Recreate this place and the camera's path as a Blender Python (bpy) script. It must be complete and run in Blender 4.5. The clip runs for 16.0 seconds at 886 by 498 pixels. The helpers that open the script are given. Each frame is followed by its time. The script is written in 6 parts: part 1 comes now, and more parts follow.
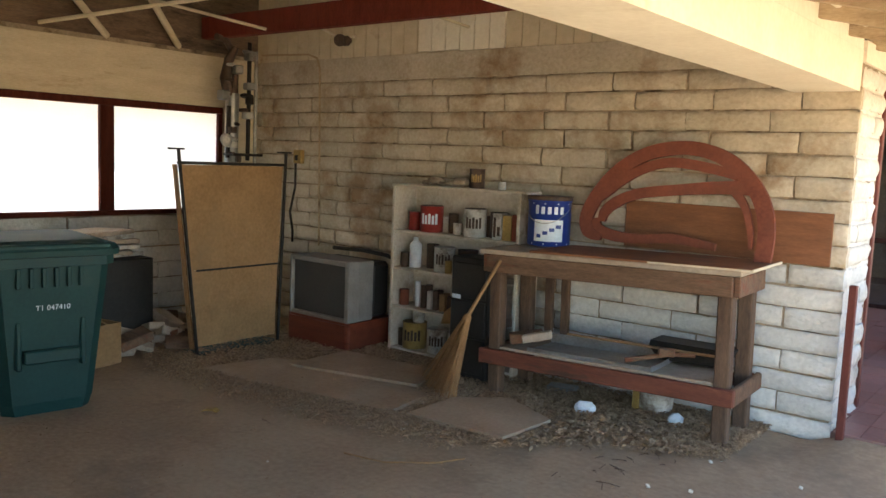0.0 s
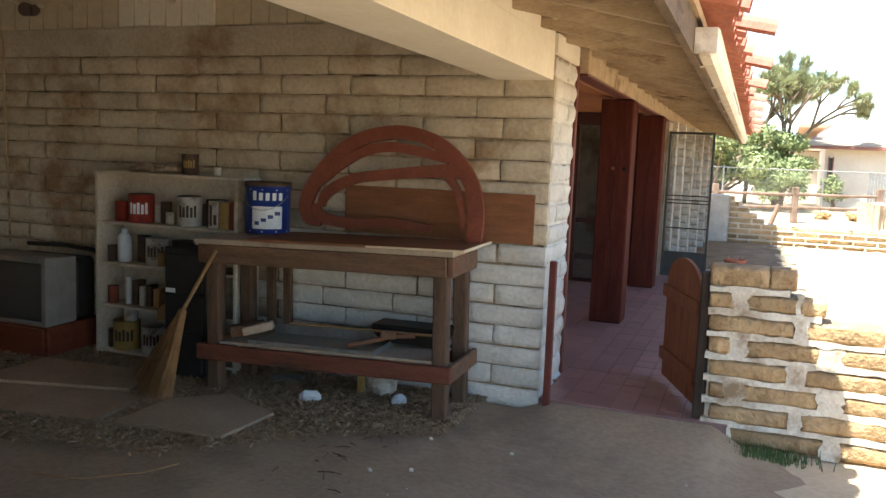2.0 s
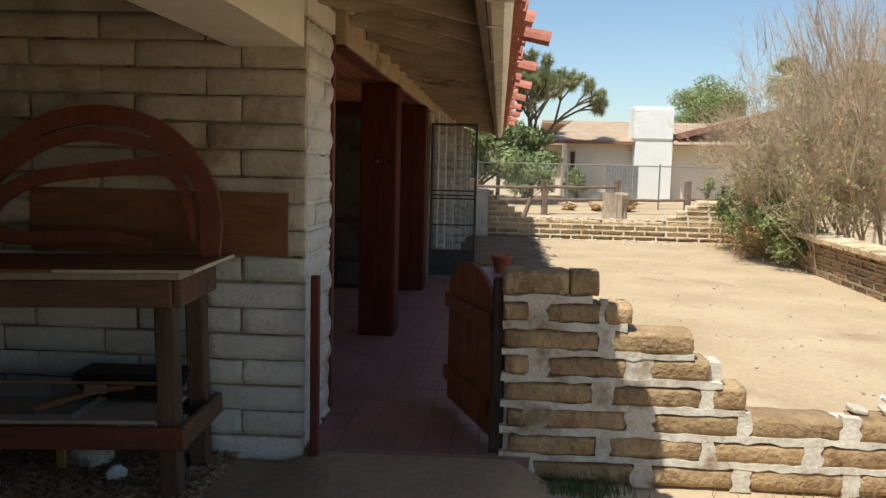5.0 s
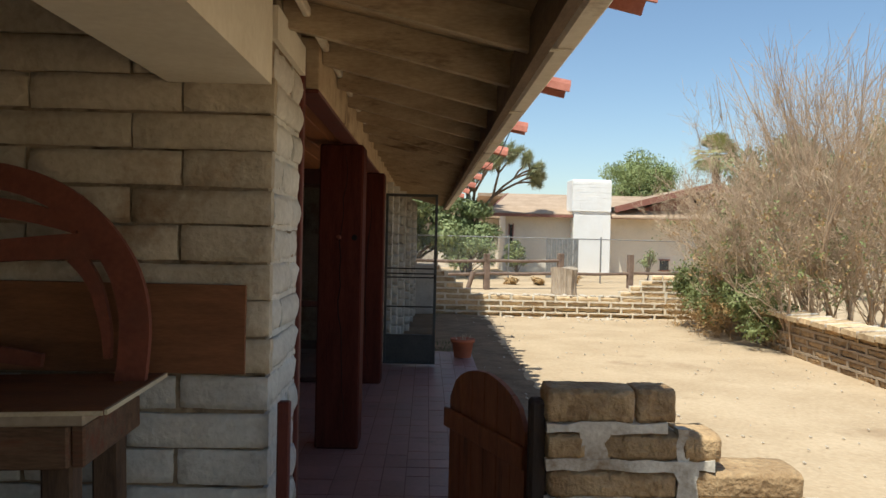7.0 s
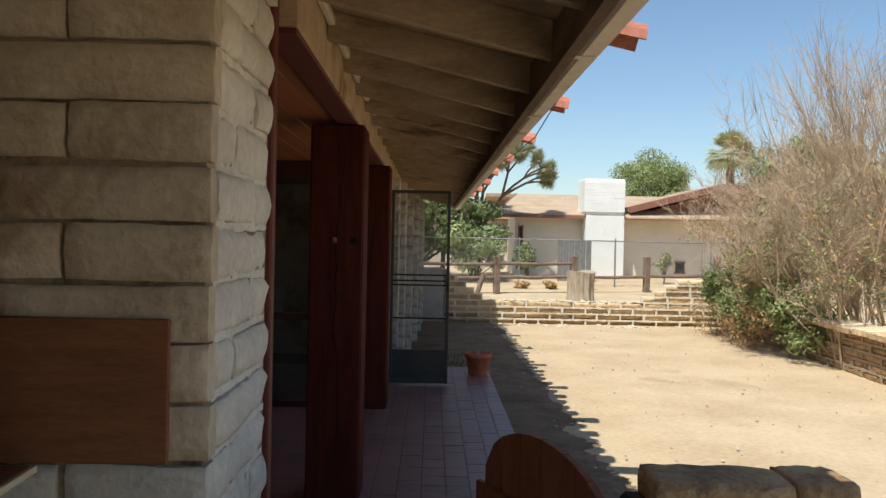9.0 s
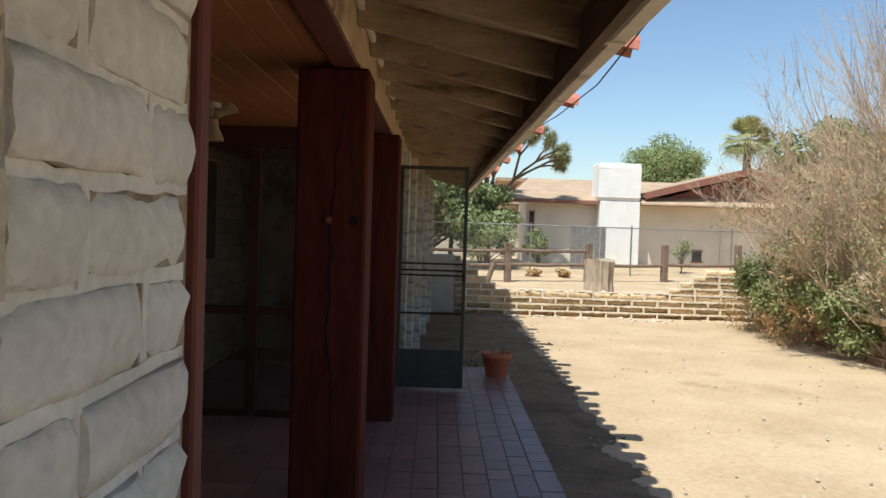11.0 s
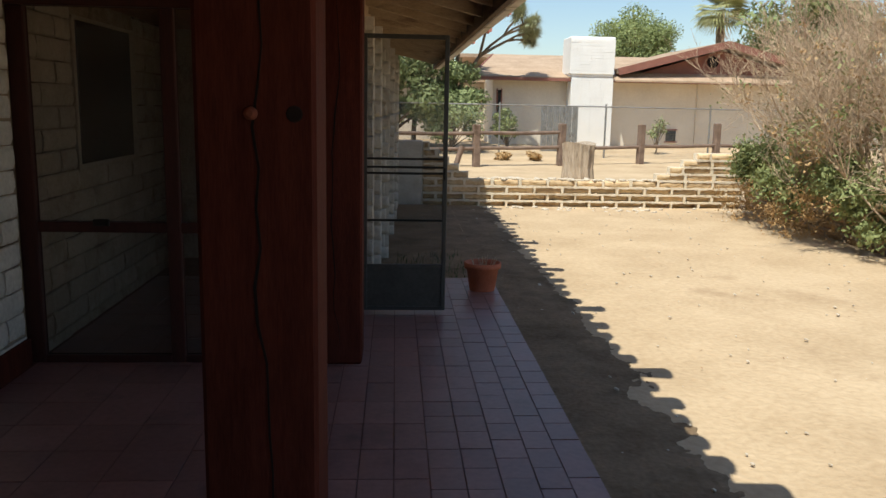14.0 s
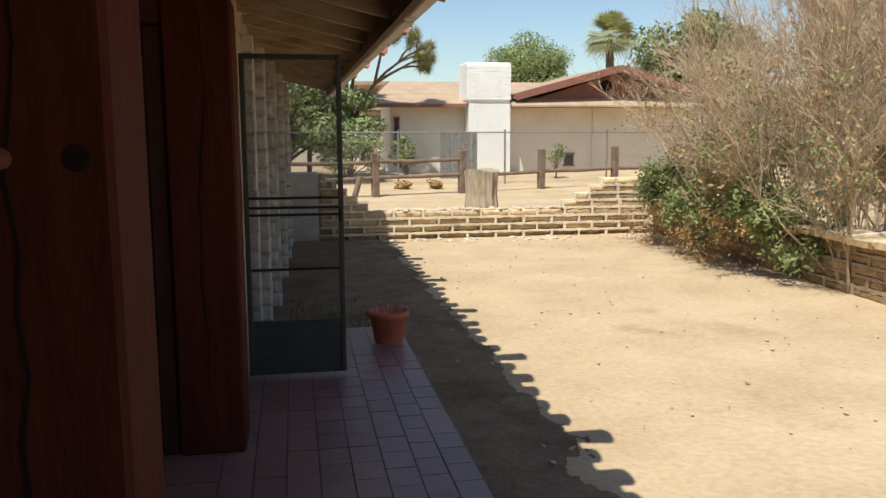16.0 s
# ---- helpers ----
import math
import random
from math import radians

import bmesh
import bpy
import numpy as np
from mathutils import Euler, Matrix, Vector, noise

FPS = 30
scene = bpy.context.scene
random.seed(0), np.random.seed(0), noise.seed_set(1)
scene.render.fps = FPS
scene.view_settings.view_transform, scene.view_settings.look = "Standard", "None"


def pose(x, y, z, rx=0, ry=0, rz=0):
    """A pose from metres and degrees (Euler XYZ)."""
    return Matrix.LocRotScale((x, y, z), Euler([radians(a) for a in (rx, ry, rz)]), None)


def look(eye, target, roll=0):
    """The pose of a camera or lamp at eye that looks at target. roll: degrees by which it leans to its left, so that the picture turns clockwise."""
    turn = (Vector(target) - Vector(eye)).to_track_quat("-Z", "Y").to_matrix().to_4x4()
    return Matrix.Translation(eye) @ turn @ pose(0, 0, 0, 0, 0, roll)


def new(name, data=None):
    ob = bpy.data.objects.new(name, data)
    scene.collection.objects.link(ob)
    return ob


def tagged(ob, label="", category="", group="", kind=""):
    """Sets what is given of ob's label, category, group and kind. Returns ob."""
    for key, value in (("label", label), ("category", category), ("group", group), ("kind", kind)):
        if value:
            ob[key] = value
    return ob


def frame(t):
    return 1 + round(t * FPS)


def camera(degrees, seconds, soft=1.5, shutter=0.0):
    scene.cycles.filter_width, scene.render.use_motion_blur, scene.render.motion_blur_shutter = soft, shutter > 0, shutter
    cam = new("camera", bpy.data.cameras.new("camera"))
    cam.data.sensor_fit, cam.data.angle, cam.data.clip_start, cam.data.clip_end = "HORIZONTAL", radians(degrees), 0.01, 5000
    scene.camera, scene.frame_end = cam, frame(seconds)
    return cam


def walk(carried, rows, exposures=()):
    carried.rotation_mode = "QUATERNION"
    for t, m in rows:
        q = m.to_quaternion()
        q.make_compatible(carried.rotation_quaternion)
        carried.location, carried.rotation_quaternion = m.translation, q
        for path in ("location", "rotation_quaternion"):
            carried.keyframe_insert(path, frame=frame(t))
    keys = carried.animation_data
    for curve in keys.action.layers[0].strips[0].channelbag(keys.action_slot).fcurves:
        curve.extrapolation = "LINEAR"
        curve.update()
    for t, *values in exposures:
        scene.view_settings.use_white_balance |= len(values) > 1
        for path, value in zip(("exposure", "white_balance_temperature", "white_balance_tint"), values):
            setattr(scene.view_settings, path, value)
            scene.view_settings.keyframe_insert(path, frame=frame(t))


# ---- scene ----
cam = camera(56.8, 16.0)
PATH = [
    (0, (1.163, -5.343, 1.575), (-0.079, -3.79, 1.355), 2.3),
    (0.5, (1.162, -5.306, 1.556), (0.037, -3.668, 1.324), 2.5),
    (1, (1.18, -5.274, 1.548), (0.183, -3.557, 1.31), 2.3),
    (1.5, (1.206, -5.222, 1.551), (0.36, -3.425, 1.321), 2.3),
    (2, (1.221, -5.17, 1.558), (0.524, -3.309, 1.334), 2.3),
    (2.5, (1.257, -5.078, 1.544), (0.67, -3.178, 1.327), 2.4),
    (3, (1.245, -4.963, 1.518), (0.823, -3.02, 1.302), 2.3),
    (3.5, (1.127, -4.795, 1.516), (0.933, -2.816, 1.301), 0.9),
    (4, (1.067, -4.598, 1.489), (0.922, -2.614, 1.279), 0.8),
    (4.2, (1.052, -4.492, 1.493), (0.908, -2.509, 1.281), 1.1),
    (6.3, (0.687, -3.4, 1.533), (0.595, -1.406, 1.407), 1.3),
    (6.5, (0.615, -3.241, 1.544), (0.583, -1.243, 1.472), 1.5),
    (7, (0.561, -2.998, 1.524), (0.601, -0.998, 1.496), 1.3),
    (7.5, (0.54, -2.723, 1.527), (0.573, -0.724, 1.497), 1.5),
    (8, (0.466, -2.406, 1.516), (0.498, -0.406, 1.493), 1.3),
    (8.5, (0.438, -2.116, 1.519), (0.477, -0.116, 1.493), 1.4),
    (9, (0.492, -1.852, 1.527), (0.52, 0.147, 1.503), 1.2),
    (9.2, (0.538, -1.796, 1.494), (0.535, 0.204, 1.515), 0.8),
    (11.5, (0.394, -0.426, 1.508), (0.409, 1.57, 1.377), 2.1),
    (12, (0.404, -0.189, 1.507), (0.386, 1.8, 1.299), 2.8),
    (12.5, (0.332, 0.05, 1.512), (0.336, 2.037, 1.291), 2.5),
    (13, (0.312, 0.246, 1.504), (0.412, 2.225, 1.238), 1.8),
    (13.5, (0.357, 0.457, 1.538), (0.477, 2.427, 1.212), 1.5),
    (14, (0.305, 0.696, 1.54), (0.423, 2.662, 1.194), 1.1),
    (14.5, (0.284, 0.908, 1.548), (0.408, 2.875, 1.208), 1.0),
    (15, (0.337, 1.107, 1.546), (0.478, 3.074, 1.208), 0.7),
    (15.5, (0.346, 1.285, 1.567), (0.653, 3.239, 1.271), -0.1),
    (16, (0.376, 1.476, 1.545), (0.731, 3.425, 1.266), -0.2),
]
walk(cam, [(t, look(eye, target, roll)) for t, eye, target, roll in PATH],
     exposures=[(0, 3.0, 6350, 5), (1.0, 3.05, 6350, 5), (1.6, 2.65, 6100, 4), (2.0, 2.0, 6200, 5), (2.5, 1.25, 6350, 6), (3.3, 0.5, 6200, 5), (4.2, 0.22, 6300, 5), (9.0, 0.24, 6200, 5), (12.0, 0.32, 6150, 6), (14.0, 0.22, 6400, 6), (16, 0.2, 6500, 6)])

# ---- world, sun, exposure ----
SUN = Vector((0.31, 0.42, -1.0)).normalized()
world = bpy.data.worlds.new("world")
scene.world = world
world.use_nodes = True
wn = world.node_tree
wn.nodes.clear()
sky = wn.nodes.new("ShaderNodeTexSky")
sky.sky_type, sky.sun_disc = "NISHITA", False
sky.sun_elevation = math.asin(-SUN.z)
sky.sun_rotation = math.atan2(-SUN.x, -SUN.y)
sky.air_density, sky.dust_density, sky.ozone_density = 1.0, 0.6, 1.6
bg = wn.nodes.new("ShaderNodeBackground")
bg.inputs["Strength"].default_value = 0.118
wo = wn.nodes.new("ShaderNodeOutputWorld")
wn.links.new(sky.outputs[0], bg.inputs["Color"])
wn.links.new(bg.outputs[0], wo.inputs["Surface"])
sun = new("sun", bpy.data.lights.new("sun", "SUN"))
sun.data.energy, sun.data.angle, sun.data.color = 4.9, radians(0.53), (1.0, 0.95, 0.86)
sun.matrix_world = look((0, 0, 20), Vector((0, 0, 20)) + SUN)


# ---- materials ----
def material(name, c1, c2, scale=4.0, rough=0.85, bump=0.3, fine=60.0, stain=None, stain_at=0.6, metal=0.0,
             grain=None, vary=0.0, depth=0.01, spec=0.3):
    """Two scales of noise on the colour, optional stains, grain stretched along an axis, and a bump."""
    m = bpy.data.materials.new(name)
    m.use_nodes = True
    nt = m.node_tree
    n, l = nt.nodes, nt.links
    b = n["Principled BSDF"]
    b.inputs["Metallic"].default_value = metal
    b.inputs["Specular IOR Level"].default_value = spec
    geo = n.new("ShaderNodeNewGeometry")
    info = n.new("ShaderNodeObjectInfo")
    mp = n.new("ShaderNodeMapping")
    l.new(geo.outputs["Position"], mp.inputs["Vector"])
    if grain:
        mp.inputs["Scale"].default_value = grain
    big = n.new("ShaderNodeTexNoise")
    big.inputs["Scale"].default_value, big.inputs["Detail"].default_value = scale, 5.0
    big.inputs["Roughness"].default_value = 0.6
    small = n.new("ShaderNodeTexNoise")
    small.inputs["Scale"].default_value, small.inputs["Detail"].default_value = fine, 4.0
    l.new(mp.outputs[0], big.inputs["Vector"])
    l.new(mp.outputs[0], small.inputs["Vector"])
    add = n.new("ShaderNodeMath")
    add.operation = "MULTIPLY_ADD"
    add.inputs[1].default_value, add.inputs[2].default_value = 0.45, 0.0
    l.new(small.outputs["Fac"], add.inputs[0])
    sm = n.new("ShaderNodeMath")
    sm.operation = "MULTIPLY_ADD"
    sm.inputs[1].default_value = 0.75
    l.new(big.outputs["Fac"], sm.inputs[0])
    l.new(add.outputs[0], sm.inputs[2])
    ramp = n.new("ShaderNodeValToRGB")
    ramp.color_ramp.elements[0].position, ramp.color_ramp.elements[1].position = 0.38, 0.78
    ramp.color_ramp.elements[0].color, ramp.color_ramp.elements[1].color = (*c1, 1), (*c2, 1)
    l.new(sm.outputs[0], ramp.inputs["Fac"])
    out = ramp.outputs["Color"]
    if stain:
        sn = n.new("ShaderNodeTexNoise")
        sn.inputs["Scale"].default_value, sn.inputs["Detail"].default_value = scale * 0.45, 7.0
        sn.inputs["Roughness"].default_value = 0.7
        l.new(mp.outputs[0], sn.inputs["Vector"])
        sr = n.new("ShaderNodeValToRGB")
        sr.color_ramp.elements[0].position, sr.color_ramp.elements[1].position = stain_at - 0.06, stain_at + 0.08
        l.new(sn.outputs["Fac"], sr.inputs["Fac"])
        mix = n.new("ShaderNodeMix")
        mix.data_type = "RGBA"
        l.new(sr.outputs["Color"], mix.inputs["Factor"])
        l.new(out, mix.inputs["A"])
        mix.inputs["B"].default_value = (*stain, 1)
        out = mix.outputs["Result"]
    if vary:
        hsv = n.new("ShaderNodeHueSaturation")
        mr = n.new("ShaderNodeMapRange")
        mr.inputs["To Min"].default_value, mr.inputs["To Max"].default_value = 1 - vary, 1 + vary
        l.new(info.outputs["Random"], mr.inputs["Value"])
        l.new(mr.outputs[0], hsv.inputs["Value"])
        l.new(out, hsv.inputs["Color"])
        out = hsv.outputs["Color"]
    l.new(out, b.inputs["Base Color"])
    rr = n.new("ShaderNodeMapRange")
    rr.inputs["To Min"].default_value, rr.inputs["To Max"].default_value = max(0.02, rough - 0.12), min(1, rough + 0.1)
    l.new(big.outputs["Fac"], rr.inputs["Value"])
    l.new(rr.outputs[0], b.inputs["Roughness"])
    if bump:
        bp = n.new("ShaderNodeBump")
        bp.inputs["Strength"].default_value, bp.inputs["Distance"].default_value = bump, depth
        l.new(sm.outputs[0], bp.inputs["Height"])
        l.new(bp.outputs[0], b.inputs["Normal"])
    return m


def clear_material(name, colour, alpha, rough=0.4):
    """A see-through sheet: woven screen or wire netting."""
    m = bpy.data.materials.new(name)
    m.use_nodes = True
    n, l = m.node_tree.nodes, m.node_tree.links
    b = n["Principled BSDF"]
    b.inputs["Base Color"].default_value = (*colour, 1)
    b.inputs["Roughness"].default_value = rough
    b.inputs["Alpha"].default_value = alpha
    return m


BLOCK = material("painted_slump_block", (0.36, 0.29, 0.20), (0.57, 0.49, 0.375), 3.0, 0.85, 0.9, 34, (0.27, 0.175, 0.10), 0.57, vary=0.08, depth=0.022)
BLOCKWHITE = material("whiter_slump_block", (0.46, 0.425, 0.37), (0.70, 0.66, 0.59), 3.0, 0.85, 0.9, 34, (0.30, 0.24, 0.15), 0.64, vary=0.05, depth=0.022)
BLOCK_BASE = material("painted_joint", (0.22, 0.155, 0.09), (0.42, 0.335, 0.24), 8.0, 0.95, 0.9, 60, (0.09, 0.06, 0.035), 0.56, depth=0.015)
ADOBE = material("adobe_brick", (0.26, 0.16, 0.078), (0.50, 0.345, 0.185), 7.0, 0.95, 1.0, 38, (0.16, 0.09, 0.04), 0.60, vary=0.22, depth=0.035)
MORTAR = material("pale_mortar", (0.44, 0.37, 0.28), (0.76, 0.70, 0.59), 6.0, 0.95, 0.8, 60, (0.28, 0.19, 0.11), 0.56, depth=0.012)
REDWOOD = material("dark_red_painted_wood", (0.044, 0.011, 0.0075), (0.094, 0.0245, 0.0165), 3.0, 0.82, 0.5, 30, (0.03, 0.011, 0.008), 0.66, grain=(6, 6, 0.7), depth=0.006, spec=0.06)
REDTRIM = material("brick_red_paint", (0.11, 0.024, 0.015), (0.185, 0.042, 0.026), 4.0, 0.85, 0.4, 40, (0.09, 0.03, 0.02), 0.66, grain=(4, 4, 1), depth=0.004, spec=0.08)
CRACK = material("dark_crack", (0.008, 0.004, 0.003), (0.014, 0.008, 0.006), 10, 0.95, 0.2)
JAMBRED = material("dull_red_paint", (0.085, 0.02, 0.014), (0.145, 0.038, 0.027), 4.0, 0.7, 0.4, 40, (0.05, 0.018, 0.012), 0.64, grain=(4, 4, 1), depth=0.004)
FARMORTAR = material("weathered_mortar", (0.58, 0.49, 0.35), (0.80, 0.71, 0.56), 5.0, 0.95, 0.8, 60, (0.34, 0.25, 0.15), 0.64, depth=0.012)
SIDEMORTAR = material("dusty_mortar", (0.26, 0.19, 0.12), (0.42, 0.33, 0.23), 5.0, 0.95, 0.8, 60, depth=0.012)
TANBOARD = material("tan_dusty_board", (0.28, 0.185, 0.108), (0.43, 0.31, 0.20), 2.0, 0.9, 0.2, 40, (0.26, 0.18, 0.12), 0.62)
# leafy soil with the eave's shade put into its darker brown
SHADESOIL = material("shade_darkened_leafy_soil", (0.14, 0.096, 0.056), (0.29, 0.205, 0.128), 3.0, 0.97, 1.0, 32, (0.13, 0.09, 0.05), 0.58, depth=0.02, spec=0.1)
EARTH = material("packed_grey_earth", (0.25, 0.172, 0.108), (0.39, 0.282, 0.182), 1.1, 0.95, 0.7, 28, (0.19, 0.135, 0.09), 0.60, depth=0.015, spec=0.1)
SCREENWOOD = material("dark_brown_red_frame", (0.028, 0.009, 0.007), (0.06, 0.018, 0.013), 3.0, 0.7, 0.3, 30, grain=(5, 5, 0.8))
PALEADOBE = material("pale_adobe_brick", (0.42, 0.28, 0.14), (0.72, 0.55, 0.34), 7.0, 0.95, 0.7, 50, (0.34, 0.20, 0.09), 0.60, vary=0.22, depth=0.010)
PORCHWOOD = material("stained_ceiling_planks", (0.22, 0.075, 0.028), (0.38, 0.15, 0.06), 4.0, 0.6, 0.3, 30, grain=(5, 0.7, 5), depth=0.003)
CREAM = material("cream_paint", (0.68, 0.60, 0.47), (0.82, 0.75, 0.62), 2.5, 0.75, 0.25, 35, (0.42, 0.33, 0.22), 0.68, depth=0.004)
SOFFIT = material("tan_painted_boards", (0.35, 0.25, 0.15), (0.53, 0.40, 0.255), 2.5, 0.85, 0.35, 30, (0.15, 0.085, 0.045), 0.60, grain=(1, 3, 3), depth=0.005)
RAFTER = material("weathered_rafter", (0.28, 0.20, 0.12), (0.50, 0.39, 0.26), 3.5, 0.85, 0.4, 35, (0.14, 0.085, 0.05), 0.62, grain=(1, 4, 4), depth=0.005)
FASCIA = material("dark_fascia", (0.075, 0.05, 0.033), (0.19, 0.13, 0.085), 4.0, 0.85, 0.4, 30, (0.03, 0.02, 0.015), 0.6, grain=(4, 0.8, 4), depth=0.005)
GUTTER = material("cream_metal_gutter", (0.58, 0.50, 0.38), (0.76, 0.68, 0.56), 5.0, 0.5, 0.15, 30, (0.24, 0.15, 0.08), 0.66, depth=0.003)
CLAY = material("clay_roof_tile", (0.33, 0.105, 0.065), (0.52, 0.205, 0.14), 7.0, 0.85, 0.4, 60, (0.25, 0.1, 0.06), 0.66, vary=0.12, depth=0.006)
TILE = material("terracotta_floor_tile", (0.19, 0.095, 0.082), (0.30, 0.16, 0.14), 4.0, 0.42, 0.15, 30, (0.14, 0.08, 0.07), 0.62, vary=0.12, depth=0.003, spec=0.5)
GROUT = material("floor_grout", (0.15, 0.085, 0.075), (0.24, 0.15, 0.13), 5.0, 0.9, 0.3, 60)
SAND = material("dry_sand", (0.40, 0.29, 0.175), (0.56, 0.43, 0.28), 0.9, 0.97, 0.9, 22, (0.32, 0.22, 0.13), 0.64, depth=0.025, spec=0.1)
BENCHWOOD = material("weathered_bench_wood", (0.07, 0.038, 0.021), (0.19, 0.11, 0.065), 4.0, 0.85, 0.5, 35, (0.16, 0.05, 0.025), 0.58, grain=(0.8, 5, 5), depth=0.005)
BENCHLEG = material("weathered_post_wood", (0.055, 0.031, 0.019), (0.15, 0.09, 0.055), 4.0, 0.85, 0.5, 35, (0.05, 0.03, 0.02), 0.6, grain=(5, 5, 0.8), depth=0.005)
BENCHRED = material("reddish_rail_wood", (0.09, 0.027, 0.016), (0.19, 0.062, 0.036), 4.0, 0.8, 0.5, 35, (0.06, 0.03, 0.02), 0.6, grain=(0.8, 5, 5), depth=0.005)
DUSTY = material("dusty_board", (0.28, 0.21, 0.15), (0.44, 0.35, 0.26), 3.0, 0.9, 0.3, 40, (0.15, 0.10, 0.065), 0.6)
PLY = material("plywood", (0.14, 0.055, 0.024), (0.25, 0.105, 0.048), 3.0, 0.75, 0.3, 30, (0.14, 0.06, 0.03), 0.62, grain=(1, 4, 7), depth=0.003)
RUST = material("rust_red_paint", (0.13, 0.036, 0.021), (0.23, 0.07, 0.04), 5.0, 0.75, 0.3, 50, (0.14, 0.05, 0.03), 0.64, depth=0.004)
CARD = material("cardboard", (0.20, 0.115, 0.05), (0.34, 0.20, 0.092), 2.0, 0.85, 0.15, 40, (0.22, 0.14, 0.07), 0.64, depth=0.003)
PALEPLY = material("pale_painted_plywood", (0.50, 0.41, 0.27), (0.66, 0.56, 0.40), 2.5, 0.85, 0.2, 40, (0.34, 0.24, 0.13), 0.64, grain=(3, 0.8, 4), depth=0.003)
SHELFPAINT = material("off_white_shelf_paint", (0.42, 0.35, 0.27), (0.60, 0.53, 0.43), 5.0, 0.7, 0.2, 40, (0.24, 0.17, 0.11), 0.62)
BLACKMETAL = material("black_steel", (0.012, 0.011, 0.010), (0.035, 0.030, 0.026), 10, 0.55, 0.2, 60, (0.09, 0.035, 0.015), 0.68, metal=0.6)
GREYMETAL = material("galvanised_steel", (0.20, 0.20, 0.19), (0.38, 0.37, 0.35), 8, 0.45, 0.15, 60, (0.16, 0.10, 0.06), 0.64, metal=0.7)
SCREENFRAME = material("grey_green_metal_frame", (0.04, 0.04, 0.038), (0.075, 0.072, 0.066), 6, 0.5, 0.15, 40, metal=0.3)
SCREEN = clear_material("insect_screen", (0.05, 0.05, 0.042), 0.42, 0.7)
SCREEN2 = clear_material("old_insect_screen", (0.045, 0.038, 0.03), 0.54, 0.7)
NETTING = clear_material("wire_netting", (0.24, 0.25, 0.24), 0.09, 0.5)
GREEN = material("dark_green_plastic", (0.006, 0.030, 0.028), (0.012, 0.048, 0.043), 3, 0.6, 0.08, 60, (0.03, 0.05, 0.042), 0.66, spec=0.3)
BLUE = material("blue_pail_print", (0.008, 0.022, 0.14), (0.015, 0.04, 0.22), 6, 0.4, 0.05, 50, (0.015, 0.03, 0.12), 0.66, spec=0.5)
WHITE = material("white_print", (0.52, 0.54, 0.56), (0.72, 0.74, 0.75), 8, 0.5, 0.05, 60, (0.3, 0.28, 0.26), 0.68)
CANRED = material("red_tin", (0.18, 0.018, 0.015), (0.30, 0.04, 0.03), 8, 0.45, 0.05, 60, (0.12, 0.04, 0.03), 0.62)
CANDARK = material("dark_stained_tin", (0.03, 0.02, 0.014), (0.10, 0.06, 0.04), 12, 0.6, 0.1, 60)
CANWHITE = material("dirty_white_tin", (0.34, 0.30, 0.25), (0.58, 0.54, 0.48), 10, 0.55, 0.1, 60, (0.12, 0.08, 0.05), 0.56)
CANGOLD = material("yellow_tin", (0.22, 0.13, 0.035), (0.36, 0.24, 0.08), 9, 0.5, 0.05, 60)
TVGREY = material("grey_plastic", (0.19, 0.175, 0.155), (0.27, 0.25, 0.225), 5, 0.6, 0.05, 60, (0.14, 0.12, 0.10), 0.62)
TVGLASS = material("picture_tube_glass", (0.05, 0.047, 0.044), (0.07, 0.066, 0.06), 3, 0.5, 0.0, 60, spec=0.6)
TVDARK = material("dark_casing", (0.014, 0.013, 0.012), (0.03, 0.027, 0.025), 5, 0.6, 0.1, 60)
MAHOGANY = material("mahogany_veneer", (0.11, 0.025, 0.014), (0.19, 0.05, 0.026), 4, 0.5, 0.1, 40, grain=(0.8, 4, 5))
STRAW = material("broom_straw", (0.22, 0.11, 0.045), (0.38, 0.21, 0.09), 8, 0.9, 0.3, 80)
LEAFDRY = material("dry_leaf_litter", (0.11, 0.06, 0.032), (0.52, 0.36, 0.215), 40, 0.95, 0.1, 90)
TERRACOTTA = material("terracotta_pot", (0.32, 0.09, 0.045), (0.46, 0.15, 0.08), 6, 0.85, 0.2, 60, (0.3, 0.18, 0.12), 0.66)
GATEWOOD = material("stained_gate_wood", (0.16, 0.05, 0.022), (0.29, 0.11, 0.05), 4, 0.65, 0.4, 35, (0.07, 0.03, 0.018), 0.62, grain=(5, 5, 0.8), depth=0.004)
STUCCO = material("neighbour_stucco", (0.62, 0.55, 0.45), (0.74, 0.67, 0.56), 1.2, 0.9, 0.2, 20)
WHITEBRICK = material("white_painted_brick", (0.78, 0.76, 0.72), (0.86, 0.85, 0.82), 2.0, 0.85, 0.3, 20, vary=0.03)
SHINGLE = material("tan_shingle", (0.33, 0.23, 0.15), (0.50, 0.37, 0.26), 1.5, 0.95, 0.4, 12, vary=0.1)
BROWNTRIM = material("red_brown_trim", (0.20, 0.085, 0.06), (0.29, 0.13, 0.095), 3, 0.8, 0.2, 30)
FENCEWOOD = material("weathered_fence_wood", (0.12, 0.08, 0.058), (0.25, 0.175, 0.13), 5, 0.9, 0.4, 30, (0.08, 0.05, 0.03), 0.62)
STUMPWOOD = material("grey_stump_wood", (0.30, 0.22, 0.15), (0.58, 0.48, 0.36), 5, 0.95, 0.9, 30, (0.12, 0.08, 0.05), 0.6, grain=(5, 5, 0.6), depth=0.03)
TWIG = material("dry_twigs", (0.29, 0.20, 0.125), (0.62, 0.47, 0.32), 3, 0.95, 0.0, 30)
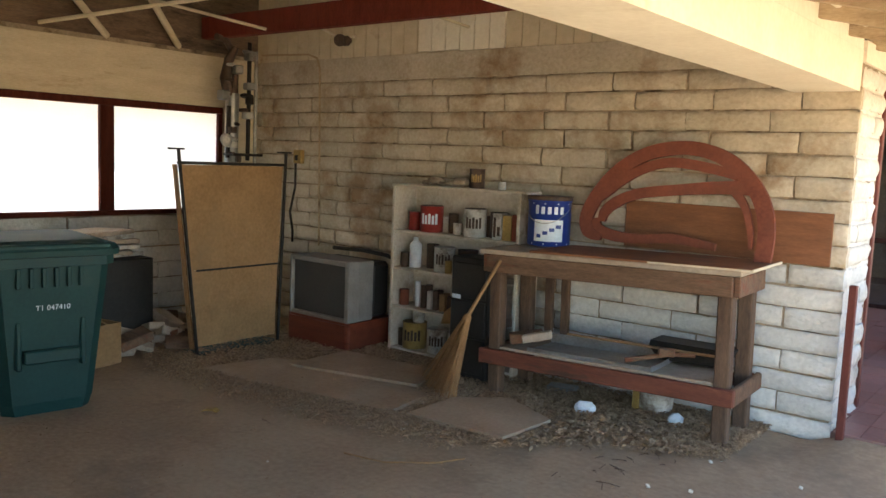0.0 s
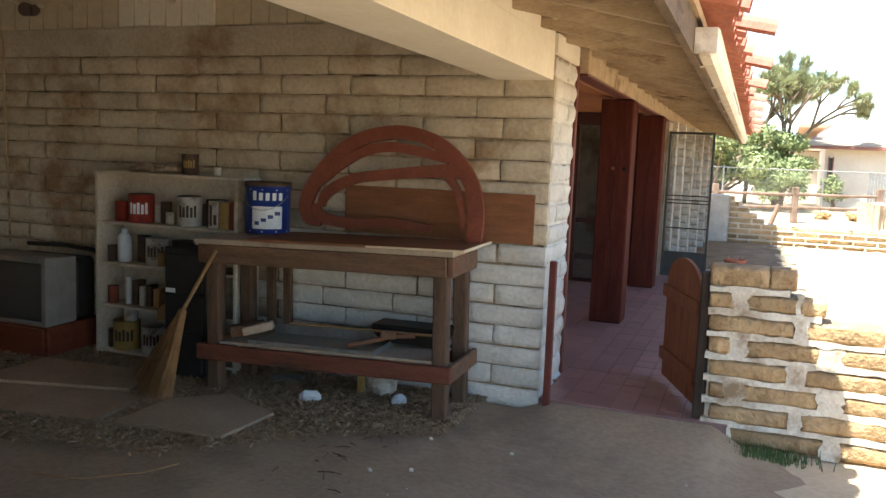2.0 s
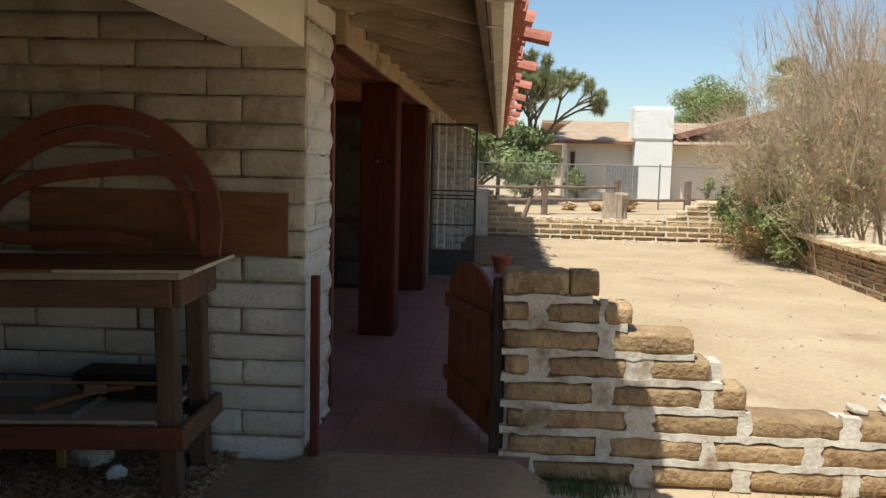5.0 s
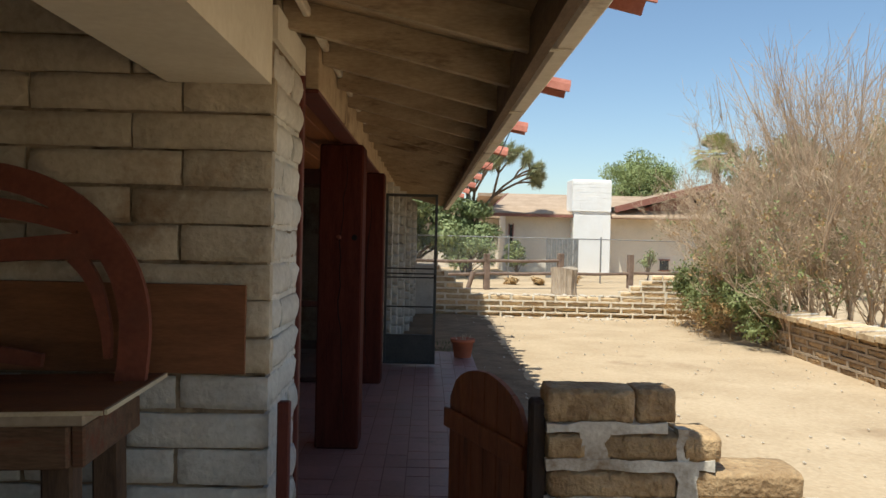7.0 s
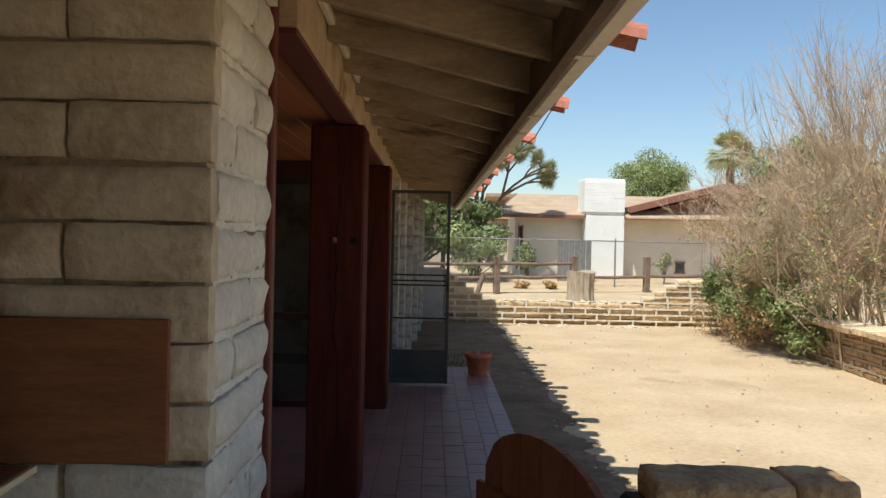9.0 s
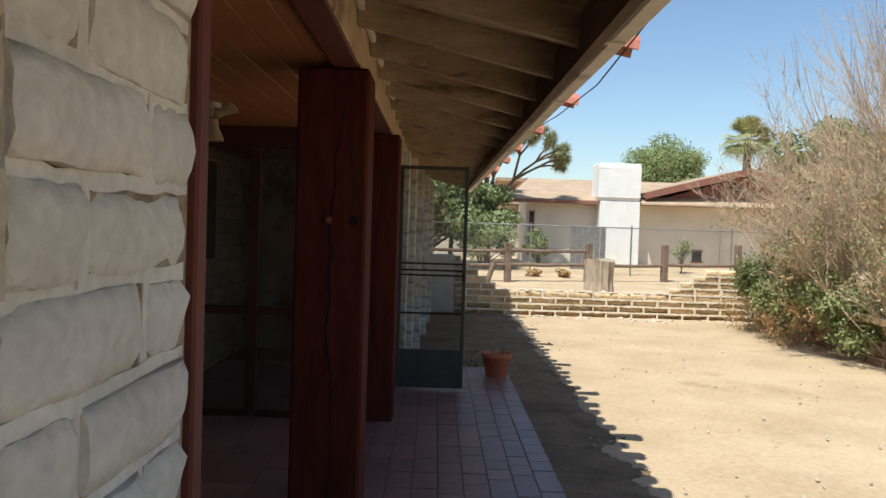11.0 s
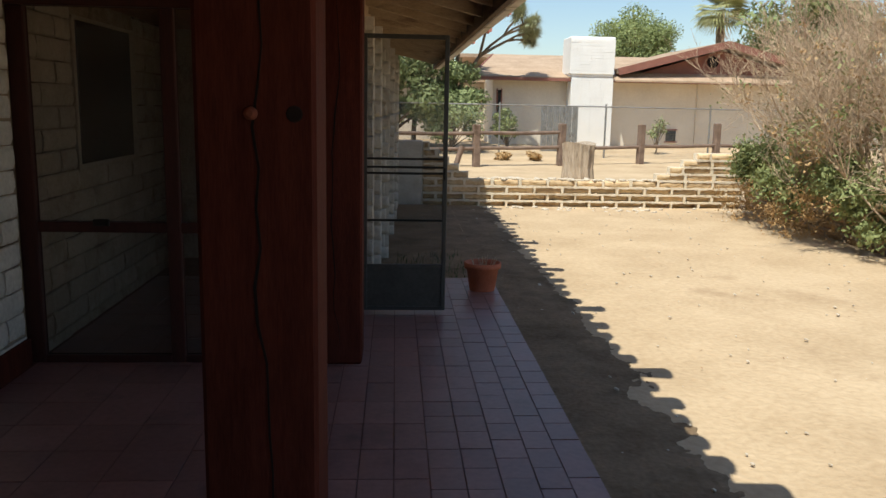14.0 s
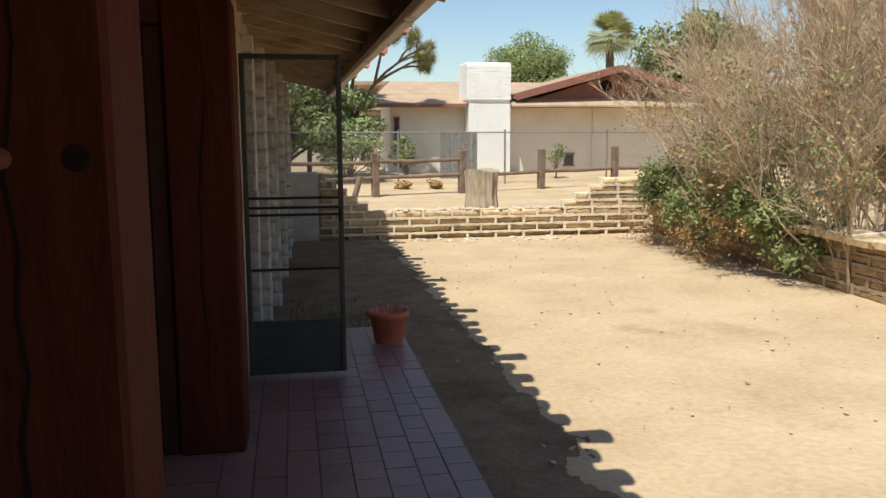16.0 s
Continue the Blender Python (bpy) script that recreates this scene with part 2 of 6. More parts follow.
BARK = material("bark", (0.10, 0.07, 0.045), (0.22, 0.16, 0.11), 4, 0.95, 0.6, 20)
LEAFGREEN = material("green_leaves", (0.11, 0.14, 0.045), (0.30, 0.33, 0.13), 1.5, 0.7, 0.0, 20)
LEAFDARK = material("dark_green_leaves", (0.15, 0.19, 0.07), (0.30, 0.34, 0.155), 0.8, 0.75, 0.0, 10)
LEAFRUST = material("orange_dried_leaves", (0.32, 0.19, 0.08), (0.56, 0.38, 0.18), 2.0, 0.85, 0.0, 20)
PALMLEAF = material("palm_fronds", (0.26, 0.28, 0.10), (0.50, 0.48, 0.24), 1.0, 0.6, 0.0, 10)
LEAFPALE = material("yellow_green_leaves", (0.17, 0.21, 0.07), (0.33, 0.38, 0.16), 0.8, 0.75, 0.0, 10)
JOSHUALEAF = material("joshua_tree_blades", (0.27, 0.29, 0.16), (0.46, 0.47, 0.29), 2.0, 0.7, 0.0, 10)
OLDPOST = material("blackened_post_wood", (0.022, 0.015, 0.011), (0.07, 0.048, 0.036), 4.0, 0.9, 0.6, 30, grain=(6, 6, 0.8), depth=0.006)
ROCK = material("pale_rock", (0.45, 0.38, 0.29), (0.62, 0.55, 0.44), 6, 0.95, 0.8, 40)
BRASS = material("aged_cream_lamp_metal", (0.36, 0.30, 0.20), (0.52, 0.45, 0.32), 8, 0.45, 0.1, 40, metal=0.2)
DARKGLASS = material("dark_window_glass", (0.01, 0.012, 0.014), (0.02, 0.022, 0.025), 3, 0.12, 0.0, 10, spec=0.6)
HEDGEGRASS = material("green_weeds", (0.035, 0.06, 0.018), (0.09, 0.13, 0.04), 5, 0.8, 0.0, 20)


def glare_pane_material():
    """Translucent white plastic that glows in the sun, standing in for the windows' glare."""
    m = bpy.data.materials.new("translucent_glare_pane")
    m.use_nodes = True
    n, l = m.node_tree.nodes, m.node_tree.links
    b = n["Principled BSDF"]
    tex = n.new("ShaderNodeTexNoise")
    tex.inputs["Scale"].default_value = 2.0
    geo = n.new("ShaderNodeNewGeometry")
    l.new(geo.outputs["Position"], tex.inputs["Vector"])
    ramp = n.new("ShaderNodeValToRGB")
    ramp.color_ramp.elements[0].color, ramp.color_ramp.elements[1].color = (0.80, 0.82, 0.84, 1), (0.9, 0.91, 0.9, 1)
    l.new(tex.outputs["Fac"], ramp.inputs["Fac"])
    tr = n.new("ShaderNodeBsdfTranslucent")
    l.new(ramp.outputs["Color"], tr.inputs["Color"])
    l.new(ramp.outputs["Color"], b.inputs["Base Color"])
    mix = n.new("ShaderNodeMixShader")
    mix.inputs[0].default_value = 0.55
    l.new(b.outputs[0], mix.inputs[1])
    l.new(tr.outputs[0], mix.inputs[2])
    l.new(mix.outputs[0], n["Material Output"].inputs["Surface"])
    return m


GLAREPANE = glare_pane_material()


# ---- building tools ----
class Geo:
    """Gathers boxes, tubes and lathed shapes into one mesh."""

    def __init__(self):
        self.v, self.f, self.s = [], [], []

    def add(self, verts, faces, smooth=False):
        k = len(self.v)
        self.v += [tuple(p) for p in verts]
        self.f += [tuple(i + k for i in q) for q in faces]
        self.s += [smooth] * len(faces)
        return self

    def box(self, x0, y0, z0, x1, y1, z1, m=None, bev=0.0):
        c = min(bev, 0.45 * min(abs(x1 - x0), abs(y1 - y0), abs(z1 - z0)))
        m = m or Matrix()
        if c <= 0:
            vs = [(x, y, z) for z in (z0, z1) for y in (y0, y1) for x in (x0, x1)]
            fs = [(0, 2, 3, 1), (4, 5, 7, 6), (0, 1, 5, 4), (2, 6, 7, 3), (0, 4, 6, 2), (1, 3, 7, 5)]
            return self.add([m @ Vector(p) for p in vs], fs)
        bm = bmesh.new()
        vs = [bm.verts.new((x, y, z)) for z in (z0, z1) for y in (y0, y1) for x in (x0, x1)]
        for q in ((0, 2, 3, 1), (4, 5, 7, 6), (0, 1, 5, 4), (2, 6, 7, 3), (0, 4, 6, 2), (1, 3, 7, 5)):
            bm.faces.new([vs[i] for i in q])
        bmesh.ops.bevel(bm, geom=bm.edges[:], offset=c, segments=1, affect="EDGES", profile=0.5)
        bm.verts.index_update()
        self.add([m @ p.co for p in bm.verts], [[p.index for p in f.verts] for f in bm.faces])
        bm.free()
        return self

    def tube(self, pts, radii, n=8, caps=True):
        pts = [Vector(p) for p in pts]
        if not isinstance(radii, (list, tuple)):
            radii = [radii] * len(pts)
        vs, fs = [], []
        up = Vector((0.31, 0.17, 0.93))
        for i, p in enumerate(pts):
            d = (pts[min(i + 1, len(pts) - 1)] - pts[max(i - 1, 0)]).normalized()
            a = d.cross(up)
            if a.length < 0.1:
                a = d.cross(Vector((1, 0, 0)))
            a.normalize()
            b = d.cross(a)
            for j in range(n):
                t = 2 * math.pi * j / n
                vs.append(p + (a * math.cos(t) + b * math.sin(t)) * radii[i])
        for i in range(len(pts) - 1):
            for j in range(n):
                k = (j + 1) % n
                fs.append((i * n + j, i * n + k, (i + 1) * n + k, (i + 1) * n + j))
        self.add(vs, fs, True)
        if caps:
            e = (len(pts) - 1) * n
            self.add([vs[j] for j in range(n)][::-1], [tuple(range(n))])
            self.add([vs[e + j] for j in range(n)], [tuple(range(n))])
        return self

    def lathe(self, profile, n=24, m=None):
        """profile: (radius, height) from the bottom up, closed with caps."""
        m = m or Matrix()
        vs = [m @ Vector((r * math.cos(2 * math.pi * j / n), r * math.sin(2 * math.pi * j / n), z)) for r, z in profile for j in range(n)]
        fs = [(i * n + j, i * n + (j + 1) % n, (i + 1) * n + (j + 1) % n, (i + 1) * n + j) for i in range(len(profile) - 1) for j in range(n)]
        self.add(vs, fs, n > 10)
        e = (len(profile) - 1) * n
        self.add(vs[:n][::-1], [tuple(range(n))])
        self.add(vs[e:e + n], [tuple(range(n))])
        return self

    def slab(self, outline, thick, m=None):
        """outline: 2D points, counter-clockwise, in the plane x, z; thick along y."""
        m = m or Matrix()
        k = len(outline)
        vs = [m @ Vector((x, 0, z)) for x, z in outline] + [m @ Vector((x, thick, z)) for x, z in outline]
        fs = [tuple(range(k)), tuple(range(2 * k - 1, k - 1, -1))] + [(i, i + k, (i + 1) % k + k, (i + 1) % k) for i in range(k)]
        return self.add(vs, fs)

    def ribbon(self, line, width, thick, m=None):
        """A flat curved board: 2D centre line in x, z, of that width, thick along y."""
        m = m or Matrix()
        vs = []
        k = len(line)
        for i, (x, z) in enumerate(line):
            x0, z0 = line[max(i - 1, 0)]
            x1, z1 = line[min(i + 1, k - 1)]
            d = Vector((x1 - x0, z1 - z0)).normalized()
            w = width[i] if isinstance(width, (list, tuple)) else width
            for s, y in ((-1, 0), (1, 0), (1, thick), (-1, thick)):
                vs.append(m @ Vector((x - d.y * s * w / 2, y, z + d.x * s * w / 2)))
        fs = [(i * 4 + j, i * 4 + (j + 1) % 4, i * 4 + 4 + (j + 1) % 4, i * 4 + 4 + j) for i in range(k - 1) for j in range(4)]
        fs += [(3, 2, 1, 0), tuple(range(4 * k - 4, 4 * k))]
        return self.add(vs, fs)

    def mesh(self, name, mat):
        me = bpy.data.meshes.new(name)
        me.from_pydata(self.v, [], self.f)
        me.polygons.foreach_set("use_smooth", self.s)
        me.materials.append(mat)
        me.update()
        return me


def part(name, g, mat, parent=None, label="", kind=""):
    ob = new(name, g if isinstance(g, bpy.types.Mesh) else g.mesh(name, mat))
    if parent:
        ob.parent = parent
    return tagged(ob, label=label, kind=kind)


def thing(name, label, category, group="", m=None):
    ob = new(name)
    ob.empty_display_size = 0.1
    if m is not None:
        ob.matrix_world = m
    return tagged(ob, label=label, category=category, group=group)


def setting(name, g, mat):
    return part(name, g, mat, kind="structure")


def arc(cx, cz, r, a0, a1, n, rz=None):
    rz = rz or r
    return [(cx + r * math.cos(radians(a0 + (a1 - a0) * i / n)), cz + rz * math.sin(radians(a0 + (a1 - a0) * i / n))) for i in range(n + 1)]


def smooth(line, widths, n=6):
    """The same centre line and widths, rounded by a spline."""
    pts, ws = [], []
    k = len(line)
    for i in range(k - 1):
        p0, p1, p2, p3 = (Vector(line[max(0, min(k - 1, q))]) for q in (i - 1, i, i + 1, i + 2))
        for s in range(n + (i == k - 2)):
            u = s / n
            pts.append(tuple(0.5 * (2 * p1 + (p2 - p0) * u + (2 * p0 - 5 * p1 + 4 * p2 - p3) * u * u + (3 * p1 - p0 - 3 * p2 + p3) * u ** 3)))
            ws.append(widths[i] + (widths[i + 1] - widths[i]) * u)
    return pts, ws


# ---- ground ----
def level(x, y):
    z = -0.08 if y > 0.12 else -0.15
    if y > 22:
        z += 0.3 * min(1, (y - 22) / 7)
    return z


def ground():
    xs = np.concatenate([np.linspace(-600, -30, 8), np.linspace(-25, -8, 6), np.linspace(-7, 9, 81), np.linspace(10, 30, 21), np.linspace(40, 600, 8)])
    ys = np.concatenate([np.linspace(-600, -30, 8), np.linspace(-25, -9, 5), np.linspace(-8, 20, 141), np.linspace(21, 50, 30), np.linspace(60, 900, 8)])
    vs = []
    for y in ys:
        for x in xs:
            z = level(x, y)
            if -7 < x < 25 and -8 < y < 45:
                z += 0.010 * noise.noise((x * 1.7, y * 1.7, 0)) + 0.006 * noise.noise((x * 6, y * 6, 3))
            vs.append((x, y, z))
    w = len(xs)
    fs = [(j * w + i, j * w + i + 1, (j + 1) * w + i + 1, (j + 1) * w + i) for j in range(len(ys) - 1) for i in range(w - 1)]
    setting("ground", Geo().add(vs, fs, True), SAND)


ground()


def apron():
    """Packed earth of the garage, thinning out raggedly towards the yard; outdoors its dark colour deepens the eave's
    shade.
    """
    xs, ys = np.linspace(-5.64, 2.2, 79), np.linspace(-7.6, 0.0, 77)
    vs = []
    for y in ys:
        for x in xs:
            edge = 1.42 + 0.12 * noise.noise((0.3, y * 0.9, 5)) + 0.12 * noise.noise((2, y * 4, 5))
            fall = max(0.0, min(1.0, (x - edge) / 0.60))
            low = max(0.0, min(1.0, (x + 0.7) / 1.4))
            z = -0.072 - 0.066 * low * low * (3 - 2 * low) + 0.004 * noise.noise((x * 1.5, y * 1.5, 2)) + 0.003 * noise.noise((x * 7, y * 7, 2)) - 0.05 * fall
            ramp = max(0.0, min(1.0, 1 + (y + 0.03) / 0.8)) * max(0.0, min(1.0, (1.30 - x) / 0.2)) * max(0.0, min(1.0, (x + 0.15) / 0.2))
            vs.append((x, y, z + (-0.016 - z) * ramp))
    w = len(xs)
    fs = [(j * w + i, j * w + i + 1, (j + 1) * w + i + 1, (j + 1) * w + i) for j in range(len(ys) - 1) for i in range(w - 1)]
    setting("garage_floor", Geo().add(vs, fs, True), EARTH)


apron()


def walk_shade_soil():
    """Leafy soil along the tiled walk, coloured darker to deepen the eave's shade there."""
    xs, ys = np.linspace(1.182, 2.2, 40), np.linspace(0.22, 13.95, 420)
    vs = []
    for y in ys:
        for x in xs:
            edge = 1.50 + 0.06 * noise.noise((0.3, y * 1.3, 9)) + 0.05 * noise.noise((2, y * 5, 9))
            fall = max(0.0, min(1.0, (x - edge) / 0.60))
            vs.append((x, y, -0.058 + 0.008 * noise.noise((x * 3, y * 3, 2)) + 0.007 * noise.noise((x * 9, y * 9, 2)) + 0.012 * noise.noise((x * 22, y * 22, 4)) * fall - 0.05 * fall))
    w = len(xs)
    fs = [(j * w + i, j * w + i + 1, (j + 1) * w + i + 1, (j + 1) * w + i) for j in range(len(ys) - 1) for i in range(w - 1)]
    setting("shade_soil_strip", Geo().add(vs, fs, True), SHADESOIL)
    # bare soil between the screen door and the end of the wing, in the same shade-darkened colour
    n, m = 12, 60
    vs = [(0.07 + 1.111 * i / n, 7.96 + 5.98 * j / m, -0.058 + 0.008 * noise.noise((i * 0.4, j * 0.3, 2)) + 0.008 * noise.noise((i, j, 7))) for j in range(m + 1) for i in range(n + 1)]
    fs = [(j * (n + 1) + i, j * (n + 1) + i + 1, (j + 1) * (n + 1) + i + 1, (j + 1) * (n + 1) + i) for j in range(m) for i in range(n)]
    setting("soil_patch", Geo().add(vs, fs, True), SHADESOIL)


walk_shade_soil()


# ---- masonry ----
def block_meshes(name, mat, count, rough, seed, deep=0.07, length=0.5, high=0.12, slump=0.045, edge=0.010):
    """Unit blocks about their centre, to be scaled to length, depth and height; the face towards -y is uneven, with worn edges."""
    made = []
    nx, nz = 9, 4
    for k in range(count):
        o = seed * 13.7 + k * 5.1
        vs = []
        for j in range(nz + 1):
            for i in range(nx + 1):
                u, v = i / nx - 0.5, j / nz - 0.5
                du, dv = (0.5 - abs(u)) * length, (0.5 - abs(v)) * high
                ragged_v = 0.035 * noise.noise((u * 9, o, v * 3)) if j in (0, nz) else 0
                ragged_u = 0.010 * noise.noise((o, v * 8, u * 2)) if i in (0, nx) else 0
                back = edge * (max(0, 1 - du / (edge * 1.6)) ** 2 + max(0, 1 - dv / (edge * 1.6)) ** 2)
                y = -0.5 + (back + rough * noise.noise((u * 6 + o, v * 2.5, o)) + rough * 0.5 * noise.noise((u * 19, v * 8 + o, o))) / deep
                y -= slump * max(0.0, math.cos((v + 0.22) * 2.6)) if 0 < j < nz else 0
                vs.append((u + ragged_u, y, v + ragged_v))
        fs = [(j * (nx + 1) + i, j * (nx + 1) + i + 1, (j + 1) * (nx + 1) + i + 1, (j + 1) * (nx + 1) + i) for j in range(nz) for i in range(nx)]
        rim = list(range(nx + 1)) + [j * (nx + 1) + nx for j in range(1, nz + 1)] + [nz * (nx + 1) + i for i in range(nx - 1, -1, -1)] + [j * (nx + 1) for j in range(nz - 1, 0, -1)]
        n0 = len(vs)
        vs += [(vs[q][0], 0.5, vs[q][2]) for q in rim]
        m = len(rim)
        side = [(rim[(q + 1) % m], rim[q], n0 + q, n0 + (q + 1) % m) for q in range(m)]
        g = Geo().add(vs, fs, True)
        g.f += side + [tuple(range(n0, n0 + m))]
        g.s += [False] * (m + 1)
        made.append(g.mesh(name, mat))
    return made


def bricks(parent, meshes, origin, along, z0, rows, pitch, length, run, deep, gap, seed, phase=(0.0, 0.26), jitter=0.004, name="brick", limits=None,
           lower=None, joints=None, proud=0.0, recess=0.0, sunk=0.0, short=0.0):
    """Courses of bricks. origin: a point of the face; along: unit way along it, the face looks to its right hand.
    joints: a Geo that takes the pointing between them, at the face, with the bricks set back by recess."""
    rng = random.Random(seed)
    along = Vector(along)
    inward = Vector((-along.y, along.x, 0))
    turn = math.atan2(along.y, along.x)
    frame_m = Matrix.Translation(origin) @ Matrix.Rotation(turn, 4, "Z")
    def strip(p, q, half):
        n = max(2, int((Vector(q) - Vector(p)).length / 0.05))
        line = [(p[0] + (q[0] - p[0]) * i / n, p[1] + (q[1] - p[1]) * i / n + rng.uniform(-0.003, 0.003)) for i in range(n + 1)]
        joints.ribbon(line, [2 * half * rng.uniform(0.7, 1.45) for _ in line], recess + 0.05, frame_m @ pose(0, sunk + rng.uniform(-0.004, 0.003), 0))
    for r in range(rows):
        lo, hi = (0, run) if limits is None else limits(r)
        nxt = hi if limits is None or r + 1 >= rows else limits(r + 1)[1]
        u = lo - phase[r % 2]
        if joints is not None:
            strip((lo + short, z0 + pitch * r), (hi - short, z0 + pitch * r), gap / 2)
        while u < hi - 0.02:
            s, e = max(u, lo), min(u + length + rng.uniform(-0.012, 0.012), hi)
            if joints is not None and s > lo + 0.02 and e - s > 0.04:
                strip((s, z0 + pitch * r), (s + rng.uniform(-0.008, 0.008), z0 + pitch * (r + 1)), gap * 0.62)
            u += length
            if e - s < 0.05:
                continue
            pool = meshes
            if lower and lower((s + e) / 2, r):
                pool = lower(None, None)
            me = pool[rng.randrange(len(pool))]
            ob = bpy.data.objects.new(name, me)
            scene.collection.objects.link(ob)
            c = Vector(origin) + along * ((s + e) / 2) + inward * (deep / 2 + recess - rng.uniform(-jitter, jitter))
            ob.location = (c.x, c.y, z0 + pitch * (r + 0.5) + rng.uniform(-0.003, 0.003))
            ob.rotation_euler = (rng.uniform(-0.014, 0.014), rng.uniform(-0.008, 0.008), turn + rng.uniform(-0.008, 0.008))
            ob.scale = (e - s - gap * rng.uniform(0.7, 1.5), deep, pitch - gap * rng.uniform(0.5, 1.2))
            ob.parent = parent


PITCH = 0.1365

# garage wall behind the bench, with its end pier
wall_bench = setting("wall_bench", Geo().box(-5.63, 0.024, -0.2, -0.024, 0.70, 2.45), BLOCK_BASE)
setting("wall_bench_upper", Geo().box(-0.023, 0.019, 2.236, 0.0, 0.70, 2.36).box(-0.39, 0.0, 2.45, -0.012, 0.019, 2.5), CREAM)
# window wall of the garage
wall_window = setting("wall_window", Geo().box(-5.83, -7.6, -0.12, -5.652, 0.43, 0.96).box(-5.83, -7.6, 1.96, -5.652, 0.43, 2.5), BLOCK_BASE)
setting("wall_gable", Geo().box(-5.83, -7.6, 2.502, -5.64, 0.43, 3.66), FASCIA)
# unseen wall, added to cut the light entering the garage opening
setting("wall_stub", Geo().box(-0.40, -7.6, -0.12, -0.06, -5.1, 2.06), BLOCK)
setting("wall_back", Geo().box(-5.83, -7.8, -0.12, 0.0, -7.61, 3.9), BLOCK_BASE)


setting("wall_window_end", Geo().box(-5.65, -0.399, 0.965, -5.60, 0.02, 1.975, bev=0.003), PALEPLY)
setting("plaster_band", Geo().box(-5.615, 0.003, 2.234, -0.395, 0.0235, 2.449, bev=0.004), BLOCK)


def siding():
    g = Geo()
    x = -5.63
    while x < -0.1:
        g.box(x, 0.03, 2.452, min(x + 0.148, -0.05), 0.05, 2.44 + 0.22 * (0.1 - x) - 0.03, bev=0.003)
        x += 0.152
    setting("wall_siding", g, PALEPLY)
    g = Geo()
    for i in range(6):
        g.box(-3.47 + i * 0.148, 0.005, 2.46 - 0.01 * (i > 2), -3.47 + i * 0.148 + 0.142, 0.028, 2.95, bev=0.003)
    setting("siding_patch", g, CREAM)


siding()


def roof_z(x):
    return 2.43 - 0.225 * (x - 0.1)


def roof():
    g = Geo()
    x0, x1 = -6.3, 0.93
    g.add([(x, y, roof_z(x) + d) for d in (0, 0.05) for x, y in ((x0, -8.0), (x1, -8.0), (x1, 13.7), (x0, 13.7))],
          [(3, 2, 1, 0), (4, 5, 6, 7), (0, 1, 5, 4), (1, 2, 6, 5), (2, 3, 7, 6), (3, 0, 4, 7)])
    setting("roof_deck", g, SOFFIT)
    g = Geo()
    g.add([(x, y, roof_z(x) + d) for d in (0.054, 0.09) for x, y in ((x0, -8.0), (0.72, -8.0), (0.72, 13.7), (x0, 13.7))],
          [(3, 2, 1, 0), (4, 5, 6, 7), (0, 1, 5, 4), (1, 2, 6, 5), (2, 3, 7, 6), (3, 0, 4, 7)])
    setting("roof", g, CLAY)


roof()


def rafters():
    y = -7.7
    eaves = setting("eaves", Geo().box(0.875, -8.0, 2.08, 0.91, 13.65, 2.235), FASCIA)
    while y < 13.6:
        g = Geo()
        xa, xb = -0.02 if y < 0.70 else 0.058, 0.874
        o = 0.045
        g.add([(xa, y, roof_z(xa) - 0.12), (xb, y, roof_z(xb) - 0.13), (xb, y, roof_z(xb) - 0.002), (xa, y, roof_z(xa) - 0.002),
               (xa, y + o, roof_z(xa) - 0.12), (xb, y + o, roof_z(xb) - 0.13), (xb, y + o, roof_z(xb) - 0.002), (xa, y + o, roof_z(xa) - 0.002)],
              [(0, 1, 2, 3), (7, 6, 5, 4), (0, 4, 5, 1), (1, 5, 6, 2), (2, 6, 7, 3), (3, 7, 4, 0)])
        part("rafter", g, RAFTER, eaves)
        y += 0.61


rafters()

# carport header and the garage roof framing
setting("header", Geo().box(-0.39, -7.6, 2.065, -0.015, -0.002, 2.30), CREAM)
setting("header_top", Geo().box(-0.38, -7.6, 2.302, -0.017, -0.002, 2.44), CREAM)
setting("trim", Geo().box(0.057, 0.77, 2.375, 0.087, 13.6, 2.415, bev=0.006), GUTTER)
setting("trim_carport", Geo().box(0.057, -7.6, 2.375, 0.087, 0.769, 2.415, bev=0.006), GUTTER)
setting("red_beam", Geo().box(-5.6, -0.66, 2.60, -0.395, -0.57, 2.80, bev=0.008), REDTRIM)


def garage_roof():
    g = Geo()
    for i, y in enumerate((-7.0, -5.9, -4.8, -3.7, -2.6, -1.5)):
        xa, xb = -5.6, -0.45
        g.add([(xa, y, roof_z(xa) - 0.16), (xb, y, roof_z(xb) - 0.16), (xb, y, roof_z(xb) - 0.002), (xa, y, roof_z(xa) - 0.002),
               (xa, y + 0.05, roof_z(xa) - 0.16), (xb, y + 0.05, roof_z(xb) - 0.16), (xb, y + 0.05, roof_z(xb) - 0.002), (xa, y + 0.05, roof_z(xa) - 0.002)],
              [(0, 1, 2, 3), (7, 6, 5, 4), (0, 4, 5, 1), (1, 5, 6, 2), (2, 6, 7, 3), (3, 7, 4, 0)])
    setting("roof_joists", g, PALEPLY)


garage_roof()


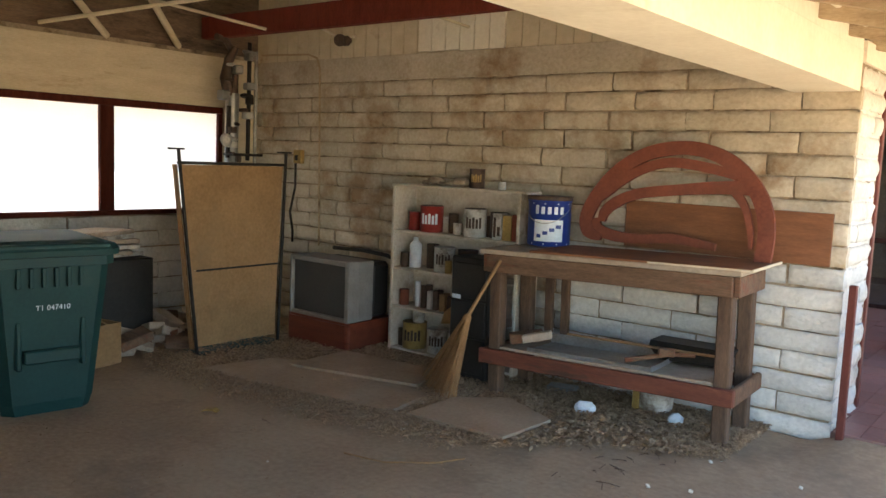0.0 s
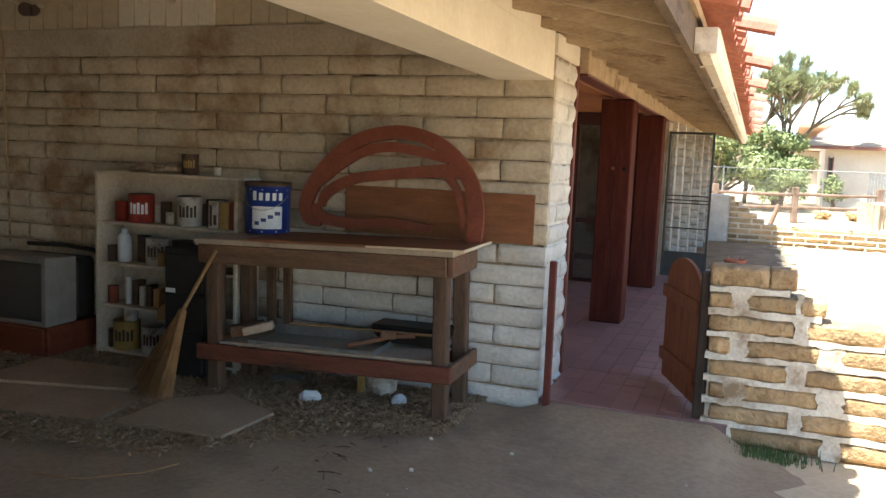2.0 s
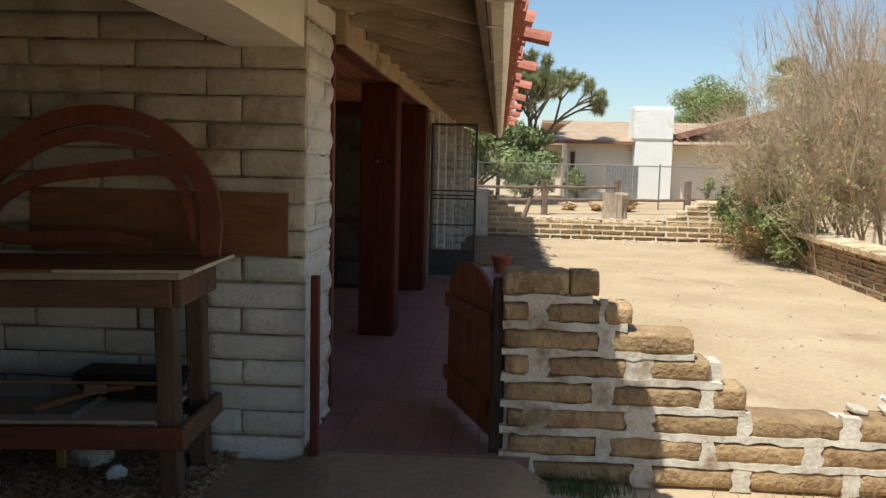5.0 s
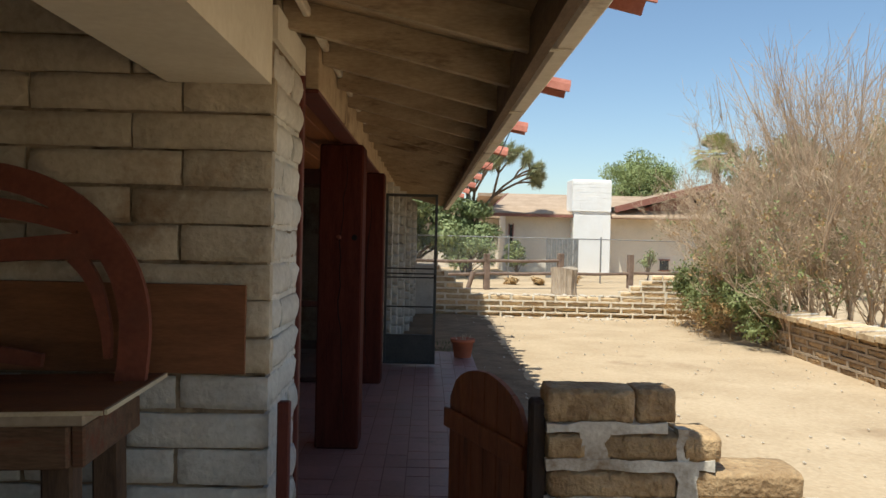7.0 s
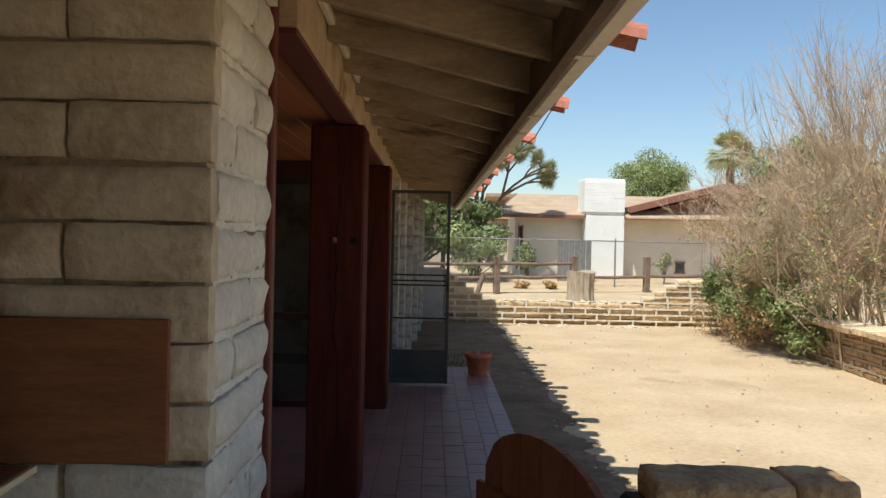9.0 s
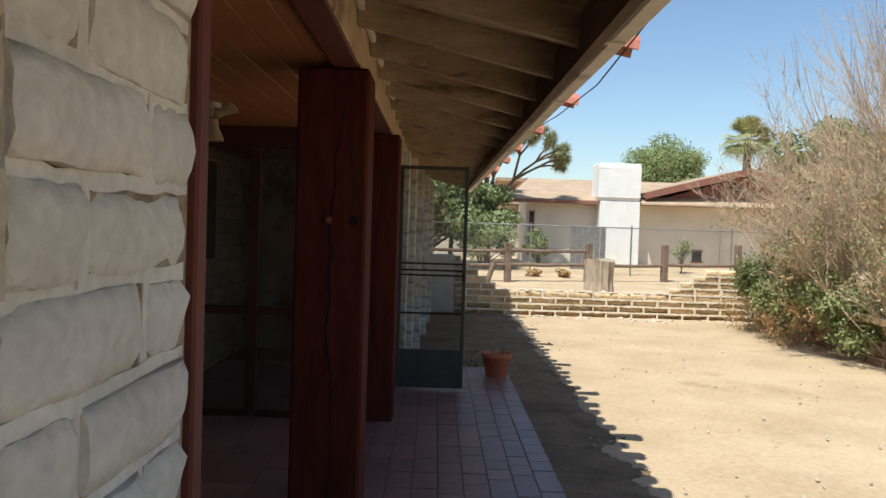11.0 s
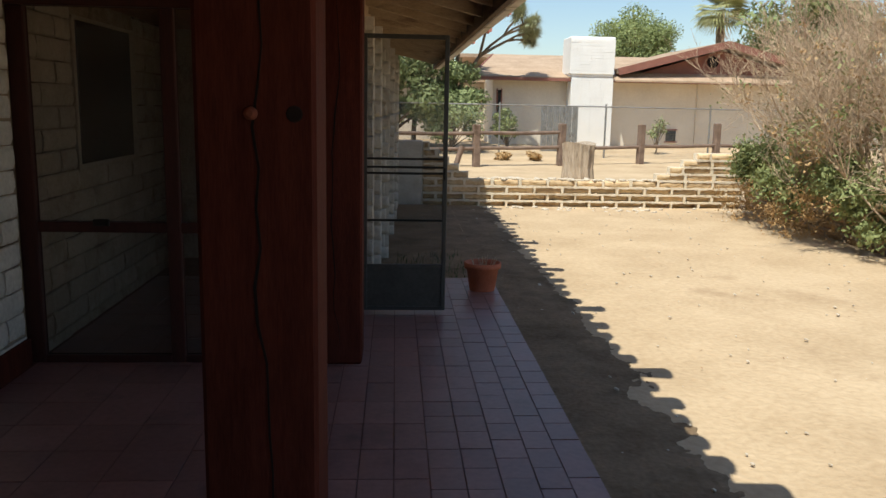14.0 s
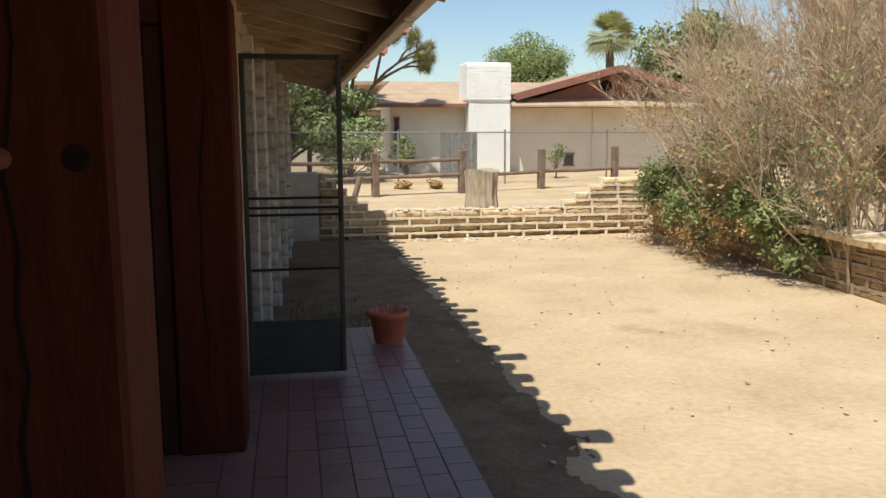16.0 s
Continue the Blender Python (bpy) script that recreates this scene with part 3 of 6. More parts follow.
def battens():
    t = thing("roof_braces", "thin pale wooden braces and conduits under the garage roof", "brace")
    for p, q, r in (((-5.55, -2.2, 2.52), (-3.9, -0.7, 2.95), 0.018), ((-5.5, -2.9, 2.95), (-4.6, -0.7, 2.62), 0.015), ((-5.6, -1.6, 2.50), (-5.1, -2.4, 2.95), 0.03),
                    ((-5.6, -0.9, 2.50), (-5.2, -1.5, 2.9), 0.03), ((-4.5, -2.6, 3.0), (-3.3, -0.55, 2.80), 0.012), ((-3.3, -0.5, 2.78), (-2.9, -0.04, 2.62), 0.014)):
        part("brace", Geo().tube([p, q], r, 6), PALEPLY, t)


battens()

# porch
setting("floor", Geo().box(-1.95, 0.702, -0.12, -0.001, 7.94, -0.005).box(0.0, 0.0, -0.15, 1.178, 7.94, -0.005), GROUT)
setting("floor_inner", Geo().box(-1.95, 7.942, -0.12, 0.05, 12.3, -0.005), GROUT)
wall_porch = setting("wall_porch", Geo().box(-2.1, 0.702, -0.1, -1.842, 9.0, 2.42), BLOCK_BASE)
setting("wall_porch_back", Geo().box(-1.84, 8.85, -0.1, 0.0, 9.05, 2.42), BLOCK)
setting("baseboard", Geo().box(-1.822, 0.77, -0.01, -1.80, 5.43, 0.16, bev=0.004), REDWOOD)


def porch_ceiling():
    g = Geo()
    x = -1.84
    while x < 0.0:
        g.box(x, 0.77, 2.20, min(x + 0.138, 0.0), 8.84, 2.22, bev=0.004)
        x += 0.141
    setting("ceiling", g, PORCHWOOD)


porch_ceiling()
setting("porch_beam", Geo().box(-0.06, 0.77, 2.192, 0.055, 13.6, 2.43, bev=0.006), SOFFIT)
setting("beam_plate", Geo().box(-0.06, 0.77, 2.172, 0.052, 13.6, 2.19, bev=0.004), JAMBRED)
setting("jamb_board", Geo().box(-0.30, 0.702, -0.02, -0.006, 0.765, 2.3, bev=0.006), JAMBRED)
setting("house_wall", Geo().box(-0.1, 6.72, -0.1, 0.06, 13.898, 2.169).box(-2.1, 13.9, -0.1, 0.06, 14.05, 2.42), BLOCK)


def post(y, seed):
    ob = thing("porch_post", "square dark red timber post with a long drying crack", "post", "porch posts", pose(-0.04 - (0.013 if seed == 1 else 0), y + 0.155, 0))
    rng = random.Random(seed)
    part("shaft", Geo().box(-0.155, -0.155, 0.0, 0.155, 0.155, 2.17, bev=0.012), REDWOOD, ob)
    line = [(rng.uniform(-0.012, 0.012) + 0.02 * math.sin(z * 3 + seed) + (0.02 if seed == 1 else 0.0), z) for z in np.linspace(0.12, 2.1, 20)]
    w = [0.002 + 0.008 * math.sin(math.pi * i / 19) * rng.uniform(0.5, 1.2) for i in range(20)]
    part("crack", Geo().ribbon(line, w, 0.004, pose(0, -0.1575, 0)), CRACK, ob)
    return ob


p1 = post(2.83, 1)
part("bolt", Geo().lathe([(0.018, 0), (0.017, 0.012), (0.008, 0.018)], 12, pose(-0.01, -0.155, 1.51, 90)), RUST, p1, "round rusted bolt head")
part("knot", Geo().lathe([(0.022, 0), (0.018, 0.003)], 12, pose(0.10, -0.155, 1.51, 90)), CRACK, p1, "dark bolt hole")
p2 = post(5.43, 2)


# screen wall at the back of the open porch
def screen_wall():
    w = thing("screen_wall", "dark red timber frame with insect screens across the porch", "screen")
    f = Geo()
    y0, y1 = 5.46, 5.52
    part("top_beam", Geo().box(-1.84, 5.44, 2.04, -0.2, 5.54, 2.198, bev=0.006), SCREENWOOD, w)
    for x0, x1 in ((-1.838, -1.74), (-1.01, -0.93), (-0.28, -0.2)):
        part("stile", Geo().box(x0, y0, 0.0, x1, y1, 2.038, bev=0.006), SCREENWOOD, w)
    part("mid_rail", Geo().box(-1.738, y0, 0.78, -1.012, y1, 0.84, bev=0.005), SCREENWOOD, w)
    part("mid_rail", Geo().box(-0.928, y0, 0.78, -0.282, y1, 0.84, bev=0.005), SCREENWOOD, w)
    part("sill", Geo().box(-1.738, y0, 0.0, -1.012, y1, 0.045, bev=0.005), SCREENWOOD, w)
    part("sill", Geo().box(-0.928, y0, 0.0, -0.282, y1, 0.045, bev=0.005), SCREENWOOD, w)
    part("latch", Geo().box(-1.42, y0 - 0.02, 0.82, -1.33, y0, 0.86, bev=0.004), BLACKMETAL, w)
    for x0, x1 in ((-1.738, -1.012), (-0.928, -0.282)):
        part("screen", Geo().add([(x0, 5.49, 0.045), (x1, 5.49, 0.045), (x1, 5.49, 2.038), (x0, 5.49, 2.038)], [(0, 1, 2, 3)]), SCREEN2, w)


screen_wall()


def inner_window():
    w = tagged(thing("window_1", "dark window set in the white block wall of the porch", "window"), kind="structure")
    part("window_frame", Geo().box(-1.85, 6.36, 1.06, -1.815, 7.65, 2.08, bev=0.005), BLOCK, w)
    part("pane", Geo().box(-1.82, 6.40, 1.10, -1.806, 7.50, 2.05, bev=0.003), DARKGLASS, w)


inner_window()


def screen_door():
    d = thing("screen_door", "metal framed screen door with push bars, standing wide open", "door")
    x0, x1, y = 0.07, 0.685, 6.685
    t = 0.032
    f = Geo()
    for a, b in ((x0, x0 + t), (x1 - t, x1)):
        f.box(a, y - 0.013, 0.02, b, y + 0.013, 2.03, bev=0.004)
    for z0, z1 in ((1.998, 2.03), (0.02, 0.05), (0.34, 0.37)):
        f.box(x0 + t, y - 0.012, z0, x1 - t, y + 0.012, z1, bev=0.003)
    part("frame", f, SCREENFRAME, d)
    part("kick_panel", Geo().box(x0 + t, y - 0.004, 0.05, x1 - t, y + 0.004, 0.34), SCREENFRAME, d)
    part("screen", Geo().add([(x0 + t, y, 0.37), (x1 - t, y, 0.37), (x1 - t, y, 1.998), (x0 + t, y, 1.998)], [(0, 1, 2, 3)]), SCREEN, d)
    for z in (0.70, 1.045, 1.09, 1.15):
        part("push_bar", Geo().box(x0 + t, y - 0.022, z - 0.008, x1 - t, y - 0.006, z + 0.008, bev=0.003), BLACKMETAL, d)
    part("handle", Geo().box(x1 - 0.03, y - 0.05, 1.0, x1 - 0.012, y - 0.014, 1.09, bev=0.004), BLACKMETAL, d)


screen_door()


def gate():
    hinge = Vector((0.975, 0.20, 0))
    d = Vector((0.70, 0.93, 0)) - hinge
    m = Matrix.Translation(hinge) @ Matrix.Rotation(math.atan2(d.y, d.x), 4, "Z")
    g = thing("garden_gate", "low arched wooden plank gate standing open by the brick wall", "gate", m=m)
    w = d.length
    n = 6
    for i in range(n):
        a, b = w * i / n + 0.003, w * (i + 1) / n - 0.003
        za = 0.74 + 0.20 * math.sqrt(max(0.0, 1 - (2 * a / w - 1) ** 2))
        zb = 0.74 + 0.20 * math.sqrt(max(0.0, 1 - (2 * b / w - 1) ** 2))
        zm = 0.74 + 0.20 * math.sqrt(max(0.0, 1 - ((a + b) / w - 1) ** 2))
        part("plank", Geo().slab([(a, 0.04), (b, 0.04), (b, zb), ((a + b) / 2, zm), (a, za)], 0.022, pose(0, -0.011, 0)), GATEWOOD, g)
    for z in (0.16, 0.62):
        part("cross_bar", Geo().box(-0.01, 0.012, z, w + 0.02, 0.035, z + 0.09, bev=0.004), GATEWOOD, g)
        part("cross_bar", Geo().box(-0.01, -0.035, z, w + 0.02, -0.012, z + 0.09, bev=0.004), GATEWOOD, g)
    gp = thing("gate_post", "dark weathered timber gate post against the adobe brick wall", "post", m=pose(1.0, 0.10, -0.1))
    part("shaft", Geo().box(-0.035, -0.05, -0.05, 0.035, 0.05, 1.02, bev=0.012), OLDPOST, gp)
    part("steel_strap", Geo().box(0.037, -0.02, 0.0, 0.048, 0.05, 0.98, bev=0.002), BLACKMETAL, gp)
    sp = thing("latch_post", "thin dark red timber latch post against the white block pier", "post", m=pose(0.06, -0.035, -0.1))
    part("shaft", Geo().box(-0.022, -0.022, 0, 0.022, 0.022, 1.02, bev=0.005), JAMBRED, sp)


gate()


def gutter():
    g = thing("rain_gutter", "long cream painted metal gutter with rust stains below tiles", "gutter")
    def trough(y0, y1, z):
        prof = [(0.912, z + 0.11), (0.914, z + 0.01), (0.930, z), (0.980, z), (1.005, z + 0.03), (1.010, z + 0.10), (1.020, z + 0.112), (1.010, z + 0.118),
                (1.002, z + 0.10), (0.997, z + 0.034), (0.977, z + 0.008), (0.932, z + 0.008), (0.920, z + 0.02), (0.918, z + 0.11)]
        k = len(prof)
        vs = [(x, y, zz) for y in (y0, y1) for x, zz in prof]
        fs = [(i, (i + 1) % k, (i + 1) % k + k, i + k) for i in range(k)] + [tuple(range(k))[::-1], tuple(range(k, 2 * k))]
        return Geo().add(vs, fs)
    part("trough", trough(-1.1, 13.65, 2.085), GUTTER, g)
    part("end_cap", Geo().box(0.911, -1.13, 2.083, 1.015, -1.102, 2.2, bev=0.003), GUTTER, g)
    for y in np.arange(-0.6, 13.6, 1.2):
        part("strap", Geo().box(0.908, y, 2.078, 0.972, y + 0.02, 2.084), GUTTER, g)


gutter()


# ---- garage things ----
def window_wall():
    setting("plywood_band", Geo().box(-5.65, -7.6, 1.98, -5.62, -0.02, 2.46, bev=0.004), PALEPLY)
    y, k = -0.45, 0
    f = tagged(thing("window_2", "dark red framed garage window band with white panes added for its glare", "window"), kind="structure")
    part("window_frame", Geo().box(-5.66, -7.5, 1.915, -5.60, -0.40, 1.978, bev=0.006), REDWOOD, f)
    part("window_sill", Geo().box(-5.68, -7.5, 0.962, -5.59, -0.40, 1.005, bev=0.006), REDWOOD, f)
    for y in (-0.45, -1.66, -2.9, -4.1, -5.3, -6.5):
        part("mullion", Geo().box(-5.655, y, 1.006, -5.605, y + (0.05 if y > -1 else 0.13), 1.914, bev=0.006), REDWOOD, f)
    # translucent panes added to give the openings their white glare
    for a, b in ((-1.525, -0.455), (-2.765, -1.665), (-3.965, -2.905), (-5.165, -4.105), (-6.365, -5.305)):
        part("pane", Geo().box(-5.64, a, 1.006, -5.637, b, 1.914), GLAREPANE, f)


window_wall()


def bench():
    x0, x1, y0, y1 = -2.12, -0.44, -0.66, -0.14
    top = 1.005
    lean = Matrix.Translation((x1, y0, top)) @ Matrix.Rotation(radians(2.6), 4, "Z") @ Matrix.Rotation(radians(-1.3), 4, "Y") @ Matrix.Translation((-x1, -y0, -top))
    b = thing("workbench", "heavy weathered wooden workbench with reddish rails by the block wall", "workbench", m=lean)
    part("top_board", Geo().box(x0 - 0.05, y0 - 0.03, top - 0.035, x1 + 0.05, y1 + 0.07, top, bev=0.006), DUSTY, b)
    part("plywood_sheet", Geo().box(x0 + 0.35, y0 - 0.05, top + 0.001, x1 + 0.11, y1 + 0.05, top + 0.016, bev=0.003), PLY, b, "loose plywood sheet with pale broken edge")
    part("broken_edge", Geo().box(x1 + 0.112, y0 - 0.05, top + 0.001, x1 + 0.12, y1 + 0.05, top + 0.015).box(x1 - 0.5, y0 - 0.058, top + 0.001, x1 + 0.11, y0 - 0.052, top + 0.013), PALEPLY, b, "pale broken plywood edge")
    part("apron", Geo().box(x0, y0 - 0.02, top - 0.16, x1, y0 + 0.018, top - 0.037, bev=0.006), BENCHWOOD, b)
    part("end_apron", Geo().box(x1 + 0.001, y0 + 0.0, top - 0.16, x1 + 0.04, y1, top - 0.037, bev=0.006), BENCHWOOD, b)
    part("end_apron", Geo().box(x0 - 0.04, y0 + 0.0, top - 0.16, x0 - 0.001, y1, top - 0.037, bev=0.006), BENCHWOOD, b)
    for x in (x0 + 0.005, x1 - 0.095):
        for y in (y0 + 0.022, y1 - 0.09):
            part("leg", Geo().box(x, y, -0.095, x + 0.09, y + 0.088, top - 0.038, bev=0.008), BENCHLEG, b)
    part("front_rail", Geo().box(x0 - 0.05, y0 - 0.022, 0.20, x1 + 0.04, y0 + 0.018, 0.305, bev=0.008), BENCHRED, b)
    part("back_rail", Geo().box(x0, y1 + 0.0, 0.20, x1, y1 + 0.036, 0.30, bev=0.008), BENCHRED, b)
    part("end_rail", Geo().box(x1 + 0.002, y0 + 0.02, 0.20, x1 + 0.04, y1 + 0.05, 0.305, bev=0.008), BENCHWOOD, b)
    part("end_rail", Geo().box(x0 - 0.04, y0 + 0.02, 0.20, x0 - 0.002, y1 + 0.05, 0.305, bev=0.008), BENCHWOOD, b)
    part("lower_shelf", Geo().box(x0 + 0.1, y0 + 0.02, 0.306, x1 - 0.1, y1, 0.325, bev=0.003), DUSTY, b)
    for x in (x0 + 0.20, x0 + 0.33):
        part("brace", Geo().box(x, y1 - 0.06, 0.326, x + 0.06, y1 - 0.02, top - 0.037, bev=0.005), BENCHLEG, b)
    # things on the lower shelf
    t = thing("steel_tray", "flat grey dusty steel tray lying on the lower bench shelf", "tray", m=lean)
    part("tray_base", Geo().box(-1.80, -0.63, 0.327, -0.92, -0.30, 0.335, bev=0.002), GREYMETAL, t)
    part("rim", Geo().box(-1.80, -0.642, 0.327, -0.92, -0.632, 0.352).box(-1.80, -0.30, 0.327, -0.92, -0.29, 0.40).box(-0.918, -0.66, 0.327, -0.91, -0.30, 0.36), GREYMETAL, t)
    t = thing("oil_pan", "black low steel pan on the lower bench shelf", "pan", m=lean)
    part("pan_body", Geo().slab([(0, 0), (0.40, 0), (0.47, 0.11), (-0.06, 0.12), (-0.07, 0.08)], 0.20, pose(-0.98, -0.36, 0.35)), BLACKMETAL, t)
    t = thing("wood_offcut", "split pale offcut of timber lying across the bench shelf", "wood", m=lean)
    part("block", Geo().box(-0.12, -0.05, 0, 0.12, 0.05, 0.075, pose(-1.87, -0.52, 0.36, 0, -8, 35), bev=0.01), BENCHWOOD, t)
    t = thing("wood_offcut", "short dusty timber block on the bench shelf", "wood", m=lean)
    part("block", Geo().box(-0.10, -0.035, 0, 0.10, 0.035, 0.055, pose(-1.74, -0.60, 0.40, 0, -14, 20), bev=0.008), DUSTY, t)
    t = thing("pipe_wrench", "rusty pipe wrench lying on the steel tray", "tool", m=lean)
    part("handle", Geo().tube([(-1.10, -0.62, 0.37), (-0.86, -0.48, 0.42), (-0.72, -0.42, 0.42)], [0.018, 0.014, 0.012]), BENCHWOOD, t)
    part("jaw", Geo().box(-0.05, -0.02, 0, 0.05, 0.02, 0.05, pose(-0.88, -0.5, 0.41, 10, 5, 30), bev=0.006), BENCHWOOD, t)
    t = thing("wooden_dowel", "long thin pale stick lying on the bench shelf", "stick", m=lean)
    part("rod", Geo().tube([(-1.65, -0.34, 0.42), (-0.55, -0.40, 0.43)], 0.010, 6), CARD, t)
    t = thing("folded_cloth", "crumpled grey rag on the floor under the bench shelf", "rag")
    part("cloth", Geo().box(-0.12, -0.08, 0, 0.12, 0.08, 0.05, pose(-1.75, -0.25, -0.075, 0, 0, 15), bev=0.02), TVGREY, t)
    t = thing("paint_pail", "dirty white pail with brown drips on the floor beneath the bench", "bucket", m=pose(-1.05, -0.22, -0.078))
    part("body", Geo().lathe([(0.11, 0), (0.13, 0.24), (0.135, 0.25)], 24), CANWHITE, t)
    part("drip", Geo().box(-0.11, -0.134, 0.01, -0.06, -0.115, 0.24, bev=0.006), CANGOLD, t)
    t = thing("crumpled_paper", "crumpled white paper on the leaf litter", "paper", m=pose(-1.36, -0.62, -0.07, 0, 0, 20))
    part("paper", Geo().box(-0.07, -0.04, 0, 0.07, 0.04, 0.09, bev=0.03), WHITE, t)
    t = thing("crumpled_paper", "small crumpled pale bag on the leaf litter under the bench", "paper", m=pose(-0.82, -0.42, -0.07, 0, 0, 50))
    part("paper", Geo().box(-0.05, -0.04, 0, 0.05, 0.04, 0.09, bev=0.03), WHITE, t)


bench()


def wheel_arch():
    def P(x, y):
        return (-0.948 + (x - 1204) * 0.00376, 1.745 - (y - 250) * 0.00360)
    t = thing("arched_window_frame", "half round rust red wooden frame standing on the workbench", "frame", m=pose(-0.035, -0.33, 0, -4))
    part("outer_ring", Geo().ribbon(*smooth([P(1062, 436), P(1034, 425), P(1029, 394), P(1052, 346), P(1090, 302), P(1142, 271), P(1207, 260), P(1264, 271), P(1308, 299), P(1342, 344), P(1356, 394), P(1354, 455)], [0.04, 0.09, 0.10, 0.10, 0.095, 0.09, 0.09, 0.09, 0.095, 0.10, 0.10, 0.10]), 0.03), RUST, t)
    part("inner_bar", Geo().ribbon(*smooth([P(1056, 364), P(1074, 344), P(1092, 326), P(1135, 299), P(1185, 287), P(1243, 293), P(1280, 301), P(1302, 311)], [0.01, 0.045, 0.06, 0.065, 0.065, 0.065, 0.06, 0.03]), 0.026, pose(0, 0.002, 0)), RUST, t)
    part("middle_bar", Geo().ribbon(*smooth([P(1060, 404), P(1064, 386), P(1085, 366), P(1128, 347), P(1200, 336), P(1272, 328), P(1332, 325)], [0.05, 0.07, 0.075, 0.07, 0.07, 0.08, 0.10]), 0.026, pose(0, 0.004, 0)), RUST, t)
    part("upright_bar", Geo().ribbon(*smooth([P(1300, 335), P(1318, 360), P(1330, 400), P(1333, 430)], [0.06, 0.045, 0.035, 0.02]), 0.026, pose(0, 0.006, 0)), RUST, t)
    part("foot_bar", Geo().ribbon(*smooth([P(1044, 400), P(1054, 420), P(1090, 430), P(1140, 431), P(1200, 425), P(1275, 433)], [0.08, 0.08, 0.075, 0.06, 0.06, 0.045]), 0.026, pose(0, 0.008, 0)), RUST, t)
    t = thing("plywood_offcut", "reddish brown plywood offcut leaning against the white block wall", "board")
    part("board", Geo().box(-1.45, -0.028, 1.012, -0.088, -0.010, 1.335, bev=0.002), PLY, t)


wheel_arch()


def can(name, label, x, y, z, r, h, mat, band=None, lid=None, cat="can"):
    t = thing(name, label, cat, m=pose(x, y, z))
    part("body", Geo().lathe([(r * 0.97, 0), (r, 0.006), (r, h - 0.008), (r * 1.03, h - 0.006), (r * 1.03, h)], 20), mat, t)
    if lid:
        part("lid", Geo().lathe([(r * 0.92, h + 0.001), (r * 0.92, h + 0.006)], 20), lid, t)
    if band:
        bars = Geo()
        for k in range(-2, 3):
            a = radians(-62 + k * 17)
            m = Matrix.Rotation(a, 4, "Z") @ pose(r + 0.001, 0, 0)
            bars.box(0, -r * 0.10, h * 0.32, 0.002, r * 0.10, h * (0.72 - 0.06 * (k % 2)), m)
        part("label_print", bars, band, t)
    return t


def shelf_unit():
    s = thing("shelf_unit", "off-white wooden shelf unit crowded with old paint tins", "shelf")
    x0, x1, y0, y1 = -3.42, -2.15, -0.31, -0.03
    part("side_panel", Geo().box(x0, y0, -0.08, x0 + 0.03, y1, 1.33, bev=0.003), SHELFPAINT, s)
    part("side_panel", Geo().box(x1 - 0.03, y0, -0.08, x1, y1, 1.33, bev=0.003), SHELFPAINT, s)
    part("top_panel", Geo().box(x0 - 0.005, y0 - 0.005, 1.331, x1 + 0.005, y1, 1.352, bev=0.003), SHELFPAINT, s)
    zs = (-0.03, 0.32, 0.645, 0.955)
    for z in zs:
        part("shelf", Geo().box(x0 + 0.031, y0 + 0.004, z, x1 - 0.031, y1 - 0.012, z + 0.02, bev=0.003), SHELFPAINT, s)
    part("back_panel", Geo().box(x0 + 0.031, y1 - 0.01, -0.03, x1 - 0.031, y1, 1.33), SHELFPAINT, s)
    z = zs[3] + 0.021
    can("small_tin", "small rusty red tin on the top shelf", -3.26, -0.2, z, 0.05, 0.15, CANRED)
    can("paint_can", "red paint can with a white printed label", -3.08, -0.2, z, 0.095, 0.21, CANRED, WHITE, CANDARK)
    can("glass_jar", "dusty brown jar on the top shelf", -2.90, -0.14, z, 0.04, 0.16, CANDARK)
    can("spray_can", "small dark tin lying among the paint cans", -2.81, -0.2, z, 0.035, 0.09, CANWHITE)
    can("paint_can", "white paint can with black printed bars", -2.64, -0.2, z, 0.09, 0.215, CANWHITE, CANDARK, CANDARK)
    can("paint_can", "dark stained paint can on the top shelf", -2.46, -0.13, z, 0.07, 0.20, CANDARK)
    t = thing("carton", "yellow and white printed carton on the top shelf", "box", m=pose(-2.39, -0.2, z))
    part("box_body", Geo().box(-0.04, -0.06, 0, 0.04, 0.06, 0.2, bev=0.003), CANWHITE, t)
    part("label_print", Geo().box(-0.03, -0.063, 0.02, -0.008, -0.061, 0.17).box(0.005, -0.063, 0.03, 0.03, -0.061, 0.1), CANDARK, t)
    t = thing("carton", "yellow carton beside the tins", "box", m=pose(-2.30, -0.2, z))
    part("box_body", Geo().box(-0.04, -0.06, 0, 0.04, 0.06, 0.19, bev=0.003), CANGOLD, t)
    t = thing("carton", "rusty orange tin box on the top shelf", "box", m=pose(-2.22, -0.2, z))
    part("box_body", Geo().box(-0.035, -0.06, 0, 0.033, 0.06, 0.2, bev=0.003), RUST, t)
    z = zs[2] + 0.021
    t = thing("spray_bottle", "white plastic bottle with a cap on the second shelf", "bottle", m=pose(-3.24, -0.2, z))
    part("bottle_body", Geo().lathe([(0.045, 0), (0.05, 0.01), (0.05, 0.19), (0.03, 0.215), (0.02, 0.22)], 18), WHITE, t)
    part("cap", Geo().lathe([(0.022, 0.221), (0.02, 0.25)], 12), WHITE, t)
    can("glass_jar", "dark jar at the back of the second shelf", -3.12, -0.12, z, 0.05, 0.2, CANDARK)
    can("paint_can", "dented white paint can with brown drips", -2.93, -0.2, z, 0.085, 0.2, CANWHITE, CANDARK)
    can("paint_can", "brown stained paint can in the shelf's shade", -2.74, -0.14, z, 0.08, 0.19, CANDARK)
    z = zs[1] + 0.021
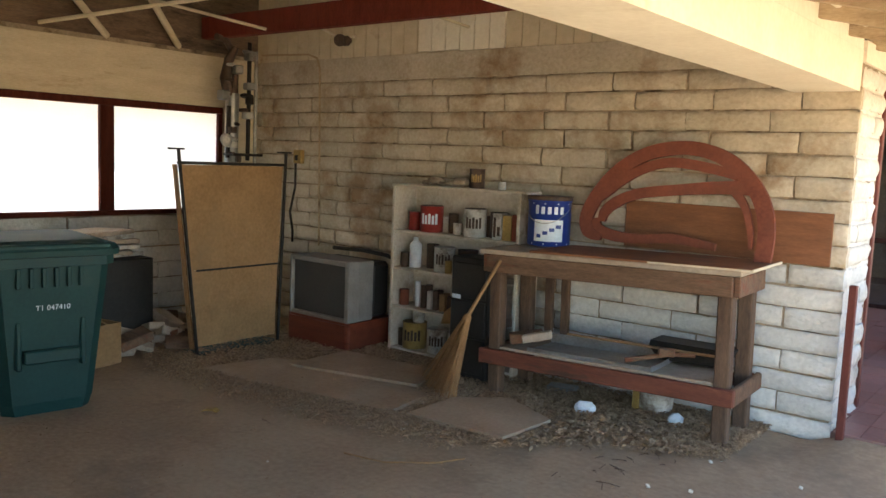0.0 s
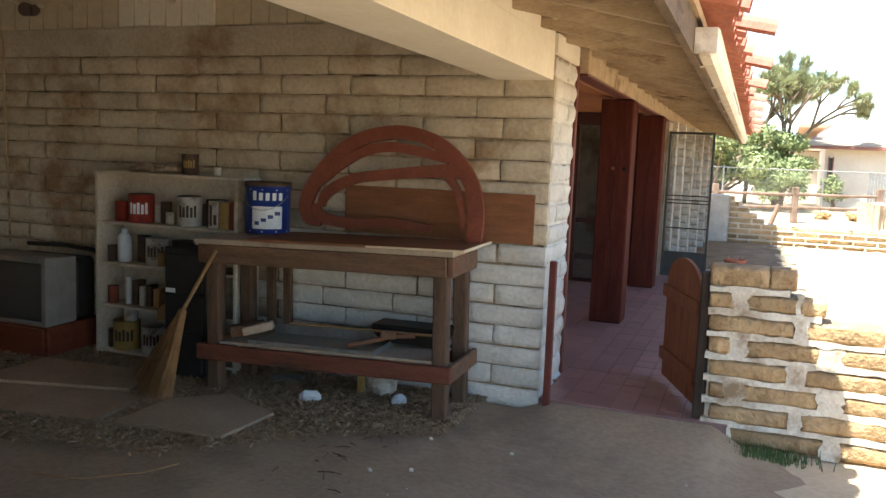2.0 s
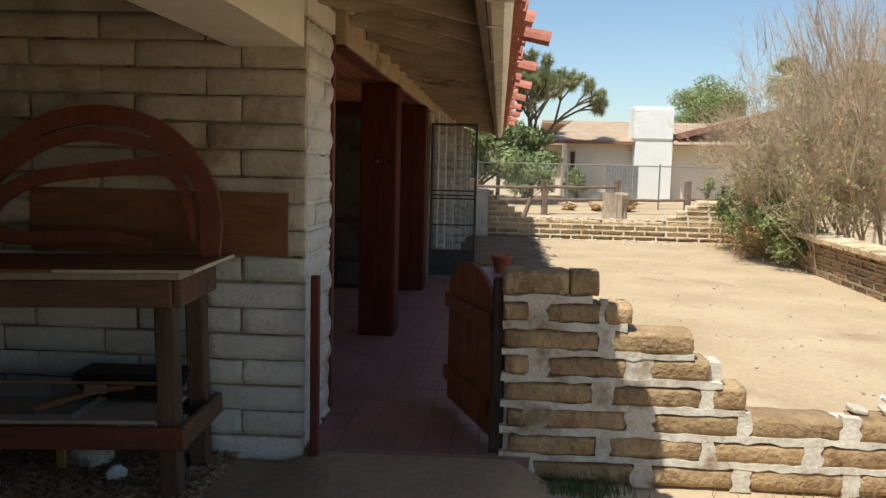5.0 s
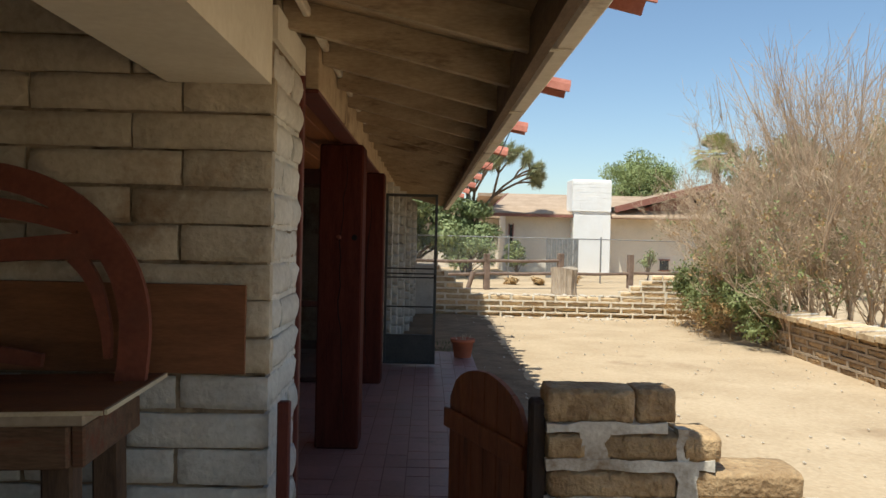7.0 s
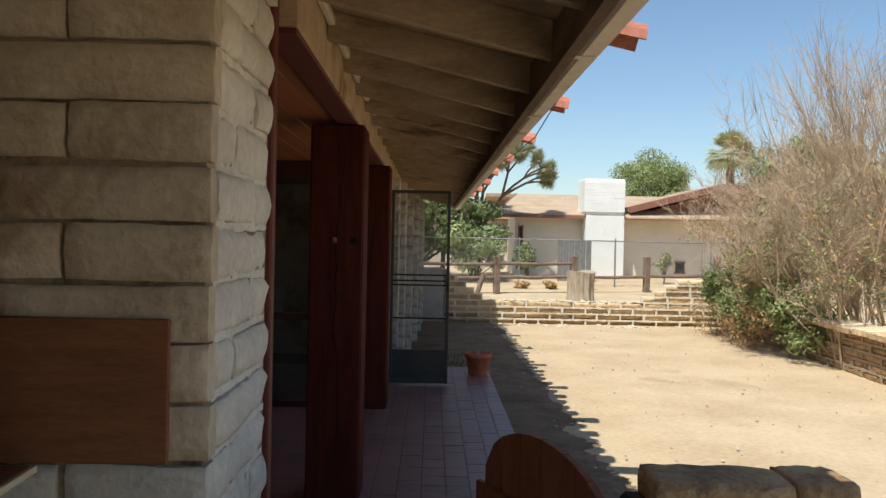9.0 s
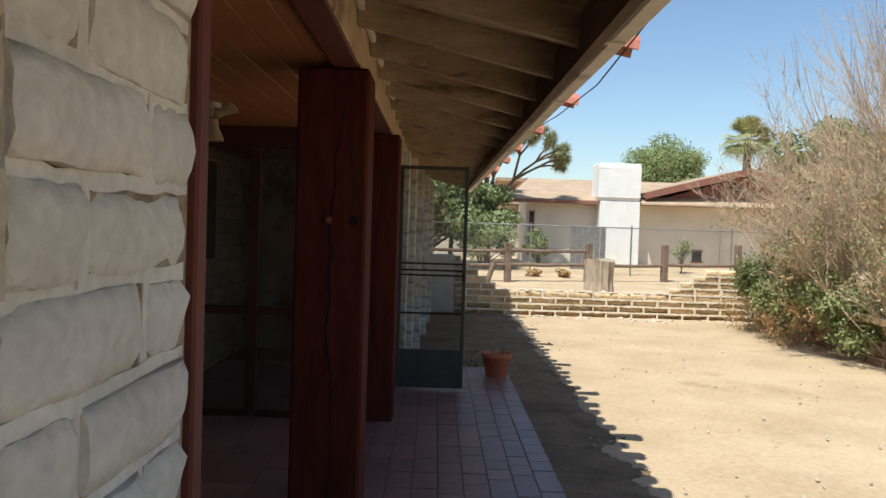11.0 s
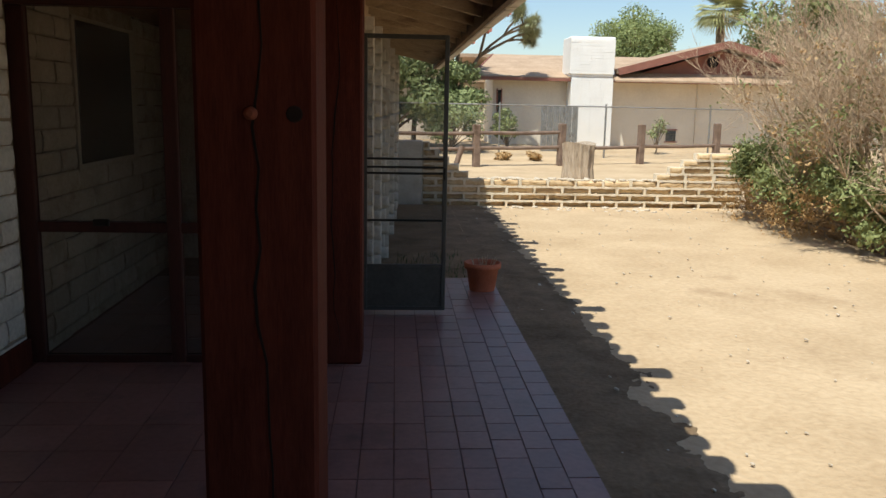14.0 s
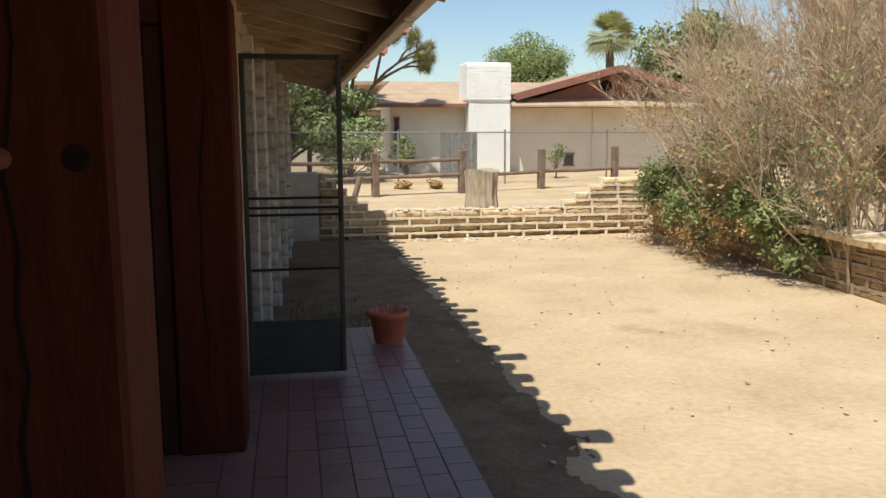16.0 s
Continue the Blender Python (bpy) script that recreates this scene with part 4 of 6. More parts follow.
    can("spray_can", "thin white spray can on the third shelf", -3.20, -0.2, z, 0.022, 0.21, WHITE)
    for k, (x, w, h, mt) in enumerate(((-3.11, 0.05, 0.19, CANDARK), (-3.05, 0.04, 0.15, CANWHITE), (-2.99, 0.045, 0.16, CANDARK), (-2.92, 0.05, 0.14, CARD), (-2.85, 0.045, 0.13, CANDARK))):
        t = thing("small_carton", "small dusty carton standing on the third shelf", "box", "cartons on the shelf", pose(x, -0.19, z, 0, 0, k * 4))
        part("box_body", Geo().box(-w / 2, -0.05, 0, w / 2, 0.05, h, bev=0.003), mt, t)
    for x, y, zz, r, h, mt, lab in ((-2.99, -0.10, zs[3], 0.05, 0.13, CANWHITE, "small dusty tin at the back of the top shelf"), (-2.58, -0.09, zs[3], 0.05, 0.16, CANDARK, "tall dark tin at the back of the top shelf"),
                                    (-3.32, -0.24, zs[2], 0.035, 0.12, CANDARK, "small dark bottle on the second shelf"), (-2.84, -0.26, zs[2], 0.028, 0.10, CANGOLD, "tiny yellow tin on the second shelf"),
                                    (-3.33, -0.22, zs[1], 0.04, 0.13, RUST, "small rusty tin on the third shelf"), (-2.76, -0.12, zs[1], 0.06, 0.17, CANWHITE, "dirty white tin behind the cartons"),
                                    (-3.34, -0.20, zs[0], 0.045, 0.14, CANDARK, "dark tin on the bottom shelf")):
        can("small_tin", lab, x, y, zz + 0.021, r, h, mt)
    t = thing("paper_sheet", "tan sheet of sandpaper sticking out from the shelf", "paper", m=pose(-2.70, -0.34, zs[1] - 0.05, 0, 0, 0))
    part("sheet", Geo().slab([(-0.13, 0.0), (0.0, 0.02), (0.16, 0.20), (0.10, 0.25), (-0.10, 0.10)], 0.012), CARD, t)
    z = zs[0] + 0.021
    for x, r, h, mt, lab in ((-3.22, 0.10, 0.22, CANGOLD, "paint can with a speckled yellow label on the bottom shelf"), (-2.97, 0.085, 0.20, CANWHITE, "white paint can on the bottom shelf"), (-2.76, 0.085, 0.20, CANWHITE, "dirty pale paint can on the bottom shelf"), (-2.56, 0.08, 0.2, CANDARK, "dark paint can on the bottom shelf")):
        can("paint_can", lab, x, -0.2, z, r, h, mt, CANDARK)
    can("spray_can", "white tin stacked on a paint can", -3.18, -0.2, z + 0.221, 0.05, 0.11, CANWHITE)
    can("oil_can", "small black and yellow tin on top of the shelf unit", -2.66, -0.17, 1.353, 0.06, 0.15, CANDARK, CANGOLD)
    can("small_tin", "small pale tin on top of the shelf unit", -2.42, -0.17, 1.353, 0.03, 0.06, CANWHITE)
    rng = random.Random(4)
    t = thing("rag_pile", "dusty brown rags heaped on top of the shelf unit", "rags", m=pose(-2.98, -0.15, 1.353))
    for k in range(6):
        part("rag", Geo().box(-0.07, -0.05, 0, 0.07, 0.05, rng.uniform(0.03, 0.08), pose(rng.uniform(-0.2, 0.22), rng.uniform(-0.03, 0.03), 0, 0, 0, rng.uniform(0, 90)), bev=0.025), DUSTY, t)


shelf_unit()


def pail():
    t = thing("cement_pail", "blue and white metal pail with tarred rim on the workbench", "bucket", m=pose(-1.925, -0.27, 0.985) @ Matrix.Diagonal((1.07, 1.07, 1.02, 1)))
    part("body", Geo().lathe([(0.138, 0), (0.143, 0.01), (0.143, 0.30), (0.148, 0.305), (0.148, 0.33)], 40), BLUE, t)
    part("rim", Geo().lathe([(0.150, 0.318), (0.152, 0.345), (0.13, 0.347)], 40), CANDARK, t)
    def patch(a0, a1, z0, z1, mt, nm, r=0.1445):
        vs, n = [], 10
        for i in range(n + 1):
            a = radians(a0 + (a1 - a0) * i / n)
            vs += [(r * math.cos(a), r * math.sin(a), z0), (r * math.cos(a), r * math.sin(a), z1)]
        part(nm, Geo().add(vs, [(2 * i, 2 * i + 2, 2 * i + 3, 2 * i + 1) for i in range(n)]), mt, t)
    for k in range(5):
        patch(-98 + k * 17, -88 + k * 17, 0.225, 0.275 if k else 0.285, WHITE, "label_print")
    patch(-100, -20, 0.035, 0.185, WHITE, "label_panel", 0.1443)
    for k in range(4):
        patch(-92 + k * 17, -80 + k * 18, 0.06 + 0.022 * k, 0.085 + 0.022 * k, BLUE, "label_print", 0.1450)
    patch(-180, 180, 0.012, 0.022, WHITE, "band", 0.1442)
    patch(-180, 180, 0.292, 0.298, WHITE, "band", 0.1444)
    part("handle", Geo().tube([(0.149 * math.cos(a), 0.149 * math.sin(a), 0.26 - 0.10 * math.sin((a + 2.6) * 1.2)) for a in np.linspace(-2.5, 0.0, 14)], 0.003, 6), GREYMETAL, t)


pail()


def broom():
    t = thing("straw_broom", "old straw broom with splayed bristles leaning against the workbench", "broom")
    a, b, c = Vector((-1.99, -0.77, 0.90)), Vector((-2.17, -0.87, 0.50)), Vector((-2.33, -0.97, -0.07))
    part("handle", Geo().tube([a, b], 0.013, 8), CARD, t)
    part("binding", Geo().tube([b + (a - b) * 0.10, b, b + (c - b) * 0.08], [0.018, 0.028, 0.035], 10), STRAW, t)
    rng = random.Random(5)
    g = Geo()
    side = Vector((0.8, -0.5, 0)).normalized()
    back = Vector((0.5, 0.8, 0)).normalized()
    for k in range(260):
        s, q = rng.uniform(-1, 1), rng.uniform(-1, 1)
        e = c + side * (s * 0.21 + 0.03 * math.sin(s * 9)) + back * q * 0.06 + Vector((0, 0, rng.uniform(-0.005, 0.09)))
        e.z = max(e.z, -0.075)
        m = b.lerp(e, 0.5) + side * s * 0.02
        g.tube([b + side * s * 0.02 + back * q * 0.015, m, e], [0.004, 0.0035, 0.002], 3, False)
    part("bristles", g, STRAW, t)


broom()


def television():
    x0, x1, y0, y1 = -4.30, -3.57, -0.64, -0.12
    c = thing("television_cabinet", "low mahogany veneer cabinet under the old television", "cabinet")
    part("body", Geo().box(x0 - 0.03, y0 + 0.02, -0.08, x1 + 0.0, y1 + 0.05, 0.185, bev=0.006), MAHOGANY, c)
    part("door", Geo().box(x0 + 0.0, y0 + 0.004, -0.05, x1 - 0.04, y0 + 0.018, 0.165, bev=0.003), MAHOGANY, c)
    t = thing("television", "old grey boxy tube television on a low mahogany cabinet", "television")
    z0, z1 = 0.187, 0.70
    f = Geo()
    f.box(x0, y0, z0, x0 + 0.03, y0 + 0.12, z1, bev=0.006).box(x1 - 0.05, y0, z0, x1, y0 + 0.12, z1, bev=0.006)
    f.box(x0 + 0.031, y0, z1 - 0.045, x1 - 0.051, y0 + 0.12, z1, bev=0.006).box(x0 + 0.031, y0, z0, x1 - 0.051, y0 + 0.12, z0 + 0.03, bev=0.006)
    part("bezel", f, TVGREY, t)
    g = Geo()
    n = 8
    vs = [(x0 + 0.032 + (x1 - x0 - 0.084) * i / n, y0 + 0.03 - 0.022 * (1 - (2 * i / n - 1) ** 2) * (1 - (2 * j / n - 1) ** 2), z0 + 0.032 + (z1 - z0 - 0.079) * j / n) for j in range(n + 1) for i in range(n + 1)]
    g.add(vs, [(j * (n + 1) + i, j * (n + 1) + i + 1, (j + 1) * (n + 1) + i + 1, (j + 1) * (n + 1) + i) for j in range(n) for i in range(n)], True)
    part("picture_tube", g, TVGLASS, t)
    g = Geo()
    g.box(x0 + 0.01, y0 + 0.121, z0, x1 - 0.005, y0 + 0.30, z1 - 0.005, bev=0.008)
    part("casing", g, TVGREY, t)
    part("back_cover", Geo().box(x0 + 0.05, y0 + 0.301, z0 + 0.01, x1 - 0.02, y1, z1 - 0.03, bev=0.03), TVDARK, t)
    t = thing("cable_bundle", "black flattened hose lying over the television", "hose")
    part("hose", Geo().tube([(-4.3, -0.12, 0.72), (-3.9, -0.14, 0.735), (-3.6, -0.15, 0.72), (-3.5, -0.10, 0.66)], 0.018, 8), TVDARK, t)


television()


def rack():
    t = thing("cardboard_covered_rack", "upright steel rack covered with worn cardboard sheets", "rack")
    x = -4.27
    y0, y1 = -1.60, -0.80
    def ya(z):
        return y0 - 0.11 * (z + 0.08)
    def yb(z):
        return y1 + 0.035 * (z + 0.08)
    def sheet(za, zb, xa, xb, ins):
        rng = random.Random(int(zb * 10))
        n = 9
        vs = []
        for i in range(n + 1):
            z = za + (zb - za) * i / n
            w = 0.004 * rng.uniform(-1, 1)
            vs += [(xa + w, ya(z) + ins, z), (xb + w, ya(z) + ins, z), (xb + w, yb(z) - ins, z), (xa + w, yb(z) - ins, z)]
        fs = [(i * 4 + j, i * 4 + 4 + j, i * 4 + 4 + (j + 1) % 4, i * 4 + (j + 1) % 4) for i in range(n) for j in range(4)]
        return Geo().add(vs, [q[::-1] for q in fs] + [(3, 2, 1, 0), tuple(range(4 * n, 4 * n + 4))])
    part("upper_sheet", sheet(0.63, 1.45, x - 0.02, x, 0.02), CARD, t)
    part("lower_sheet", sheet(0.02, 0.628, x - 0.014, x - 0.002, 0.026), CARD, t)
    g = Geo().add([(xx, ya(z) + d, z) for z in (0.0, 1.45) for xx, d in ((x - 0.07, -0.012), (x - 0.02, -0.012), (x - 0.02, 0.0), (x - 0.07, 0.0))],
                  [(3, 2, 1, 0), (4, 5, 6, 7), (0, 1, 5, 4), (1, 2, 6, 5), (2, 3, 7, 6), (3, 0, 4, 7)])
    part("side_sheet", g, CARD, t)
    part("base", Geo().box(x - 0.20, y0, -0.085, x + 0.02, y1, -0.032, bev=0.006), GREEN, t)
    for side_y in (ya, yb):
        part("post", Geo().tube([(x + 0.012, side_y(-0.08), -0.08), (x + 0.012, side_y(1.56), 1.56)], 0.014, 8), BLACKMETAL, t)
        y = side_y(1.56)
        part("bracket", Geo().box(x - 0.04, y - 0.06, 1.561, x + 0.05, y + 0.03, 1.575, bev=0.003), BLACKMETAL, t)
    part("top_bar", Geo().box(x - 0.03, ya(1.45), 1.452, x + 0.01, yb(1.45), 1.475, bev=0.003), BLACKMETAL, t)
    part("strap", Geo().box(x + 0.001, y0 - 0.01, 0.62, x + 0.006, y1, 0.635), BLACKMETAL, t)
    t = thing("pipe_stack", "rusty pipes and valves of an old pump in the corner", "pipework")
    for px, py, z0, z1, r, mt in ((-5.30, -0.53, 1.46, 2.10, 0.062, GREYMETAL), (-5.34, -0.47, 1.40, 2.30, 0.03, CANDARK), (-5.22, -0.40, 1.48, 2.58, 0.020, BLACKMETAL),
                                  (-5.18, -0.35, 1.46, 2.50, 0.016, GREYMETAL), (-5.26, -0.60, 1.50, 1.98, 0.02, BLACKMETAL)):
        part("pipe", Geo().tube([(px, py, z0), (px + 0.01, py, (z0 + z1) / 2), (px, py + 0.01, z1)], r, 12), mt, t)
    part("elbow", Geo().tube([(-5.30, -0.56, 2.08), (-5.3, -0.60, 2.24), (-5.28, -0.58, 2.40), (-5.26, -0.52, 2.52)], [0.05, 0.055, 0.045, 0.03], 12), CANDARK, t)
    part("elbow", Geo().tube([(-5.30, -0.50, 2.46), (-5.3, -0.60, 2.58), (-5.28, -0.72, 2.60)], 0.03, 10), CANDARK, t)
    rng = random.Random(31)
    for k in range(16):
        z = 1.46 + k * 0.068
        w, y = rng.uniform(0.025, 0.05), rng.choice((-0.53, -0.58, -0.41, -0.40)) + rng.uniform(-0.02, 0.02)
        mt = (GREYMETAL, CANDARK, BLACKMETAL, CANWHITE)[rng.randrange(4)]
        if k % 2:
            part("flange", Geo().lathe([(w, 0), (w + 0.012, 0.006), (w + 0.012, 0.024), (w, 0.03)], 12, pose(-5.25, y, z, rng.uniform(-8, 8), rng.uniform(-8, 8))), mt, t)
        else:
            part("valve", Geo().box(-w, -w * 0.9, 0, w, w * 0.9, rng.uniform(0.04, 0.08), pose(-5.20, y, z, 0, 0, rng.uniform(-20, 20)), bev=0.008), mt, t)
    part("hand_wheel", Geo().lathe([(0.055, 0), (0.065, 0.012), (0.055, 0.03), (0.02, 0.045)], 16, pose(-5.17, -0.69, 1.66, 0, 80)), CANWHITE, t)
    part("regulator", Geo().box(-5.3, -0.70, 2.03, -5.2, -0.61, 2.12, bev=0.012), GREYMETAL, t)
    part("clamp", Geo().box(-5.30, -0.62, 1.52, -5.14, -0.28, 1.545, bev=0.004), BLACKMETAL, t)
    part("stand", Geo().tube([(-5.26, -0.45, -0.08), (-5.26, -0.45, 1.42)], 0.04, 8), BLACKMETAL, t)
    t = thing("conduit", "thin painted electrical conduit running up the block wall", "conduit")
    part("tube", Geo().tube([(-4.62, -0.014, 0.70), (-4.64, -0.014, 1.6), (-4.66, -0.014, 2.36), (-4.70, -0.014, 2.46), (-4.82, -0.014, 2.50), (-5.5, -0.014, 2.52)], 0.009, 8), SOFFIT, t)
    t = thing("junction_box", "yellowed electrical box with a black cord on the block wall", "electrical box")
    part("box_body", Geo().box(-4.97, -0.05, 1.47, -4.86, -0.002, 1.60, bev=0.006), CANGOLD, t)
    part("outlet", Geo().box(-4.945, -0.056, 1.50, -4.90, -0.051, 1.55, bev=0.002), BLACKMETAL, t)
    part("cord", Geo().tube([(-4.92, -0.06, 1.47), (-4.93, -0.05, 1.25), (-4.99, -0.06, 1.0), (-4.96, -0.05, 0.82), (-4.90, -0.1, 0.72)], 0.012, 6), BLACKMETAL, t)
    t = thing("spotlight", "small round twin floodlight fixed to the siding", "lamp", m=pose(-4.32, -0.05, 2.60))
    part("head", Geo().lathe([(0.02, 0), (0.05, 0.03), (0.055, 0.08)], 14, pose(0, 0.0, 0, 100, 0, 20)), CANDARK, t)
    part("head", Geo().lathe([(0.02, 0), (0.045, 0.03), (0.045, 0.07)], 14, pose(0.1, 0.0, -0.01, 100, 0, -20)), CANDARK, t)
    part("arm", Geo().tube([(-0.3, 0.02, 0.12), (-0.05, 0, 0.02), (0.15, 0.0, 0.02)], 0.012, 6), CREAM, t)


rack()


def wheelie_bin():
    t = thing("wheelie_bin", "dark green wheeled refuse bin with a closed ribbed lid", "bin", m=pose(-4.04, -2.96, -0.08, 0, 0, 80))
    def ring(z, hx, hy, c=0.06):
        return [(sx * (hx - (c if k else 0)), sy * (hy - (0 if k else c)), z) for sx, sy, o in ((1, 1, 0), (-1, 1, 1), (-1, -1, 0), (1, -1, 1)) for k in ((0, 1) if not o else (1, 0))]
    def loft(levels):
        g, vs = Geo(), []
        for z, hx, hy in levels:
            vs += ring(z, hx, hy)
        n = 8
        fs = [(i * n + j, i * n + (j + 1) % n, (i + 1) * n + (j + 1) % n, (i + 1) * n + j) for i in range(len(levels) - 1) for j in range(n)]
        fs += [tuple(range(n))[::-1], tuple(range((len(levels) - 1) * n, len(levels) * n))]
        return g.add(vs, fs)
    part("body", loft([(0.0, 0.25, 0.29), (0.08, 0.27, 0.31), (0.80, 0.335, 0.385), (0.92, 0.345, 0.395), (0.925, 0.37, 0.42), (0.98, 0.37, 0.42)]), GREEN, t)
    part("lid", loft([(0.985, 0.395, 0.44), (1.02, 0.40, 0.445), (1.05, 0.38, 0.425), (1.075, 0.30, 0.34)]), GREEN, t)
    g = Geo()
    for k in range(6):
        g.box(-0.20 + k * 0.07, -0.415, 0.80, -0.175 + k * 0.07, -0.395, 0.92, bev=0.004)
    part("ribs", g, GREEN, t)
    part("lift_pocket", Geo().box(-0.16, -0.395, 0.34, 0.16, -0.33, 0.42, bev=0.01).box(-0.20, -0.37, 0.30, -0.165, -0.31, 0.60, bev=0.01).box(0.165, -0.37, 0.30, 0.20, -0.31, 0.60, bev=0.01), GREEN, t)
    part("lid_rib", Geo().box(-0.33, -0.435, 1.022, 0.33, -0.38, 1.06, bev=0.01), GREEN, t)
    part("handle", Geo().tube([(-0.25, 0.46, 0.98), (0.25, 0.46, 0.98)], 0.016, 8), GREEN, t)
    for x in (-0.30, 0.30):
        part("wheel", Geo().lathe([(0.12, -0.03), (0.13, -0.02), (0.13, 0.02), (0.12, 0.03)], 18, pose(x, 0.30, 0.13, 0, 90)), TVDARK, t)
    cu = bpy.data.curves.new("serial_number", "FONT")
    cu.body, cu.size, cu.extrude = "T1 047410", 0.045, 0.001
    tmp = bpy.data.objects.new("tmp_text", cu)
    scene.collection.objects.link(tmp)
    me = bpy.data.meshes.new_from_object(tmp.evaluated_get(bpy.context.evaluated_depsgraph_get()))
    bpy.data.objects.remove(tmp)
    me.materials.clear()
    me.materials.append(WHITE)
    tx = part("serial_number", me, WHITE, t, "white stamped number")
    tx.matrix_local = pose(-0.09, -0.373, 0.66, 95.9)


wheelie_bin()


def clutter():
    rng = random.Random(8)
    t = thing("newspaper_stack", "untidy stack of old papers on a dark crate beneath the window", "papers", m=pose(-5.2, -1.9, 0))
    for k in range(6):
        part("newspaper", Geo().box(-0.2, -0.25, 0, 0.2, 0.25, 0.035, pose(rng.uniform(-0.04, 0.04), rng.uniform(-0.05, 0.05), 0.66 + k * 0.037, 0, rng.uniform(-3, 3), rng.uniform(-20, 20)), bev=0.006), DUSTY if k % 2 else CANWHITE, t)
    t = thing("crate", "dark wooden crate below the garage window", "crate", m=pose(-5.2, -1.9, -0.08))
    part("crate_body", Geo().box(-0.24, -0.35, 0, 0.24, 0.35, 0.735, bev=0.01), TVDARK, t)
    t = thing("cardboard_box", "torn brown cardboard box on the garage floor", "box", m=pose(-4.7, -2.25, -0.08, 0, 0, 12))
    g = Geo()
    g.box(-0.18, -0.14, 0, 0.18, 0.14, 0.012).box(-0.18, -0.14, 0.012, -0.17, 0.14, 0.32).box(0.17, -0.14, 0.012, 0.18, 0.14, 0.32).box(-0.169, -0.14, 0.012, 0.169, -0.13, 0.32).box(-0.169, 0.13, 0.012, 0.169, 0.14, 0.32)
    part("box_body", g, CARD, t)
    part("flap", Geo().box(-0.18, -0.30, 0.28, 0.18, -0.142, 0.29, pose(0, 0, 0, -30)), CARD, t)
    g = [Geo() for _ in range(2)]
    for k in range(46):
        h = g[k % 2]
        s = rng.uniform(0.03, 0.09)
        h.box(-s * 1.6, -s, 0, s * 1.6, s, s * 0.9, pose(rng.uniform(-5.3, -4.55), rng.uniform(-2.0, -1.1), -0.08 + rng.uniform(0, 0.16), rng.uniform(-20, 20), rng.uniform(-20, 20), rng.uniform(0, 180)), bev=0.008)
    part("firewood_scraps", g[0], BENCHWOOD, kind="stuff")
    part("rubbish_scraps", g[1], DUSTY, kind="stuff")
    # flat boards on the floor
    sheets = (("cardboard_sheet", "long flattened dusty cardboard sheet on the garage floor", ((-3.92, -1.80), (-3.45, -1.79), (-2.66, -1.62), (-2.24, -1.57), (-2.30, -1.10), (-3.30, -0.95), (-3.80, -1.25)), -0.046),
              ("cardboard_sheet", "flattened grey cardboard sheet lying before the shelf unit", ((-3.50, -1.31), (-2.46, -1.04), (-2.60, -0.62), (-3.52, -0.70)), -0.024),
              ("floor_board", "thin dusty board lying on the leaf litter", ((-2.12, -1.54), (-1.43, -1.47), (-1.40, -0.99), (-1.85, -0.78), (-2.13, -1.05)), -0.038))
    for nm, lab, pts, z in sheets:
        g = Geo()
        k = len(pts)
        g.add([(x, y, z + d) for d in (-0.008, 0.010) for x, y in pts], [tuple(range(k))[::-1], tuple(range(k, 2 * k))] + [(i, (i + 1) % k, (i + 1) % k + k, i + k) for i in range(k)])
        part("sheet", g, TANBOARD, thing(nm, lab, "board"))
    t = thing("plastic_cabinet", "dark green metal drawer cabinet half hidden beside the workbench", "cabinet")
    part("body", Geo().box(-2.57, -0.56, -0.08, -2.22, -0.33, 0.86, bev=0.008), TVDARK, t)
    for z in (0.0, 0.28, 0.56):
        part("drawer", Geo().box(-2.55, -0.58, z, -2.24, -0.561, z + 0.26, bev=0.005), TVDARK, t)
    part("label_print", Geo().box(-2.54, -0.584, 0.55, -2.46, -0.581, 0.58), WHITE, t)
    # leaf litter
    def on_board(x, y):
        for nm, lab, pts, z in sheets:
            if all((b[0] - a[0]) * (y - a[1]) - (b[1] - a[1]) * (x - a[0]) > -0.012 for a, b in zip(pts, pts[1:] + pts[:1])):
                return True
        return False
    t = thing("dry_stick", "thin curved dry stick lying on the garage floor", "stick")
    part("stick", Geo().tube([(-1.95, -2.25, -0.058), (-1.7, -2.2, -0.056), (-1.5, -2.02, -0.056), (-1.42, -1.85, -0.056)], 0.005, 5), CARD, t)
    t = thing("fallen_leaf", "single curled yellow brown leaf on the floor", "leaf", m=pose(-3.05, -2.35, -0.058, 0, 0, 30))
    part("blade", Geo().ribbon([(-0.05, 0), (-0.02, 0.012), (0.02, 0.015), (0.05, 0.0)], [0.004, 0.012, 0.012, 0.004], 0.05), CANGOLD, t)
    g = Geo()
    def leaf(x, y, z, s):
        a, b, c = rng.uniform(0, 6.3), rng.uniform(-0.6, 0.6), rng.uniform(-0.6, 0.6)
        m = Matrix.LocRotScale((x, y, z), Euler((b, c, a)), None)
        g.add([m @ Vector(p) for p in ((-s, 0, 0), (0, -s * 0.45, s * 0.15), (s, 0, 0), (0, s * 0.45, s * 0.15))], [(0, 1, 2, 3)])
    edge = ((-4.7, -1.85), (-4.1, -2.15), (-3.4, -2.12), (-2.4, -2.02), (-1.6, -1.85), (-0.95, -1.15), (-0.35, -0.85))
    for k in range(120000):
        x = rng.uniform(-4.7, -0.35)
        front = next(a[1] + (b[1] - a[1]) * (x - a[0]) / (b[0] - a[0]) for a, b in zip(edge, edge[1:]) if x <= b[0])
        y = rng.uniform(front, -0.03)
        inside = (y - front) / 0.45
